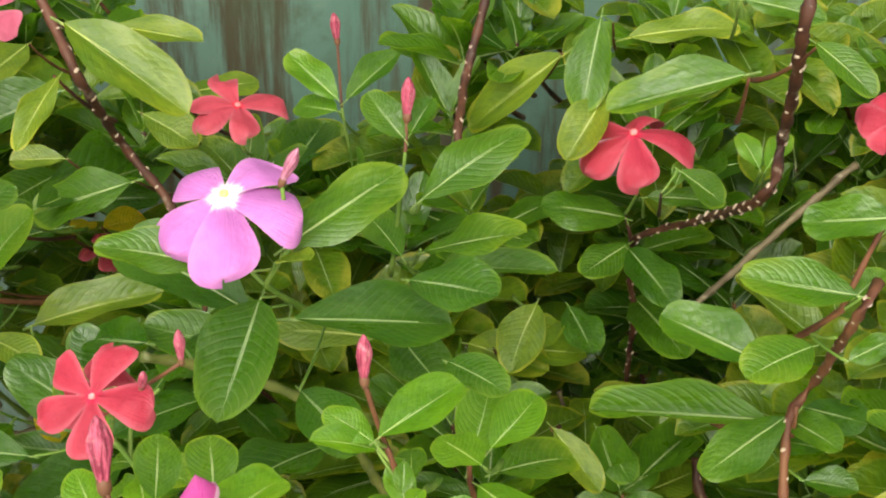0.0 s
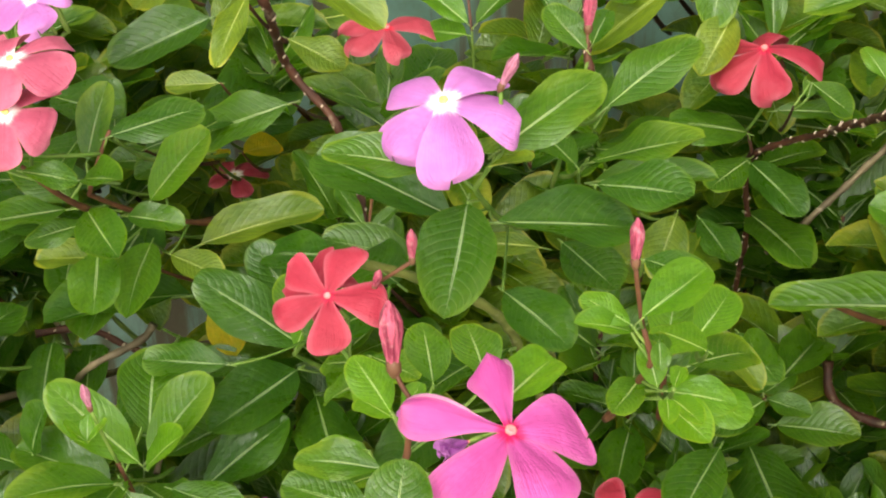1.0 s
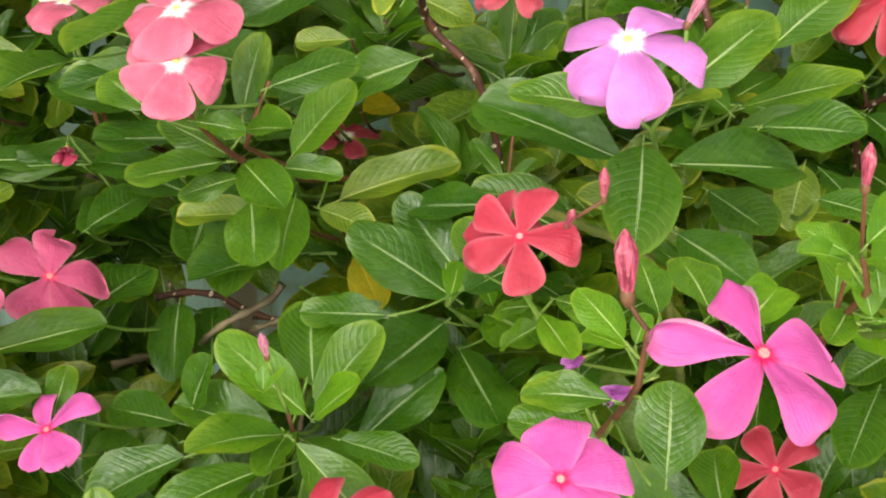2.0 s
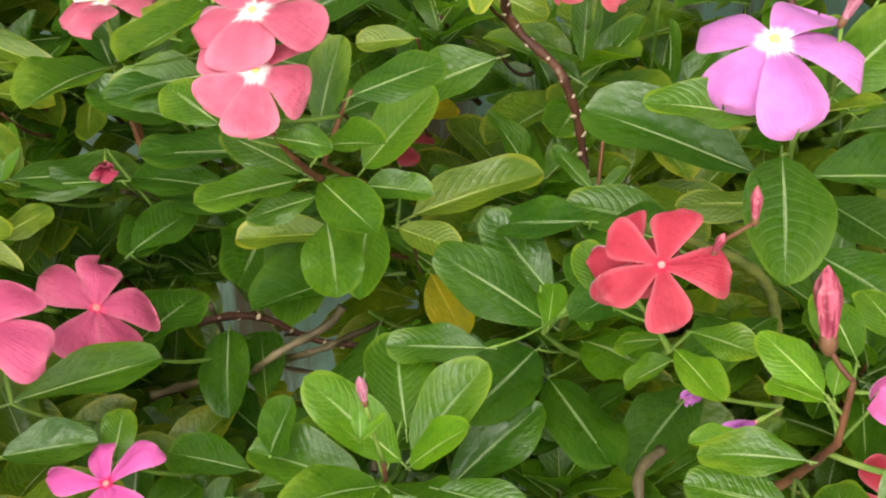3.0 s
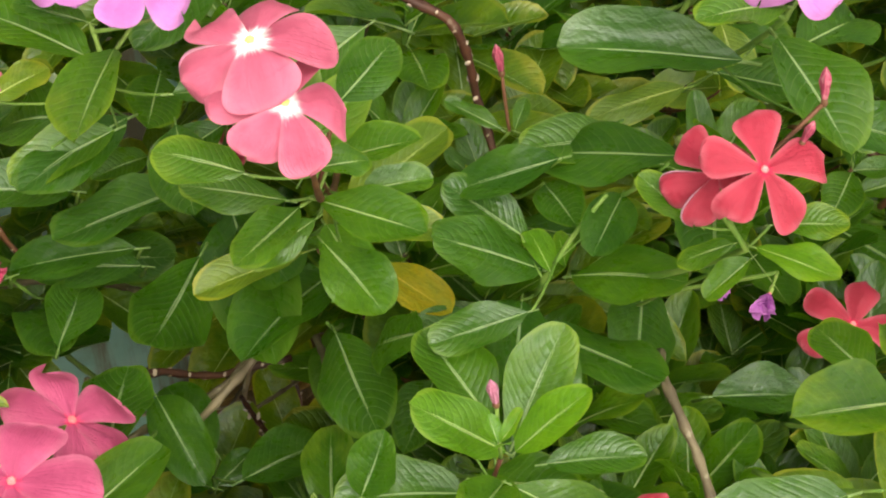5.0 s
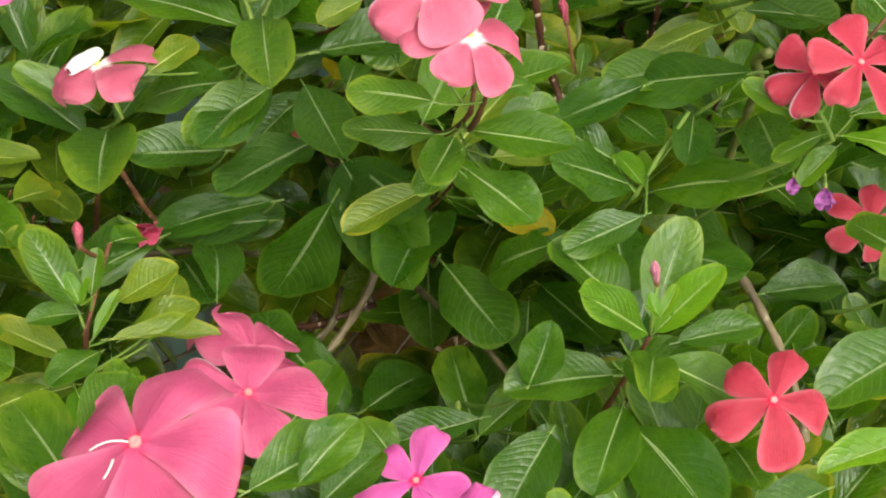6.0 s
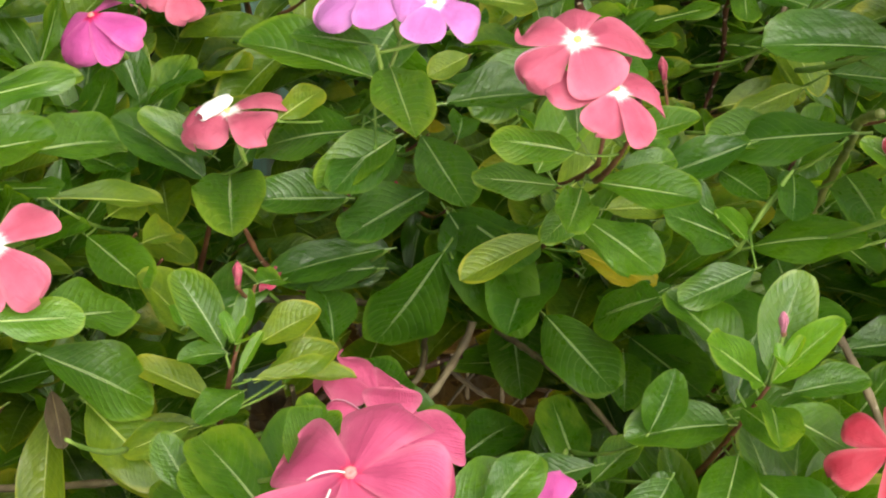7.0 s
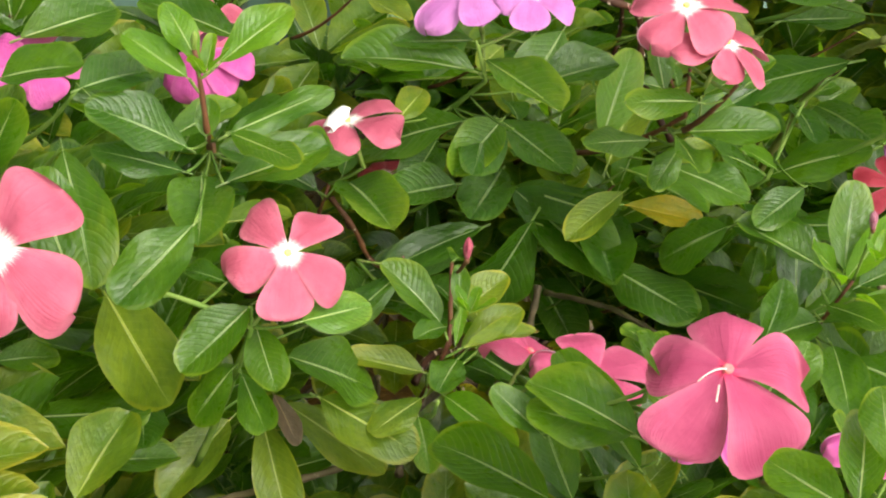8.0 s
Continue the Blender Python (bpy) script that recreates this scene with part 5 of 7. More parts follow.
s = Shoot((-0.0112, 0.5156, 0.4300), (-0.0063, 0.4741, 0.4660), 0.0008, "green", "periwinkle shoot with glossy green leaves")
s.leaf((-0.0060, 0.4734, 0.4650), (0.0318, 0.4446, 0.4941), 0.0155, (-0.51, -0.28, 0.82), "mid")

s = Shoot((0.0086, 0.5325, 0.4082), (0.0046, 0.4986, 0.4442), 0.0008, "green", "periwinkle shoot with glossy green leaves")
s.leaf((-0.0007, 0.4957, 0.4402), (0.0463, 0.4768, 0.4529), 0.0150, (-0.31, -0.25, 0.92), "mid")

s = Shoot((-0.1671, 0.5704, 0.3724), (-0.1923, 0.5261, 0.4084), 0.0008, "red", "periwinkle shoot with dark green leaves")
s.leaf((-0.1923, 0.5261, 0.4084), (-0.2094, 0.4628, 0.3882), 0.0343, (-0.28, -0.22, 0.93), "dark")

s = Shoot((-0.1603, 0.5088, 0.3822), (-0.1832, 0.4759, 0.4182), 0.0008, "red", "periwinkle shoot with yellow-green leaves")
s.leaf((-0.1893, 0.4714, 0.4240), (-0.2281, 0.4802, 0.4171), 0.0159, (-0.13, -0.28, 0.95), "pale")

s = Shoot((-0.1610, 0.4149, 0.2988), (-0.1532, 0.3849, 0.3738), 0.0008, "red", "periwinkle shoot with glossy green leaves and a red flower")
s.leaf((-0.1644, 0.3703, 0.3961), (-0.1358, 0.3543, 0.3965), 0.0161, (-0.50, 0.14, 0.85), "dark")
s.flower((-0.1664, 0.3249, 0.4017), (-0.32, -0.34, 0.88), 0.0214, "red", petals=[(13, 0.88, 0.52), (297, 1.04, 0.6), (220, 0.9, 0.68), (147, 1.11, 0.7), (75, 1.08, 0.66)], droop=16)

s = Shoot((-0.1554, 0.4333, 0.3311), (-0.1585, 0.3955, 0.3671), 0.0008, "green", "periwinkle shoot with dark green leaves")
s.leaf((-0.1586, 0.3961, 0.3677), (-0.1236, 0.4118, 0.3901), 0.0248, (-0.35, -0.42, 0.84), "dark")

s = Shoot((-0.0650, 0.4561, 0.3444), (-0.0698, 0.4243, 0.3804), 0.0008, "green", "periwinkle shoot with dark green leaves and two wilted lilac flowers")
s.leaf((-0.0564, 0.4519, 0.3570), (-0.0908, 0.4125, 0.3503), 0.0271, (-0.17, -0.40, 0.90), "dark")
s.flower((-0.0561, 0.3868, 0.4002), (-0.80, -0.58, 0.16), 0.0130, "wiltlilac", 178, droop=-80, wide=0.5)
s.flower((-0.0738, 0.3908, 0.4124), (-0.78, -0.61, 0.16), 0.0092, "wiltlilac", 198, droop=-80, wide=0.45)

s = Shoot((-0.2857, 0.4550, 0.3535), (-0.3069, 0.4294, 0.3895), 0.0008, "green", "periwinkle shoot with yellow-green leaves and a rose-pink flower")
s.leaf((-0.3078, 0.4295, 0.3898), (-0.2572, 0.4530, 0.3857), 0.0203, (0.17, -0.24, 0.96), "mid")
s.flower((-0.3100, 0.4265, 0.4281), (-0.07, -0.31, 0.95), 0.0223, "rose", petals=[(36, 1.01, 0.56), (319, 0.95, 0.85), (239, 1.14, 1.05), (167, 0.95, 0.74), (108, 0.95, 0.7)], droop=8, rolled=(0,))

s = Shoot((-0.2411, 0.5036, 0.3404), (-0.2688, 0.4668, 0.3764), 0.0008, "green", "periwinkle shoot with dark green leaves and a rose-pink flower")
s.leaf((-0.2725, 0.4669, 0.3768), (-0.2469, 0.5087, 0.3698), 0.0253, (0.18, 0.04, 0.98), "dark")
s.flower((-0.2803, 0.4678, 0.3987), (0.47, -0.26, 0.84), 0.0235, "rose", petals=[(66, 0.97, 0.59), (2, 0.9, 0.64), (286, 1.09, 0.71), (222, 0.98, 0.94), (160, 1.06, 0.61)], droop=8)

s = Shoot((-0.2342, 0.5802, 0.3491), (-0.2642, 0.5459, 0.3851), 0.0008, "green", "periwinkle shoot with dark green leaves and a shrivelled red flower")
s.leaf((-0.2540, 0.5563, 0.3710), (-0.2709, 0.5082, 0.3875), 0.0284, (-0.16, -0.42, 0.89), "dark")
s.flower((-0.2806, 0.5389, 0.4148), (0.09, -0.99, 0.13), 0.0103, "wilted", 205, droop=-66, wide=0.6)

s = Shoot((-0.2865, 0.5705, 0.3773), (-0.3186, 0.5308, 0.4133), 0.0008, "green", "periwinkle shoot with dark green leaves")
s.leaf((-0.3186, 0.5308, 0.4133), (-0.2679, 0.5560, 0.3922), 0.0198, (0.46, -0.19, 0.87), "dark")

s = Shoot((-0.0665, 0.5035, 0.4038), (-0.0707, 0.4538, 0.4398), 0.0008, "green", "periwinkle shoot with dark green leaves")
s.leaf((-0.0712, 0.4506, 0.4353), (-0.1107, 0.4604, 0.4400), 0.0216, (-0.09, -0.33, 0.94), "mid")

s = Shoot((-0.0316, 0.5166, 0.3845), (-0.0300, 0.4821, 0.4205), 0.0008, "green", "periwinkle shoot with yellow-green leaves")
s.leaf((-0.0219, 0.4748, 0.4225), (-0.0650, 0.4805, 0.4206), 0.0158, (0.05, -0.32, 0.94), "pale")

s = Shoot((-0.2439, 0.4298, 0.3498), (-0.2705, 0.4014, 0.3858), 0.0008, "green", "periwinkle shoot with glossy green leaves")
s.leaf((-0.2705, 0.4014, 0.3858), (-0.2681, 0.4228, 0.3891), 0.0131, (0.04, -0.16, 0.99), "mid")

s = Shoot((-0.1592, 0.5790, 0.4021), (-0.1792, 0.5343, 0.4381), 0.0008, "green", "periwinkle shoot with glossy green leaves")
s.leaf((-0.1632, 0.5148, 0.4545), (-0.1353, 0.6405, 0.3980), 0.0351, (-0.00, -0.71, 0.70), "dark")

s = Shoot((-0.1844, 0.5695, 0.4116), (-0.2038, 0.5257, 0.4476), 0.0008, "green", "periwinkle shoot with dark green leaves")
s.leaf((-0.2084, 0.5249, 0.4529), (-0.2225, 0.4828, 0.4466), 0.0231, (-0.22, -0.11, 0.97), "dark")

s = Shoot((-0.3425, 0.5960, 0.4702), (-0.3614, 0.5758, 0.5062), 0.0008, "green", "periwinkle shoot with glossy green leaves")
s.leaf((-0.3614, 0.5758, 0.5062), (-0.3224, 0.5750, 0.5011), 0.0142, (0.11, -0.36, 0.93), "mid")

s = Shoot((-0.2860, 0.5743, 0.3691), (-0.3155, 0.5355, 0.4051), 0.0008, "green", "periwinkle shoot with yellow-green leaves")
s.leaf((-0.3155, 0.5355, 0.4051), (-0.3326, 0.5395, 0.4381), 0.0224, (0.50, -0.79, 0.35), "pale")

s = Shoot((-0.2846, 0.6460, 0.3700), (-0.3008, 0.6055, 0.4060), 0.0008, "green", "periwinkle shoot with yellow-green leaves")
s.leaf((-0.2923, 0.6022, 0.4048), (-0.2901, 0.5660, 0.4067), 0.0153, (-0.31, 0.07, 0.95), "pale")

s = Shoot((-0.2224, 0.6042, 0.3343), (-0.2455, 0.5781, 0.3703), 0.0008, "green", "periwinkle shoot with dark green leaves")
s.leaf((-0.2455, 0.5781, 0.3703), (-0.2098, 0.5435, 0.3795), 0.0255, (-0.36, -0.12, 0.93), "dark")

s = Shoot((-0.1582, 0.5398, 0.2994), (-0.1653, 0.5071, 0.3354), 0.0008, "green", "periwinkle shoot with dark green leaves")
s.leaf((-0.1397, 0.5351, 0.3180), (-0.1706, 0.4968, 0.3082), 0.0281, (-0.27, -0.26, 0.93), "dark")

s = Shoot((-0.1580, 0.5086, 0.2453), (-0.1642, 0.4703, 0.2813), 0.0008, "green", "periwinkle shoot with dark green leaves")
s.leaf((-0.1642, 0.4703, 0.2813), (-0.1448, 0.4971, 0.2948), 0.0214, (-0.28, -0.26, 0.92), "dark")

s = Shoot((-0.1585, 0.4553, 0.3747), (-0.1666, 0.4263, 0.4107), 0.0008, "green", "periwinkle shoot with dark green leaves")
s.leaf((-0.1693, 0.4281, 0.4094), (-0.1718, 0.4570, 0.3807), 0.0248, (-0.62, 0.31, 0.72), "dark")

s = Shoot((-0.0873, 0.4425, 0.4168), (-0.0842, 0.4130, 0.4528), 0.0008, "green", "periwinkle shoot with dark green leaves")
s.leaf((-0.0799, 0.4104, 0.4550), (-0.1005, 0.4664, 0.4295), 0.0257, (-0.47, 0.23, 0.85), "dark")

s = Shoot((-0.1595, 0.5098, 0.3438), (-0.1806, 0.4798, 0.3798), 0.0008, "green", "periwinkle shoot with dark green leaves")
s.leaf((-0.1762, 0.4829, 0.3709), (-0.1885, 0.4314, 0.3695), 0.0286, (-0.34, -0.31, 0.89), "dark")

s = Shoot((-0.2106, 0.4215, 0.3472), (-0.2192, 0.3778, 0.3832), 0.0008, "green", "periwinkle shoot with dark green leaves")
s.leaf((-0.2192, 0.3778, 0.3832), (-0.2554, 0.3658, 0.3704), 0.0241, (-0.27, -0.19, 0.94), "dark")

s = Shoot((-0.1883, 0.5674, 0.3895), (-0.2059, 0.5242, 0.4255), 0.0008, "green", "periwinkle shoot with dark green leaves")
s.leaf((-0.2032, 0.5247, 0.4247), (-0.2628, 0.5077, 0.4378), 0.0241, (-0.40, -0.23, 0.89), "dark")

s = Shoot((-0.2581, 0.6468, 0.4639), (-0.2784, 0.6055, 0.4999), 0.0008, "red", "periwinkle shoot with dark green leaves")
s.leaf((-0.2784, 0.6055, 0.4999), (-0.2835, 0.6531, 0.5068), 0.0205, (-0.31, -0.17, 0.94), "dark")

s = Shoot((-0.2958, 0.7174, 0.4569), (-0.3318, 0.6785, 0.4929), 0.0008, "red", "periwinkle shoot with glossy green leaves")
s.leaf((-0.3279, 0.6805, 0.5008), (-0.2843, 0.6669, 0.4995), 0.0283, (-0.22, -0.29, 0.93), "mid")

s = Shoot((-0.3758, 0.6417, 0.5159), (-0.4111, 0.6055, 0.5519), 0.0008, "red", "periwinkle shoot with dark green leaves")
s.leaf((-0.4098, 0.6005, 0.5465), (-0.3991, 0.5726, 0.5540), 0.0189, (-0.31, -0.13, 0.94), "mid")

s = Shoot((-0.3937, 0.4471, 0.4610), (-0.4207, 0.4271, 0.4970), 0.0008, "green", "periwinkle shoot with glossy green leaves")
s.leaf((-0.3491, 0.4674, 0.4269), (-0.3553, 0.4334, 0.4210), 0.0138, (-0.39, -0.21, 0.90), "young")

s = Shoot((-0.4153, 0.4156, 0.4586), (-0.4418, 0.3794, 0.4946), 0.0008, "green", "periwinkle shoot with glossy green leaves")
s.leaf((-0.3843, 0.4044, 0.4361), (-0.3759, 0.4542, 0.4299), 0.0219, (-0.38, -0.20, 0.91), "mid")

s = Shoot((-0.4220, 0.5592, 0.4976), (-0.4644, 0.5241, 0.5336), 0.0008, "green", "periwinkle shoot with glossy green leaves and a salmon-pink flower")
s.leaf((-0.4644, 0.5241, 0.5336), (-0.4480, 0.5492, 0.5503), 0.0206, (-0.31, -0.38, 0.87), "mid")
s.flower((-0.4932, 0.5179, 0.5616), (-0.68, -0.31, 0.67), 0.0235, "salmon", petals=[(268, 0.95, 0.94), (182, 1.09, 0.83), (123, 1.0, 0.72), (61, 0.97, 0.79), (345, 0.98, 0.77)], droop=8)

s = Shoot((-0.4476, 0.5517, 0.4227), (-0.4816, 0.5192, 0.4587), 0.0008, "green", "periwinkle shoot with yellow-green leaves")
s.leaf((-0.4816, 0.5192, 0.4587), (-0.4462, 0.5263, 0.4649), 0.0213, (-0.13, -0.21, 0.97), "pale")

s = Shoot((-0.3494, 0.4249, 0.4121), (-0.3794, 0.3982, 0.4481), 0.0008, "green", "periwinkle shoot with glossy green leaves")
s.leaf((-0.3859, 0.3968, 0.4416), (-0.3671, 0.4192, 0.4541), 0.0151, (-0.30, -0.18, 0.94), "mid")

s = Shoot((0.0361, 0.5807, 0.3642), (0.0431, 0.5283, 0.4002), 0.0008, "green", "periwinkle shoot with yellow-green leaves")
s.leaf((0.0431, 0.5283, 0.4002), (0.0311, 0.4990, 0.3846), 0.0212, (-0.07, -0.45, 0.89), "pale")

s = Shoot((0.1025, 0.4581, 0.5310), (0.0967, 0.4237, 0.5670), 0.0008, "red", "periwinkle shoot with glossy green leaves")
s.leaf((0.0975, 0.4244, 0.5687), (0.0523, 0.4181, 0.5584), 0.0164, (-0.11, -0.38, 0.92), "mid")

s = Shoot((0.0484, 0.6694, 0.4281), (0.0572, 0.6340, 0.4641), 0.0008, "red", "periwinkle shoot with yellow-green leaves")
s.leaf((0.0592, 0.6342, 0.4649), (0.0157, 0.6454, 0.4175), 0.0276, (-0.75, -0.36, 0.56), "pale")

s = Shoot((0.1101, 0.4776, 0.5370), (0.1201, 0.4352, 0.5730), 0.0008, "red", "periwinkle shoot with yellow-green leaves")
s.leaf((0.1184, 0.4360, 0.5736), (0.1343, 0.4151, 0.5652), 0.0120, (-0.10, -0.39, 0.91), "mid")

s = Shoot((0.0739, 0.6416, 0.4230), (0.0716, 0.5936, 0.4590), 0.0008, "red", "periwinkle shoot with yellow-green leaves")
s.leaf((0.0735, 0.5959, 0.4634), (0.0553, 0.5698, 0.4459), 0.0206, (-0.08, -0.44, 0.90), "pale")

s = Shoot((0.1032, 0.6865, 0.3058), (0.1001, 0.6517, 0.3418), 0.0008, "brown", "periwinkle shoot with dark green leaves")
s.leaf((0.0968, 0.6094, 0.3418), (0.1157, 0.5535, 0.3475), 0.0279, (-0.02, -0.43, 0.90), "mid")

s = Shoot((-0.1100, 0.5106, 0.5225), (-0.1281, 0.4739, 0.5585), 0.0008, "brown", "periwinkle shoot with yellow-green leaves")
s.leaf((-0.1290, 0.4742, 0.5595), (-0.0851, 0.4537, 0.5351), 0.0238, (0.25, -0.47, 0.85), "pale")

s = Shoot((-0.0988, 0.5237, 0.5116), (-0.1179, 0.4955, 0.5476), 0.0008, "brown", "periwinkle shoot with yellow-green leaves")
s.leaf((-0.1169, 0.4957, 0.5475), (-0.0823, 0.4840, 0.5471), 0.0114, (-0.10, -0.34, 0.94), "pale")

s = Shoot((-0.1235, 0.5125, 0.4982), (-0.1361, 0.4825, 0.5342), 0.0008, "brown", "periwinkle shoot with yellow-green leaves")
s.leaf((-0.1342, 0.4829, 0.5339), (-0.1441, 0.4515, 0.5214), 0.0113, (0.10, -0.40, 0.91), "pale")

s = Shoot((-0.1051, 0.5828, 0.4194), (-0.1245, 0.5370, 0.4554), 0.0008, "brown", "periwinkle shoot with glossy green leaves")
s.leaf((-0.1245, 0.5370, 0.4554), (-0.1687, 0.5364, 0.4386), 0.0270, (-0.32, -0.39, 0.86), "mid")

s = Shoot((-0.1626, 0.5708, 0.4037), (-0.1873, 0.5263, 0.4397), 0.0008, "brown", "periwinkle shoot with dark green leaves")
s.leaf((-0.1873, 0.5263, 0.4397), (-0.1702, 0.5421, 0.4363), 0.0141, (0.33, -0.16, 0.93), "dark")

s = Shoot((-0.1039, 0.6755, 0.3938), (-0.1235, 0.6474, 0.4298), 0.0008, "brown", "periwinkle shoot with yellow-green leaves")
s.leaf((-0.1221, 0.6496, 0.4332), (-0.0885, 0.6693, 0.4287), 0.0180, (0.15, -0.32, 0.94), "pale")

s = Shoot((-0.1108, 0.6151, 0.4256), (-0.1286, 0.5818, 0.4616), 0.0008, "brown", "periwinkle shoot with glossy green leaves")
s.leaf((-0.1286, 0.5818, 0.4616), (-0.1026, 0.5656, 0.4545), 0.0189, (0.04, -0.35, 0.94), "pale")

s = Shoot((-0.0347, 0.3631, 0.3641), (-0.0479, 0.3258, 0.4001), 0.0008, "green", "periwinkle shoot with dark green leaves")
s.leaf((-0.0431, 0.3337, 0.3849), (-0.0971, 0.3338, 0.4093), 0.0279, (-0.38, -0.23, 0.89), "mid")

s = Shoot((-0.0317, 0.3920, 0.3149), (-0.0310, 0.3547, 0.3509), 0.0008, "green", "periwinkle shoot with dark green leaves")
s.leaf((-0.0234, 0.3603, 0.3618), (-0.0197, 0.3942, 0.3590), 0.0204, (-0.26, -0.15, 0.96), "mid")

s = Shoot((-0.0887, 0.3521, 0.3617), (-0.0856, 0.3030, 0.3977), 0.0008, "green", "periwinkle shoot with dark green leaves")
s.leaf((-0.0925, 0.3085, 0.3945), (-0.1452, 0.3193, 0.3869), 0.0271, (-0.23, -0.15, 0.96), "dark")

s = Shoot((-0.1876, 0.2813, 0.4324), (-0.2055, 0.2513, 0.4684), 0.0008, "green", "periwinkle shoot with bright young green leaves")
s.leaf((-0.2055, 0.2513, 0.4684), (-0.2377, 0.2633, 0.4677), 0.0107, (-0.09, -0.19, 0.98), "young")

s = Shoot((-0.0437, 0.4407, 0.2949), (-0.0571, 0.4084, 0.3309), 0.0008, "green", "periwinkle shoot with dark green leaves")
s.leaf((-0.0571, 0.4084, 0.3309), (-0.0221, 0.3909, 0.3261), 0.0223, (-0.02, -0.30, 0.95), "dark")

s = Shoot((-0.2222, 0.5503, 0.3092), (-0.2373, 0.5145, 0.3452), 0.0008, "green", "periwinkle shoot with dark green leaves")
s.leaf((-0.2373, 0.5145, 0.3452), (-0.2373, 0.4753, 0.3319), 0.0219, (-0.13, -0.32, 0.94), "dark")

s = Shoot((-0.1585, 0.6111, 0.3663), (-0.1671, 0.5803, 0.4023), 0.0008, "green", "periwinkle shoot with dark green leaves")
s.leaf((-0.1671, 0.5803, 0.4023), (-0.2022, 0.5751, 0.3931), 0.0220, (-0.20, -0.29, 0.93), "dark")

s = Shoot((-0.0023, 0.4718, 0.4465), (-0.0103, 0.4268, 0.4865), 0.0008, "green", "periwinkle shoot with dark green leaves")
s.leaf((-0.0103, 0.4268, 0.4865), (0.0203, 0.4031, 0.4973), 0.0212, (-0.01, -0.43, 0.90), "dark")

s = Shoot((-0.0041, 0.5039, 0.4319), (-0.0121, 0.4589, 0.4719), 0.0008, "green", "periwinkle shoot with glossy green leaves")
s.leaf((-0.0121, 0.4589, 0.4719), (-0.0267, 0.4892, 0.4700), 0.0158, (0.02, -0.44, 0.90), "mid")

s = Shoot((0.0113, 0.4391, 0.4372), (0.0033, 0.3941, 0.4772), 0.0008, "green", "periwinkle shoot with dark green leaves")
s.leaf((0.0033, 0.3941, 0.4772), (0.0228, 0.3720, 0.4817), 0.0151, (-0.01, -0.40, 0.91), "dark")

s = Shoot((0.0218, 0.3772, 0.4487), (0.0138, 0.3322, 0.4887), 0.0008, "green", "periwinkle shoot with bright young green leaves")
s.leaf((0.0138, 0.3322, 0.4887), (0.0006, 0.3546, 0.4793), 0.0142, (-0.01, -0.38, 0.92), "young")

s = Shoot((0.1242, 0.4261, 0.4236), (0.1162, 0.3811, 0.4636), 0.0008, "green", "periwinkle shoot with glossy green leaves")
s.leaf((0.1162, 0.3811, 0.4636), (0.1281, 0.3616, 0.4679), 0.0132, (-0.13, -0.38, 0.92), "mid")

s = Shoot((0.1277, 0.6029, 0.4888), (0.1197, 0.5579, 0.5288), 0.0008, "green", "periwinkle shoot with glossy green leaves")
s.leaf((0.1197, 0.5579, 0.5288), (0.1533, 0.5530, 0.5221), 0.0133, (-0.12, -0.49, 0.86), "mid")

s = Shoot((0.0964, 0.6321, 0.3474), (0.0884, 0.5871, 0.3874), 0.0008, "green", "periwinkle shoot with dark green leaves")
s.leaf((0.0884, 0.5871, 0.3874), (0.1061, 0.5469, 0.3835), 0.0218, (-0.07, -0.43, 0.90), "dark")

s = Shoot((0.0759, 0.5371, 0.3219), (0.0679, 0.4921, 0.3619), 0.0008, "green", "periwinkle shoot with glossy green leaves")
s.leaf((0.0679, 0.4921, 0.3619), (0.0800, 0.4604, 0.3595), 0.0171, (-0.06, -0.38, 0.92), "mid")

s = Shoot((0.0937, 0.5227, 0.3046), (0.0857, 0.4777, 0.3446), 0.0008, "green", "periwinkle shoot with glossy green leaves")
s.leaf((0.0857, 0.4777, 0.3446), (0.1127, 0.5189, 0.3315), 0.0232, (-0.08, -0.38, 0.92), "mid")

s = Shoot((0.0518, 0.4882, 0.3653), (0.0438, 0.4432, 0.4053), 0.0008, "red", "periwinkle shoot with yellow-green leaves")
s.leaf((0.0438, 0.4432, 0.4053), (0.0623, 0.4289, 0.3852), 0.0136, (-0.05, -0.38, 0.92), "pale")

s = Shoot((0.0337, 0.5505, 0.3446), (0.0257, 0.5055, 0.3846), 0.0008, "red", "periwinkle shoot with yellow-green leaves")
s.leaf((0.0257, 0.5055, 0.3846), (0.0530, 0.5400, 0.3806), 0.0212, (-0.03, -0.41, 0.91), "pale")

s = Shoot((0.0667, 0.5960, 0.3417), (0.0587, 0.5510, 0.3817), 0.0008, "green", "periwinkle shoot with dark green leaves")
s.leaf((0.0587, 0.5510, 0.3817), (0.0671, 0.5146, 0.3827), 0.0179, (-0.05, -0.42, 0.91), "dark")

s = Shoot((-0.0970, 0.4875, 0.4053), (-0.1050, 0.4425, 0.4453), 0.0008, "green", "periwinkle shoot with dark green leaves")
s.leaf((-0.1050, 0.4425, 0.4453), (-0.1330, 0.4654, 0.4291), 0.0201, (0.11, -0.41, 0.91), "dark")

s = Shoot((-0.1716, 0.5212, 0.3879), (-0.1796, 0.4762, 0.4279), 0.0008, "green", "periwinkle shoot with bright young green leaves")
s.leaf((-0.1796, 0.4762, 0.4279), (-0.1848, 0.4349, 0.4216), 0.0191, (0.05, -0.43, 0.90), "young")

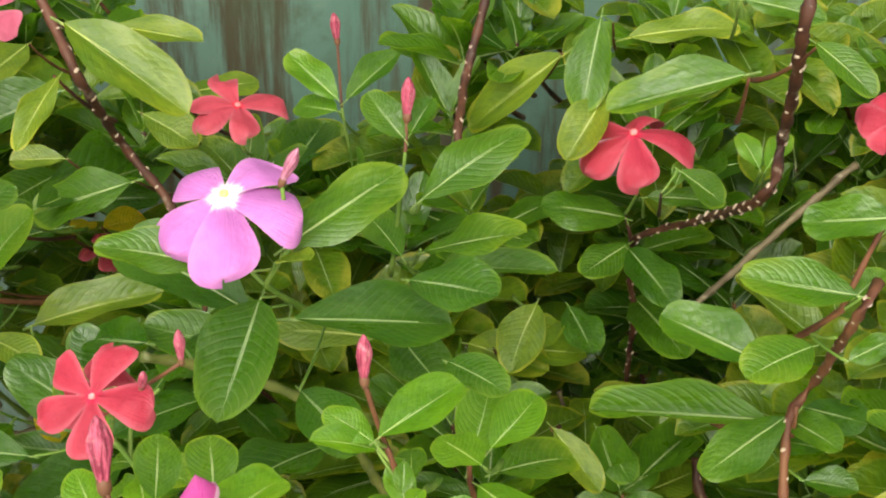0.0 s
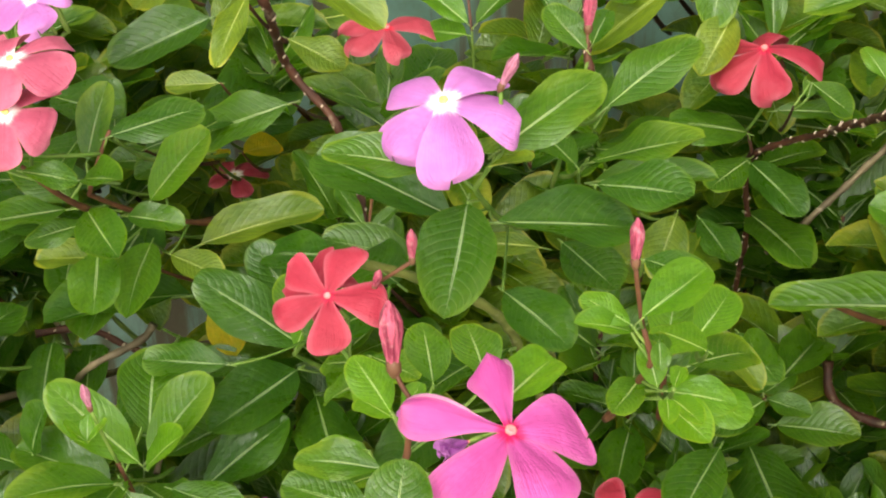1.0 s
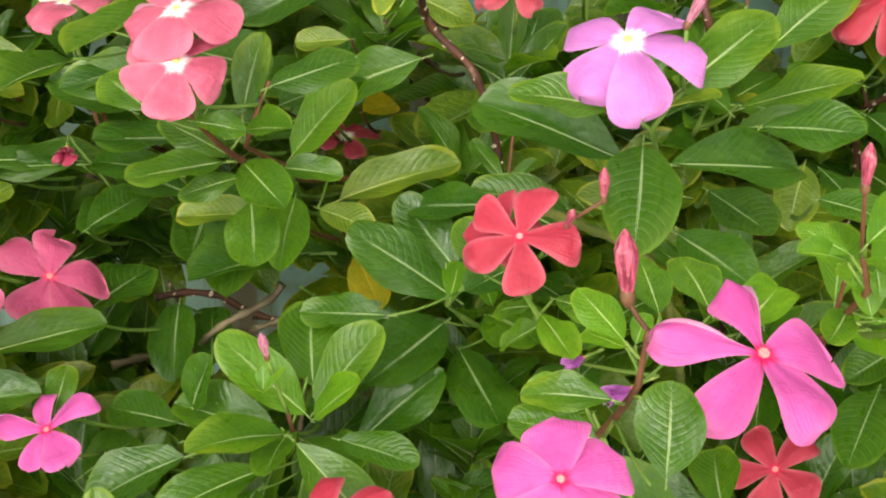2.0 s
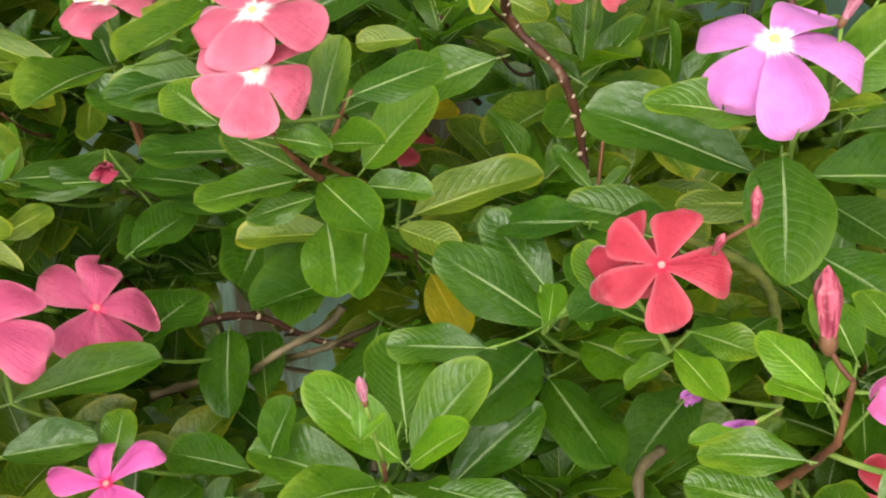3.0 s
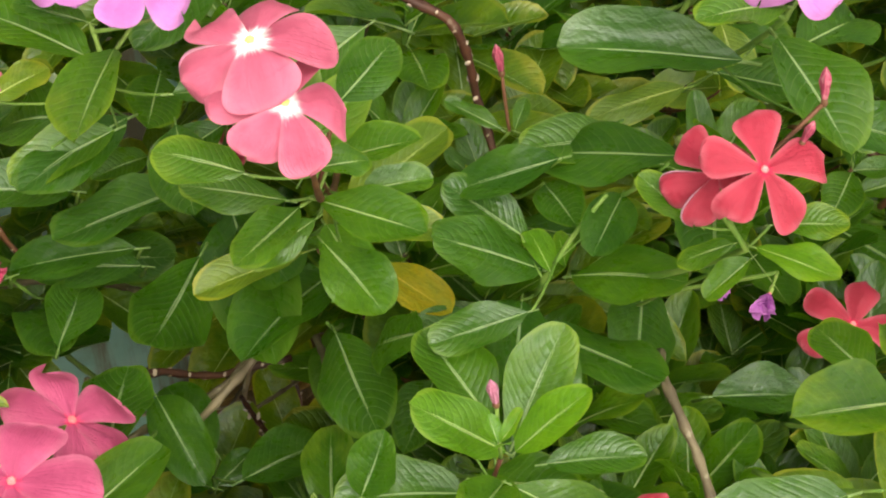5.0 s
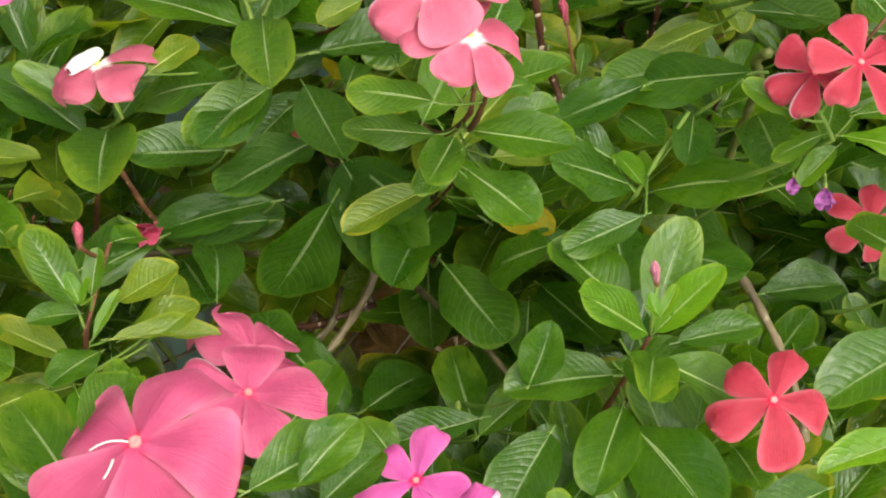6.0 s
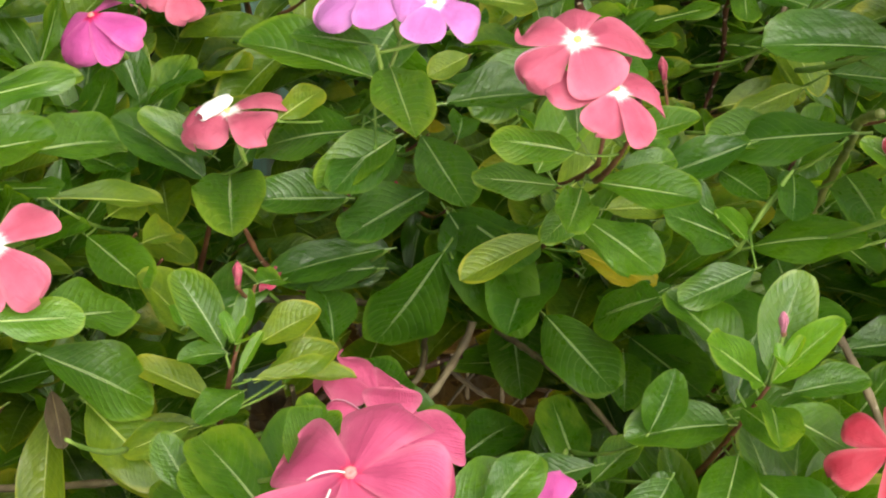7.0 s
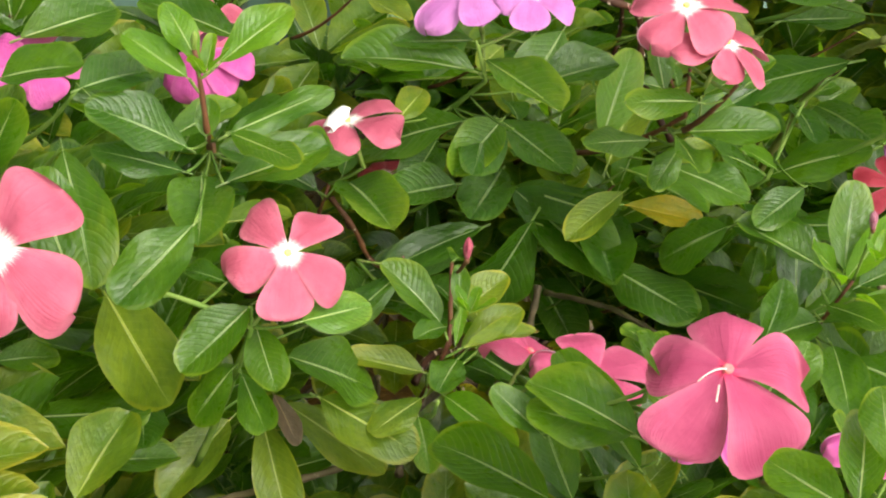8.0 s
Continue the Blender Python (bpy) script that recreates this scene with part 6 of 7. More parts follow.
s = Shoot((-0.2578, 0.4457, 0.3118), (-0.2658, 0.4007, 0.3518), 0.0008, "green", "periwinkle shoot with glossy green leaves")
s.leaf((-0.2658, 0.4007, 0.3518), (-0.2471, 0.4249, 0.3475), 0.0174, (0.11, -0.36, 0.93), "mid")

s = Shoot((-0.1705, 0.4381, 0.3345), (-0.1785, 0.3931, 0.3745), 0.0008, "green", "periwinkle shoot with glossy green leaves")
s.leaf((-0.1785, 0.3931, 0.3745), (-0.1563, 0.3602, 0.3891), 0.0198, (0.04, -0.36, 0.93), "mid")

s = Shoot((0.0470, 0.4360, 0.3508), (0.0390, 0.3910, 0.3908), 0.0008, "green", "periwinkle shoot with dark green leaves")
s.leaf((0.0390, 0.3910, 0.3908), (0.0139, 0.3458, 0.3943), 0.0222, (-0.13, -0.36, 0.92), "dark")

s = Shoot((-0.0075, 0.5131, 0.3908), (-0.0155, 0.4681, 0.4308), 0.0008, "green", "periwinkle shoot with dark green leaves")
s.leaf((-0.0155, 0.4681, 0.4308), (0.0022, 0.4297, 0.4353), 0.0222, (-0.10, -0.42, 0.90), "dark")

s = Shoot((-0.1523, 0.6288, 0.4319), (-0.1603, 0.5838, 0.4719), 0.0008, "green", "periwinkle shoot with dark green leaves")
s.leaf((-0.1603, 0.5838, 0.4719), (-0.2048, 0.5648, 0.4593), 0.0254, (0.05, -0.49, 0.87), "dark")

s = Shoot((-0.2615, 0.6520, 0.2581), (-0.2695, 0.6070, 0.2981), 0.0008, "green", "periwinkle shoot with dark green leaves")
s.leaf((-0.2695, 0.6070, 0.2981), (-0.2960, 0.5644, 0.2740), 0.0270, (0.10, -0.40, 0.91), "dark")

s = Shoot((-0.2630, 0.5491, 0.3548), (-0.2710, 0.5041, 0.3948), 0.0008, "green", "periwinkle shoot with dark green leaves")
s.leaf((-0.2710, 0.5041, 0.3948), (-0.2504, 0.5373, 0.3883), 0.0208, (0.02, -0.43, 0.90), "dark")

s = Shoot((-0.2984, 0.4435, 0.3546), (-0.3064, 0.3985, 0.3946), 0.0008, "green", "periwinkle shoot with dark green leaves")
s.leaf((-0.3064, 0.3985, 0.3946), (-0.2748, 0.4047, 0.3929), 0.0167, (0.06, -0.37, 0.93), "dark")

s = Shoot((-0.0700, 0.3022, 0.4288), (-0.0908, 0.3022, 0.4788), 0.0008, "green", "periwinkle shoot with bright young green leaves")
s.leaf((-0.0908, 0.3022, 0.4788), (-0.1064, 0.2982, 0.4823), 0.0072, (-0.19, -0.33, 0.92), "young")

s = Shoot((-0.0632, 0.3150, 0.4066), (-0.0832, 0.3150, 0.4566), 0.0008, "green", "periwinkle shoot with glossy green leaves")
s.leaf((-0.0832, 0.3150, 0.4566), (-0.1020, 0.2978, 0.4653), 0.0112, (-0.19, -0.32, 0.93), "mid")

s = Shoot((-0.2053, 0.4680, 0.3025), (-0.2133, 0.4230, 0.3425), 0.0008, "green", "periwinkle shoot with glossy green leaves")
s.leaf((-0.2133, 0.4230, 0.3425), (-0.1916, 0.4617, 0.3476), 0.0210, (-0.20, -0.29, 0.94), "mid")

s = Shoot((-0.1386, 0.5071, 0.3065), (-0.1466, 0.4621, 0.3465), 0.0008, "red", "periwinkle shoot with yellow-green leaves")
s.leaf((-0.1466, 0.4621, 0.3465), (-0.1780, 0.4338, 0.3499), 0.0197, (-0.23, -0.29, 0.93), "dark")

s = Shoot((-0.2193, 0.5720, 0.3555), (-0.2273, 0.5270, 0.3955), 0.0008, "green", "periwinkle shoot with dark green leaves")
s.leaf((-0.2273, 0.5270, 0.3955), (-0.2629, 0.5540, 0.3947), 0.0214, (-0.16, -0.38, 0.91), "dark")

s = Shoot((-0.1607, 0.5413, 0.3440), (-0.1687, 0.4963, 0.3840), 0.0008, "green", "periwinkle shoot with dark green leaves")
s.leaf((-0.1687, 0.4963, 0.3840), (-0.2234, 0.4588, 0.3985), 0.0306, (-0.30, -0.30, 0.91), "dark")

s = Shoot((-0.2229, 0.5630, 0.3721), (-0.2309, 0.5180, 0.4121), 0.0008, "green", "periwinkle shoot with dark green leaves")
s.leaf((-0.2309, 0.5180, 0.4121), (-0.2701, 0.5434, 0.4020), 0.0182, (-0.26, -0.34, 0.90), "dark")

s = Shoot((-0.1729, 0.4236, 0.3533), (-0.1809, 0.3786, 0.3933), 0.0008, "green", "periwinkle shoot with glossy green leaves")
s.leaf((-0.1809, 0.3786, 0.3933), (-0.1891, 0.3497, 0.3979), 0.0161, (-0.33, -0.22, 0.92), "mid")

s = Shoot((-0.2179, 0.4540, 0.3207), (-0.2259, 0.4090, 0.3607), 0.0008, "green", "periwinkle shoot with glossy green leaves")
s.leaf((-0.2259, 0.4090, 0.3607), (-0.1957, 0.4116, 0.3625), 0.0139, (-0.29, -0.24, 0.93), "mid")

s = Shoot((-0.3840, 0.4143, 0.4697), (-0.3920, 0.3693, 0.5097), 0.0008, "green", "periwinkle shoot with glossy green leaves")
s.leaf((-0.3920, 0.3693, 0.5097), (-0.3679, 0.3841, 0.5041), 0.0143, (-0.22, -0.32, 0.92), "mid")

s = Shoot((-0.1206, 0.5193, 0.2971), (-0.1286, 0.4743, 0.3371), 0.0008, "green", "periwinkle shoot with dark green leaves")
s.leaf((-0.1286, 0.4743, 0.3371), (-0.1427, 0.4195, 0.3468), 0.0298, (-0.32, -0.25, 0.91), "dark")

s = Shoot((-0.0294, 0.4820, 0.3610), (-0.0374, 0.4370, 0.4010), 0.0008, "green", "periwinkle shoot with dark green leaves")
s.leaf((-0.0374, 0.4370, 0.4010), (-0.0757, 0.3931, 0.4116), 0.0279, (-0.39, -0.23, 0.89), "dark")

s = Shoot((0.0175, 0.4559, 0.2554), (0.0095, 0.4109, 0.2954), 0.0008, "green", "periwinkle shoot with dark green leaves")
s.leaf((0.0095, 0.4109, 0.2954), (-0.0255, 0.4295, 0.2946), 0.0186, (-0.37, -0.20, 0.91), "dark")

s = Shoot((-0.2390, 0.5673, 0.4021), (-0.2470, 0.5223, 0.4421), 0.0008, "green", "periwinkle shoot with dark green leaves")
s.leaf((-0.2470, 0.5223, 0.4421), (-0.2825, 0.5357, 0.4505), 0.0206, (-0.38, -0.24, 0.89), "dark")

s = Shoot((-0.3852, 0.5751, 0.3798), (-0.3932, 0.5301, 0.4198), 0.0008, "red", "periwinkle shoot with yellow-green leaves")
s.leaf((-0.3932, 0.5301, 0.4198), (-0.4278, 0.5349, 0.4041), 0.0190, (-0.28, -0.26, 0.93), "pale")

s = Shoot((-0.4144, 0.5987, 0.5229), (-0.4224, 0.5537, 0.5629), 0.0008, "green", "periwinkle shoot with dark green leaves")
s.leaf((-0.4224, 0.5537, 0.5629), (-0.3946, 0.5518, 0.5560), 0.0173, (-0.34, -0.34, 0.88), "dark")

s = Shoot((-0.4128, 0.6102, 0.4983), (-0.4208, 0.5652, 0.5383), 0.0008, "green", "periwinkle shoot with glossy green leaves")
s.leaf((-0.4208, 0.5652, 0.5383), (-0.4511, 0.5291, 0.5158), 0.0219, (-0.31, -0.33, 0.89), "mid")

s = Shoot((-0.4494, 0.6172, 0.4337), (-0.4574, 0.5722, 0.4737), 0.0008, "green", "periwinkle shoot with glossy green leaves")
s.leaf((-0.4574, 0.5722, 0.4737), (-0.4389, 0.5625, 0.4667), 0.0126, (-0.27, -0.32, 0.91), "mid")

s = Shoot((-0.1743, 0.6596, 0.4376), (-0.1823, 0.6146, 0.4776), 0.0008, "red", "periwinkle shoot with yellow-green leaves")
s.leaf((-0.1823, 0.6146, 0.4776), (-0.1947, 0.5801, 0.4779), 0.0193, (0.12, -0.48, 0.87), "pale")

s = Shoot((-0.1691, 0.6639, 0.3680), (-0.1771, 0.6189, 0.4080), 0.0008, "green", "periwinkle shoot with glossy green leaves")
s.leaf((-0.1771, 0.6189, 0.4080), (-0.1987, 0.5837, 0.4102), 0.0234, (0.11, -0.45, 0.89), "mid")

s = Shoot((-0.1830, 0.5341, 0.4296), (-0.1910, 0.4891, 0.4696), 0.0008, "green", "periwinkle shoot with glossy green leaves")
s.leaf((-0.1910, 0.4891, 0.4696), (-0.1909, 0.5028, 0.4880), 0.0095, (0.14, -0.45, 0.88), "mid")

s = Shoot((-0.1446, 0.6250, 0.3625), (-0.1526, 0.5800, 0.4025), 0.0008, "red", "periwinkle shoot with yellowing leaves")
s.leaf((-0.1526, 0.5800, 0.4025), (-0.1364, 0.5978, 0.3949), 0.0151, (0.08, -0.45, 0.89), "gold")

s = Shoot((-0.1612, 0.6332, 0.3513), (-0.1692, 0.5882, 0.3913), 0.0008, "red", "periwinkle shoot with yellowing leaves")
s.leaf((-0.1692, 0.5882, 0.3913), (-0.1662, 0.6096, 0.3849), 0.0124, (0.09, -0.44, 0.89), "gold")

s = Shoot((-0.0657, 0.6689, 0.3612), (-0.0737, 0.6239, 0.4012), 0.0008, "green", "periwinkle shoot with dark green leaves")
s.leaf((-0.0737, 0.6239, 0.4012), (-0.0584, 0.6811, 0.3978), 0.0283, (0.02, -0.47, 0.88), "dark")

s = Shoot((-0.0379, 0.6654, 0.4006), (-0.0459, 0.6204, 0.4406), 0.0008, "green", "periwinkle shoot with bright young green leaves")
s.leaf((-0.0459, 0.6204, 0.4406), (-0.0665, 0.6403, 0.4325), 0.0172, (0.01, -0.48, 0.88), "young")

s = Shoot((0.1474, 0.6101, 0.4046), (0.1394, 0.5651, 0.4446), 0.0008, "green", "periwinkle shoot with bright young green leaves")
s.leaf((0.1394, 0.5651, 0.4446), (0.1325, 0.5843, 0.4505), 0.0104, (-0.14, -0.46, 0.88), "young")

s = Shoot((0.1491, 0.6073, 0.4063), (0.1411, 0.5623, 0.4463), 0.0008, "green", "periwinkle shoot with bright young green leaves")
s.leaf((0.1411, 0.5623, 0.4463), (0.1545, 0.5855, 0.4498), 0.0113, (-0.14, -0.46, 0.88), "young")

s = Shoot((0.0989, 0.6146, 0.3872), (0.0909, 0.5696, 0.4272), 0.0008, "green", "periwinkle shoot with glossy green leaves")
s.leaf((0.0909, 0.5696, 0.4272), (0.1263, 0.5674, 0.4254), 0.0117, (-0.11, -0.45, 0.89), "mid")

s = Shoot((0.0014, 0.3469, 0.4695), (-0.0066, 0.3019, 0.5095), 0.0008, "green", "periwinkle shoot with glossy green leaves")
s.leaf((-0.0066, 0.3019, 0.5095), (-0.0069, 0.3196, 0.5063), 0.0088, (-0.04, -0.39, 0.92), "mid")

s = Shoot((-0.0022, 0.3574, 0.4565), (-0.0102, 0.3124, 0.4965), 0.0008, "green", "periwinkle shoot with glossy green leaves")
s.leaf((-0.0102, 0.3124, 0.4965), (-0.0214, 0.2942, 0.4988), 0.0108, (-0.03, -0.37, 0.93), "mid")

s = Shoot((0.0928, 0.5180, 0.2835), (0.0848, 0.4730, 0.3235), 0.0008, "green", "periwinkle shoot with glossy green leaves")
s.leaf((0.0848, 0.4730, 0.3235), (0.1190, 0.4564, 0.3311), 0.0214, (-0.11, -0.36, 0.93), "mid")

s = Shoot((0.0006, 0.3270, 0.4788), (-0.0074, 0.2820, 0.5188), 0.0008, "green", "periwinkle shoot with bright young green leaves")
s.leaf((-0.0074, 0.2820, 0.5188), (-0.0037, 0.2922, 0.5174), 0.0053, (-0.04, -0.38, 0.92), "young")

s = Shoot((0.0007, 0.3264, 0.4753), (-0.0073, 0.2814, 0.5153), 0.0008, "green", "periwinkle shoot with bright young green leaves")
s.leaf((-0.0073, 0.2814, 0.5153), (-0.0018, 0.2681, 0.5182), 0.0078, (-0.04, -0.37, 0.93), "young")

s = Shoot((-0.0032, 0.3175, 0.4840), (-0.0112, 0.2725, 0.5240), 0.0008, "green", "periwinkle shoot with bright young green leaves")
s.leaf((-0.0112, 0.2725, 0.5240), (-0.0126, 0.2611, 0.5253), 0.0057, (-0.03, -0.37, 0.93), "young")

s = Shoot((-0.1477, 0.5974, 0.4163), (-0.1557, 0.5524, 0.4563), 0.0008, "red", "periwinkle shoot with yellow-green leaves")
s.leaf((-0.1557, 0.5524, 0.4563), (-0.1797, 0.5521, 0.4552), 0.0126, (0.11, -0.46, 0.88), "pale")

s = Shoot((-0.1295, 0.4928, 0.3464), (-0.1375, 0.4478, 0.3864), 0.0008, "green", "periwinkle shoot with dark green leaves")
s.leaf((-0.1375, 0.4478, 0.3864), (-0.1678, 0.4497, 0.3880), 0.0148, (0.10, -0.38, 0.92), "dark")

s = Shoot((0.1004, 0.5358, 0.2852), (0.0924, 0.4908, 0.3252), 0.0008, "red", "periwinkle shoot with yellow-green leaves")
s.leaf((0.0924, 0.4908, 0.3252), (0.1216, 0.5180, 0.3137), 0.0197, (-0.11, -0.38, 0.92), "pale")

s = Shoot((-0.3078, 0.6084, 0.3958), (-0.3158, 0.5634, 0.4358), 0.0008, "red", "periwinkle shoot with yellow-green leaves")
s.leaf((-0.3231, 0.5703, 0.4431), (-0.3024, 0.5807, 0.4352), 0.0157, (0.07, -0.48, 0.88), "pale")

s = Shoot((-0.3096, 0.5888, 0.3961), (-0.3176, 0.5438, 0.4361), 0.0008, "red", "periwinkle shoot with yellow-green leaves")
s.leaf((-0.3218, 0.5495, 0.4425), (-0.3005, 0.5612, 0.4296), 0.0147, (0.07, -0.47, 0.88), "pale")

s = Shoot((-0.1845, 0.6501, 0.3410), (-0.1925, 0.6051, 0.3810), 0.0008, "green", "periwinkle shoot with glossy green leaves")
s.leaf((-0.1925, 0.6051, 0.3810), (-0.2199, 0.5988, 0.3847), 0.0161, (-0.18, -0.40, 0.90), "mid")

s = Shoot((-0.1588, 0.6649, 0.3492), (-0.1668, 0.6199, 0.3892), 0.0008, "green", "periwinkle shoot with dark green leaves")
s.leaf((-0.1668, 0.6199, 0.3892), (-0.1291, 0.6037, 0.4015), 0.0193, (-0.22, -0.40, 0.89), "dark")

s = Shoot((-0.3744, 0.5379, 0.3485), (-0.3824, 0.4929, 0.3885), 0.0008, "green", "periwinkle shoot with dark green leaves")
s.leaf((-0.3824, 0.4929, 0.3885), (-0.4016, 0.4608, 0.3964), 0.0181, (-0.15, -0.33, 0.93), "dark")

s = Shoot((-0.3085, 0.5976, 0.3880), (-0.3165, 0.5526, 0.4280), 0.0008, "green", "periwinkle shoot with bright young green leaves")
s.leaf((-0.3165, 0.5526, 0.4280), (-0.3195, 0.5300, 0.4140), 0.0119, (0.08, -0.45, 0.89), "young")

s = Shoot((-0.2661, 0.5771, 0.3701), (-0.2741, 0.5321, 0.4101), 0.0008, "green", "periwinkle shoot with dark green leaves")
s.leaf((-0.2741, 0.5321, 0.4101), (-0.3212, 0.5364, 0.4059), 0.0142, (0.06, -0.44, 0.89), "dark")

s = Shoot((0.0327, 0.5670, 0.3400), (0.0247, 0.5220, 0.3800), 0.0008, "red", "periwinkle shoot with yellow-green leaves")
s.leaf((0.0247, 0.5220, 0.3800), (0.0655, 0.5304, 0.3704), 0.0213, (-0.40, -0.27, 0.88), "pale")

s = Shoot((0.0215, 0.5891, 0.3247), (0.0135, 0.5441, 0.3647), 0.0008, "red", "periwinkle shoot with yellow-green leaves")
s.leaf((0.0135, 0.5441, 0.3647), (0.0490, 0.5176, 0.3706), 0.0236, (-0.39, -0.27, 0.88), "pale")

s = Shoot((0.0850, 0.5255, 0.2657), (0.0770, 0.4805, 0.3057), 0.0008, "green", "periwinkle shoot with dark green leaves")
s.leaf((0.0770, 0.4805, 0.3057), (0.0835, 0.4181, 0.3079), 0.0336, (-0.15, -0.35, 0.92), "dark")

s = Shoot((-0.1561, 0.3848, 0.3258), (-0.1641, 0.3398, 0.3658), 0.0008, "green", "periwinkle shoot with dark green leaves")
s.leaf((-0.1641, 0.3398, 0.3658), (-0.1776, 0.3161, 0.3718), 0.0154, (-0.33, -0.18, 0.93), "dark")

s = Shoot((-0.1354, 0.3549, 0.3118), (-0.1434, 0.3099, 0.3518), 0.0008, "green", "periwinkle shoot with dark green leaves")
s.leaf((-0.1434, 0.3099, 0.3518), (-0.1852, 0.3159, 0.3581), 0.0188, (-0.33, -0.16, 0.93), "dark")

s = Shoot((-0.0930, 0.5032, 0.3822), (-0.1010, 0.4582, 0.4222), 0.0008, "green", "periwinkle shoot with dark green leaves")
s.leaf((-0.1010, 0.4582, 0.4222), (-0.1077, 0.4296, 0.4246), 0.0169, (-0.41, -0.19, 0.89), "dark")

s = Shoot((-0.0850, 0.6251, 0.4023), (-0.0822, 0.5862, 0.4383), 0.0008, "green", "slender leafless stem and a coral-red flower")
s.flower((-0.0839, 0.5642, 0.4756), (-0.02, -0.13, 0.99), 0.0206, "coral", petals=[(28, 1.09, 0.51), (291, 0.94, 1.19), (198, 0.97, 0.44), (132, 0.99, 0.54), (99, 1.01, 0.42)], droop=8)

s = Shoot((-0.1542, 0.6653, 0.3008), (-0.1569, 0.6381, 0.3368), 0.0008, "green", "slender leafless stem and a cherry-red flower")
s.flower((-0.1614, 0.6154, 0.3663), (-0.11, -0.03, 0.99), 0.0147, "cherry", petals=[(115, 0.92, 0.6), (201, 1.2, 0.84), (275, 1.14, 1.25), (332, 0.84, 0.81), (29, 0.9, 0.52)], droop=8)

s = Shoot((-0.2278, 0.4354, 0.3173), (-0.2585, 0.4128, 0.3533), 0.0008, "green", "slender leafless stem and a magenta flower")
s.flower((-0.2716, 0.3903, 0.3871), (-0.26, -0.28, 0.93), 0.0184, "magenta", petals=[(304, 1.09, 0.74), (213, 1.07, 0.86), (161, 0.88, 0.61), (79, 1.15, 0.55), (12, 0.82, 0.64)], droop=0, rolled=(3,))

s = Shoot((0.0330, 0.4536, 0.2701), (0.0260, 0.4205, 0.3061), 0.0008, "green", "slender leafless stem and a red flower")
s.flower((0.0081, 0.3999, 0.3411), (-0.30, -0.47, 0.83), 0.0200, "red", petals=[(309, 1.02, 0.64), (229, 0.98, 0.78), (156, 0.89, 0.68), (88, 1.07, 0.52), (25, 1.05, 0.54)], droop=16)

s = Shoot((-0.1921, 0.7327, 0.3925), (-0.2080, 0.6927, 0.4285), 0.0008, "green", "slender leafless stem and a salmon-pink flower")
s.flower((-0.2193, 0.6714, 0.4640), (0.01, -0.32, 0.95), 0.0183, "salmon", petals=[(37, 0.95, 0.46), (332, 0.97, 0.55), (247, 1.09, 1.14), (164, 1.07, 0.97), (103, 0.92, 0.54)], droop=8)

s = Shoot((-0.2636, 0.6613, 0.4216), (-0.2815, 0.6395, 0.4576), 0.0008, "green", "slender leafless stem and a magenta flower")
s.flower((-0.2917, 0.6184, 0.4959), (-0.46, 0.14, 0.88), 0.0212, "magenta", petals=[(298, 0.96, 1.25), (192, 1.11, 0.78), (158, 1.04, 0.62), (102, 0.9, 1.13), (40, 1.0, 1.07)], droop=24)

s = Shoot((-0.2861, 0.7292, 0.4207), (-0.3161, 0.6954, 0.4567), 0.0008, "green", "slender leafless stem and a magenta flower")
s.flower((-0.3274, 0.6736, 0.4923), (-0.28, -0.30, 0.91), 0.0193, "magenta", 163, droop=10)

s = Shoot((-0.0953, 0.2626, 0.4802), (-0.1044, 0.2174, 0.5162), 0.0008, "green", "slender leafless stem and a magenta flower")
s.flower((-0.1109, 0.1967, 0.5491), (-0.03, -0.30, 0.95), 0.0157, "magenta", 6, droop=10)

s = Shoot((-0.2860, 0.3540, 0.3943), (-0.3149, 0.3311, 0.4303), 0.0008, "green", "slender leafless stem and a magenta flower")
s.flower((-0.3286, 0.3088, 0.4655), (-0.18, -0.06, 0.98), 0.0223, "magenta", petals=[(304, 1.09, 0.68), (224, 0.87, 0.59), (162, 0.94, 0.63), (101, 0.87, 0.64), (39, 1.23, 0.44)], droop=0, rolled=(0, 4))

s = Shoot((-0.4400, 0.2915, 0.4995), (-0.4520, 0.2875, 0.5595), 0.0008, "green", "slender leafless stem and a mauve flower")
s.flower((-0.4616, 0.2659, 0.5931), (-0.17, -0.36, 0.92), 0.0184, "mauve", petals=[(12, 1.2, 0.68), (292, 1.02, 0.86), (223, 0.95, 0.69), (144, 0.9, 0.64), (82, 0.93, 0.62)], droop=0, rolled=(0,))
s.bud((-0.4749, 0.2800, 0.5994), (-0.4711, 0.2859, 0.6176), "mauve", 1.0)

s = Shoot((0.1666, 0.5059, 0.4813), (0.1567, 0.4535, 0.5173), 0.0008, "green", "slender leafless stem and a red flower")
s.flower((0.1490, 0.4326, 0.5470), (-0.13, -0.38, 0.91), 0.0128, "red", 86, droop=10)

s = Shoot((-0.1950, 0.4901, 0.2934), (-0.2096, 0.4475, 0.3294), 0.0008, "green", "slender leafless stem and a furled bud")
s.bud((-0.2156, 0.4315, 0.3474), (-0.2153, 0.4311, 0.3566), "green", 0.8)

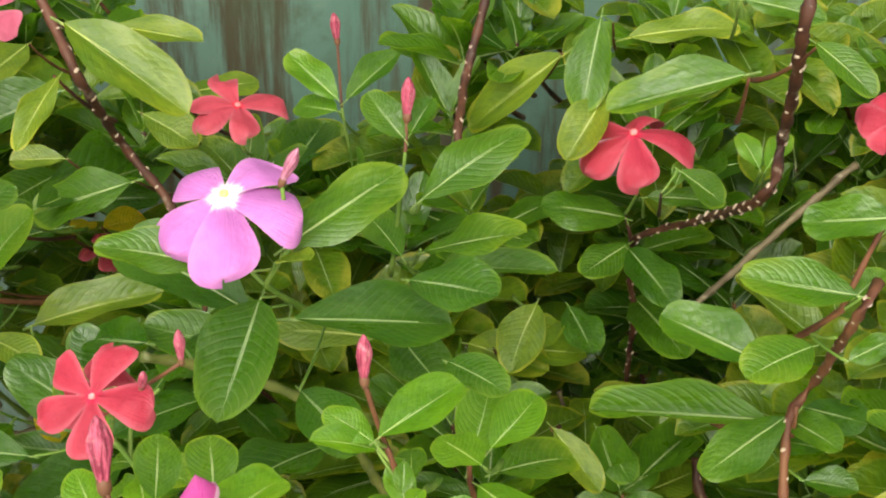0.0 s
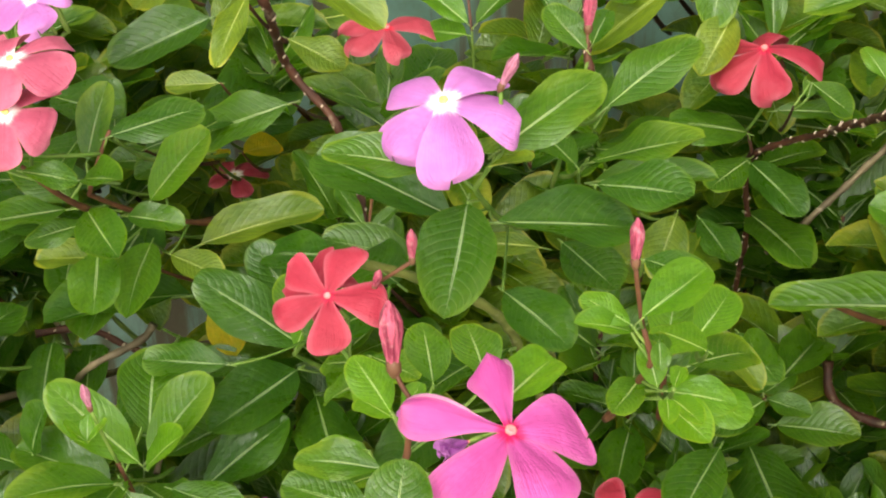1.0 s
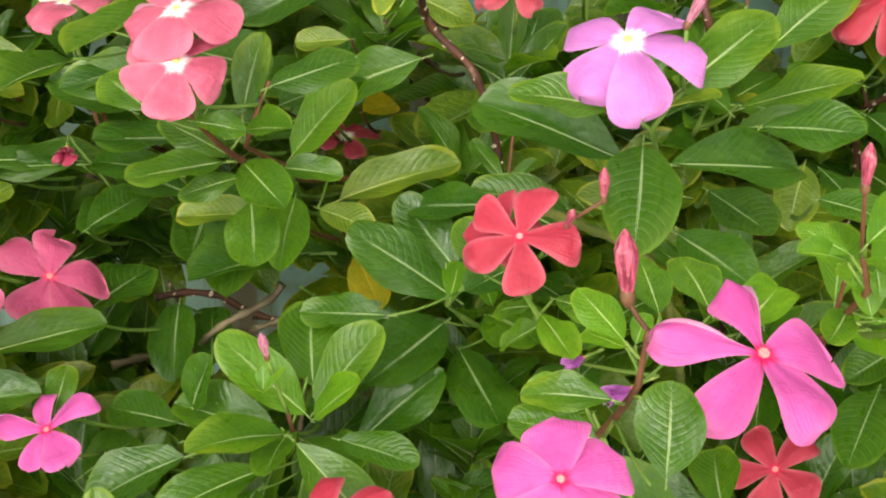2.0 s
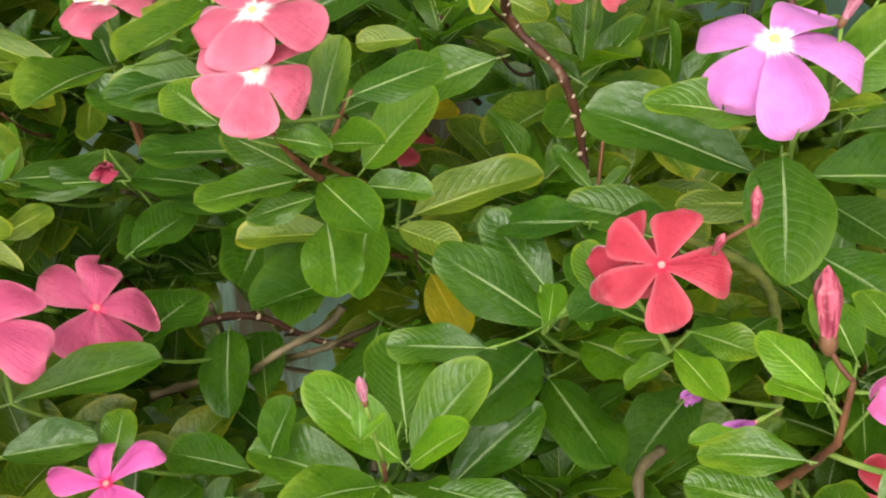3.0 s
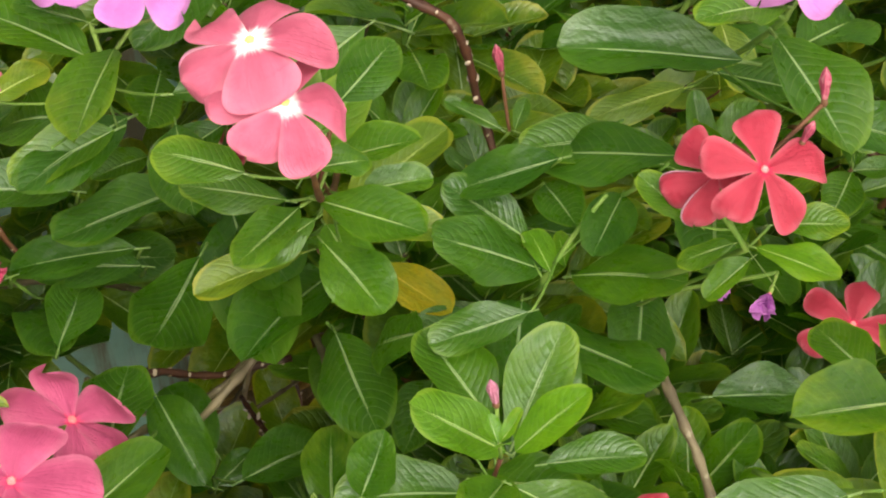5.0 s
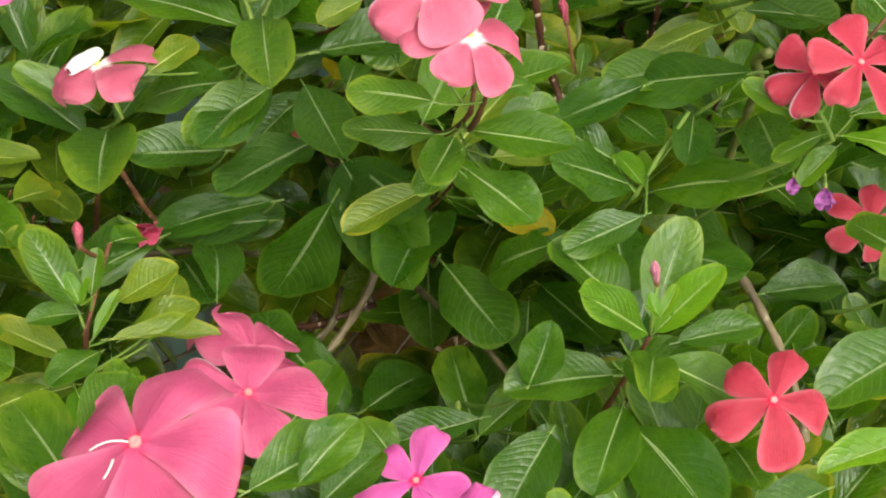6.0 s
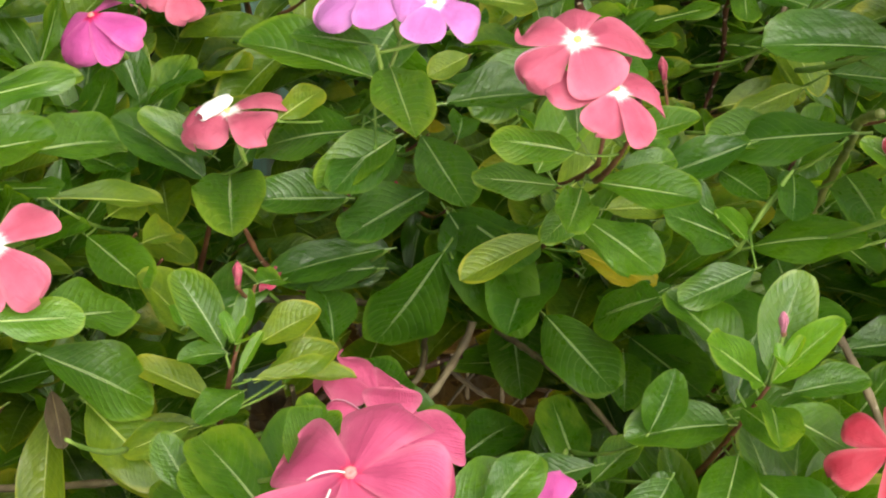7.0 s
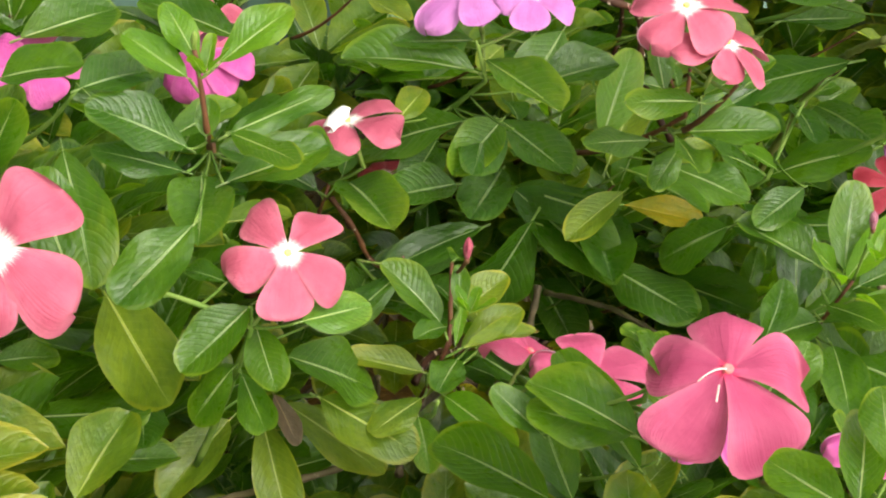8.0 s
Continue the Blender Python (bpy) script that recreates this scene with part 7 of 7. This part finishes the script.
branch([(-0.1575, 0.5260, 0.5736), (-0.1401, 0.5048, 0.5455), (-0.1288, 0.4910, 0.5274), (-0.1240, 0.5228, 0.4808), (-0.1049, 0.5083, 0.4619), (-0.0957, 0.5074, 0.4250), (-0.0951, 0.4881, 0.3935)], 0.002, 0.0016, "brown", "scarred brown woody branch of the bush")
branch([(0.1184, 0.4505, 0.5930), (0.1158, 0.4392, 0.5769), (0.1241, 0.4771, 0.5124), (0.1171, 0.4654, 0.4957), (0.1128, 0.5597, 0.4214), (0.0920, 0.5985, 0.3822), (0.0971, 0.6051, 0.3349), (0.0983, 0.6167, 0.2739)], 0.0022, 0.0013, "brown", "scarred reddish brown branch with leaf scars")
branch([(0.0251, 0.6739, 0.4833), (0.0139, 0.6483, 0.4468), (0.0096, 0.6012, 0.4380), (0.0160, 0.6055, 0.4094)], 0.0022, 0.002, "brown", "brown scarred branch against the wall")
branch([(0.2006, 0.6263, 0.4099), (0.1854, 0.6192, 0.3999), (0.1289, 0.5899, 0.3587), (0.1051, 0.5931, 0.3286)], 0.0018, 0.0015, "bark", "grey brown dry twig")
branch([(0.1244, 0.3503, 0.5427), (0.1188, 0.3448, 0.5349), (0.1214, 0.3815, 0.4790), (0.1133, 0.3742, 0.4686), (0.1116, 0.3585, 0.4463)], 0.0016, 0.0015, "red", "reddish brown stem among leaves")
branch([(0.1155, 0.5047, 0.3327), (0.1179, 0.4940, 0.3184), (0.1395, 0.4868, 0.3094), (0.1777, 0.4830, 0.3056)], 0.0023, 0.002, "brown", "brown scarred stem low in the bush")
branch([(-0.2792, 0.5620, 0.3845), (-0.2585, 0.5959, 0.3519), (-0.2278, 0.5851, 0.3445), (-0.2115, 0.5162, 0.3728)], 0.0016, 0.0014, "bark", "bare brown twig inside the bush")
branch([(-0.2523, 0.5397, 0.3290), (-0.2272, 0.5456, 0.3253), (-0.2025, 0.5435, 0.3115), (-0.1704, 0.5369, 0.3097)], 0.0018, 0.0014, "brown", "bare brown twig inside the bush")
branch([(-0.2765, 0.5335, 0.2933), (-0.2387, 0.5534, 0.2872), (-0.2035, 0.5332, 0.3144), (-0.1719, 0.5599, 0.3060)], 0.002, 0.0014, "bark", "bare brown twig inside the bush")
branch([(-0.0791, 0.4135, 0.3619), (-0.0913, 0.3962, 0.3679), (-0.0915, 0.3778, 0.3505), (-0.0943, 0.3607, 0.3324), (-0.1011, 0.3467, 0.3143)], 0.0019, 0.0017, "bark", "grey green bare stem in the bush")
branch([(-0.1906, 0.5105, 0.3570), (-0.1971, 0.5085, 0.3493), (-0.2187, 0.5025, 0.3405), (-0.2328, 0.5117, 0.3199)], 0.0019, 0.0014, "bark", "bare twig low in the bush")
branch([(-0.1675, 0.5174, 0.3350), (-0.1808, 0.4773, 0.3507), (-0.1800, 0.4548, 0.3464), (-0.1821, 0.4334, 0.3406)], 0.0015, 0.0012, "bark", "bare twig low in the bush")
branch([(-0.0965, 0.3950, 0.4780), (-0.0750, 0.4150, 0.4550), (-0.0430, 0.4350, 0.4204), (-0.0223, 0.4601, 0.3567), (-0.0120, 0.4800, 0.3000)], 0.0017, 0.0021, "olive", "olive green stem of the bush")
branch([(-0.4019, 0.5416, 0.3773), (-0.3793, 0.5216, 0.3786), (-0.3593, 0.5048, 0.3807)], 0.0016, 0.0014, "bark", "brown twig low in the bush")
branch([(-0.2723, 0.5694, 0.4329), (-0.2708, 0.5587, 0.4195), (-0.2643, 0.5534, 0.3994), (-0.2564, 0.5379, 0.3911)], 0.0012, 0.001, "red", "reddish stem under the leaves")


# ---- the inner mass of the bush: kept from hiding outer leaves from the camera ----
# directions from the bush towards the camera along its way
VIEW_DIRS = [Vector(d).normalized() for d in ((0.0, -0.82, 0.57), (-0.4, -0.65, 0.62), (-0.7, -0.41, 0.59))]
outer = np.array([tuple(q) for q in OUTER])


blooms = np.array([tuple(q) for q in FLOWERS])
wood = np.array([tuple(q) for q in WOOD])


def recessed(p):
    """True where p hides no outer leaf, flower or wood from the camera."""
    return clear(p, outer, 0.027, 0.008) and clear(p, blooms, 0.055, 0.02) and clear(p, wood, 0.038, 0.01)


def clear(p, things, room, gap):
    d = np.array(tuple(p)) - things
    for n in VIEW_DIRS:
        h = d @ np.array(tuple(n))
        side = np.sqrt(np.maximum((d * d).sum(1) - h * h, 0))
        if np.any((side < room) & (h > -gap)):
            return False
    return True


def crown(x, y):
    """No shoot stands higher than this."""
    z = 0.50 - 0.10 * x - 0.12 * (y - 0.45)
    return z - 0.16 * math.exp(-((x + 0.19) / 0.05) ** 2 - ((y - 0.54) / 0.07) ** 2)


# gaps through which the wall and the bare twigs show
GAPS = [(Vector(a), Vector(b), r) for a, b, r in (
    ((-0.085, 0.557, 0.513), (-0.144, 0.943, 0.314), 0.060),
    ((-0.050, 0.588, 0.489), (-0.079, 0.936, 0.305), 0.060),
    ((0.049, 0.620, 0.430), (0.071, 0.904, 0.261), 0.045),
    ((-0.267, 0.652, 0.339), (-0.284, 0.991, 0.113), 0.040),
    ((-0.326, 0.670, 0.350), (-0.377, 1.019, 0.130), 0.040),
    ((-0.136, 0.575, 0.404), (-0.143, 0.897, 0.199), 0.040),
    ((-0.052, 0.45, 0.57), (-0.09, 0.8, 0.39), 0.042), ((-0.21, 0.47, 0.365), (-0.20, 0.8, 0.09), 0.058),
    ((-0.427, 0.5, 0.42), (-0.285, 0.8, 0.114), 0.03), ((-0.23, 0.47, 0.37), (-0.05, 0.64, 0.15), 0.045),
    ((-0.22, 0.47, 0.375), (-0.29, 0.8, 0.098), 0.03), ((-0.391, 0.520, 0.389), (-0.253, 0.860, 0.050), 0.028), ((-0.399, 0.502, 0.367), (-0.254, 0.860, -0.027), 0.030))]


def in_gap(p):
    for a, b, r in GAPS:
        t = max(0, min(1, (p - a).dot(b - a) / (b - a).length_squared))
        if (p - a.lerp(b, t)).length < r:
            return True
    return False


rnd = random.Random(5)
spots = []
for tries in range(22000):
    p = Vector((rnd.uniform(-0.75, 0.55), rnd.uniform(0.32, 0.72), rnd.uniform(0.12, 0.55)))
    if p.z > crown(p.x, p.y) or in_gap(p) or not recessed(p):
        continue
    if min([1] + [(p - q).length for q in spots]) < 0.025 or np.sqrt(((outer - np.array(tuple(p))) ** 2).sum(1).min()) > 0.105:
        continue
    spots.append(p)
depth = {tuple(p): min((p - q).length for q in OUTER) for p in spots}
spots.sort(key=lambda p: depth[tuple(p)])
near, far = spots[:175], spots[175:]
# dead leaves caught between the stems on the far side, down to the soil
litter = [Vector((rnd.uniform(-0.1, 0.3), rnd.uniform(0.68, 0.82), rnd.uniform(-0.18, 0.2))) for k in range(150)]
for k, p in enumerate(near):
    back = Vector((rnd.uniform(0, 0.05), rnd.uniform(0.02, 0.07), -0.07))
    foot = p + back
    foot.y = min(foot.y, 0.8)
    # mostly the lighter mid tone, which lifts the dark between the outer leaves
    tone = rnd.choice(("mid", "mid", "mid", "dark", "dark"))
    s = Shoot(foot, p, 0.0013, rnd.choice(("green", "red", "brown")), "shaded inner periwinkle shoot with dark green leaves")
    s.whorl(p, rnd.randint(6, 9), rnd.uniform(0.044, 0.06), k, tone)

low = [leaf_shape(1.0, b, 0.24, 0.1, 90 + k, 4, 8, 0.1, False) for k, b in enumerate((0.1, 0.28, 0.5))]
packs = []
for me in low:
    co = np.array([tuple(v.co) for v in me.vertices])
    fa = np.array([tuple(q.vertices) for q in me.polygons])
    uv = np.array([tuple(d.uv) for d in me.uv_layers[0].data])
    packs.append((co, fa, uv))


def mass(name, spots, mat, label, count=8):
    """Many leaves too deep in the bush to tell apart, in one mesh."""
    VS, FS, US, n = [], [], [], 0
    for p in spots:
        turn = rnd.uniform(0, 360)
        for k in range(count):
            turn += 137.5
            e = radians(rnd.uniform(-10, 45))
            d = Vector((math.cos(radians(turn)) * math.cos(e), math.sin(radians(turn)) * math.cos(e), math.sin(e)))
            s = rnd.uniform(0.04, 0.06)
            m = Matrix.Translation(p) @ frame_of(d, (0, 0, 1)) @ Matrix.Diagonal((s * 0.42, s, s * 0.8, 1))
            co, fa, uv = packs[rnd.randrange(3)]
            q = np.array(m)
            VS.append(co @ q[:3, :3].T + q[:3, 3])
            FS.append(fa + n)
            US.append(uv)
            n += len(co)
    me = bpy.data.meshes.new(name)
    me.from_pydata(np.concatenate(VS).tolist(), [], np.concatenate(FS).tolist())
    me.uv_layers.new(name="uv").data.foreach_set("uv", np.concatenate(US).ravel())
    me.polygons.foreach_set("use_smooth", [True] * len(me.polygons))
    me.materials.append(mat)
    tagged(new(name, me), label, "foliage", kind="stuff")


mass("inner_foliage", far, LEAF_MASS_LIFTED, "dense shaded green leaves deep inside the bush", 5)
mass("leaf_litter", litter, LITTER, "dry brown dead leaves caught low in the bush", 6)


# bare twigs tangled in the hollow under the leaves, rising from the soil
rnd = random.Random(11)
for k in range(26):
    a = Vector((rnd.uniform(-0.3, 0.2), rnd.uniform(0.54, 0.7), SOIL_Z))
    c = Vector((a.x + rnd.uniform(-0.16, 0.12), rnd.uniform(0.46, 0.72), rnd.uniform(0.2, 0.34)))
    b = (a + c) / 2 + Vector((rnd.uniform(-0.06, 0.06), rnd.uniform(-0.03, 0.05), rnd.uniform(0.0, 0.1)))
    mid = [a.lerp(b, 0.5), b, b.lerp(c, 0.5) + Vector((rnd.uniform(-0.02, 0.02), 0, rnd.uniform(-0.01, 0.02)))]
    branch([a] + mid + [c], rnd.uniform(0.0018, 0.003), 0.0012, rnd.choice(("bark", "bark", "brown")), "bare brown twig rising from the soil inside the bush", False)

for k in range(20):
    a = Vector((rnd.uniform(-0.26, 0.02), rnd.uniform(0.56, 0.68), rnd.uniform(0.1, 0.27)))
    c = a + Vector((rnd.uniform(0.08, 0.2), rnd.uniform(-0.05, 0.08), rnd.uniform(-0.09, 0.05)))
    b = (a + c) / 2 + Vector((rnd.uniform(-0.02, 0.02), rnd.uniform(-0.02, 0.02), rnd.uniform(-0.02, 0.03)))
    branch([a, b, c], rnd.uniform(0.0008, 0.0017), 0.0007, "bark", "thin dry twig caught among the stems", False)
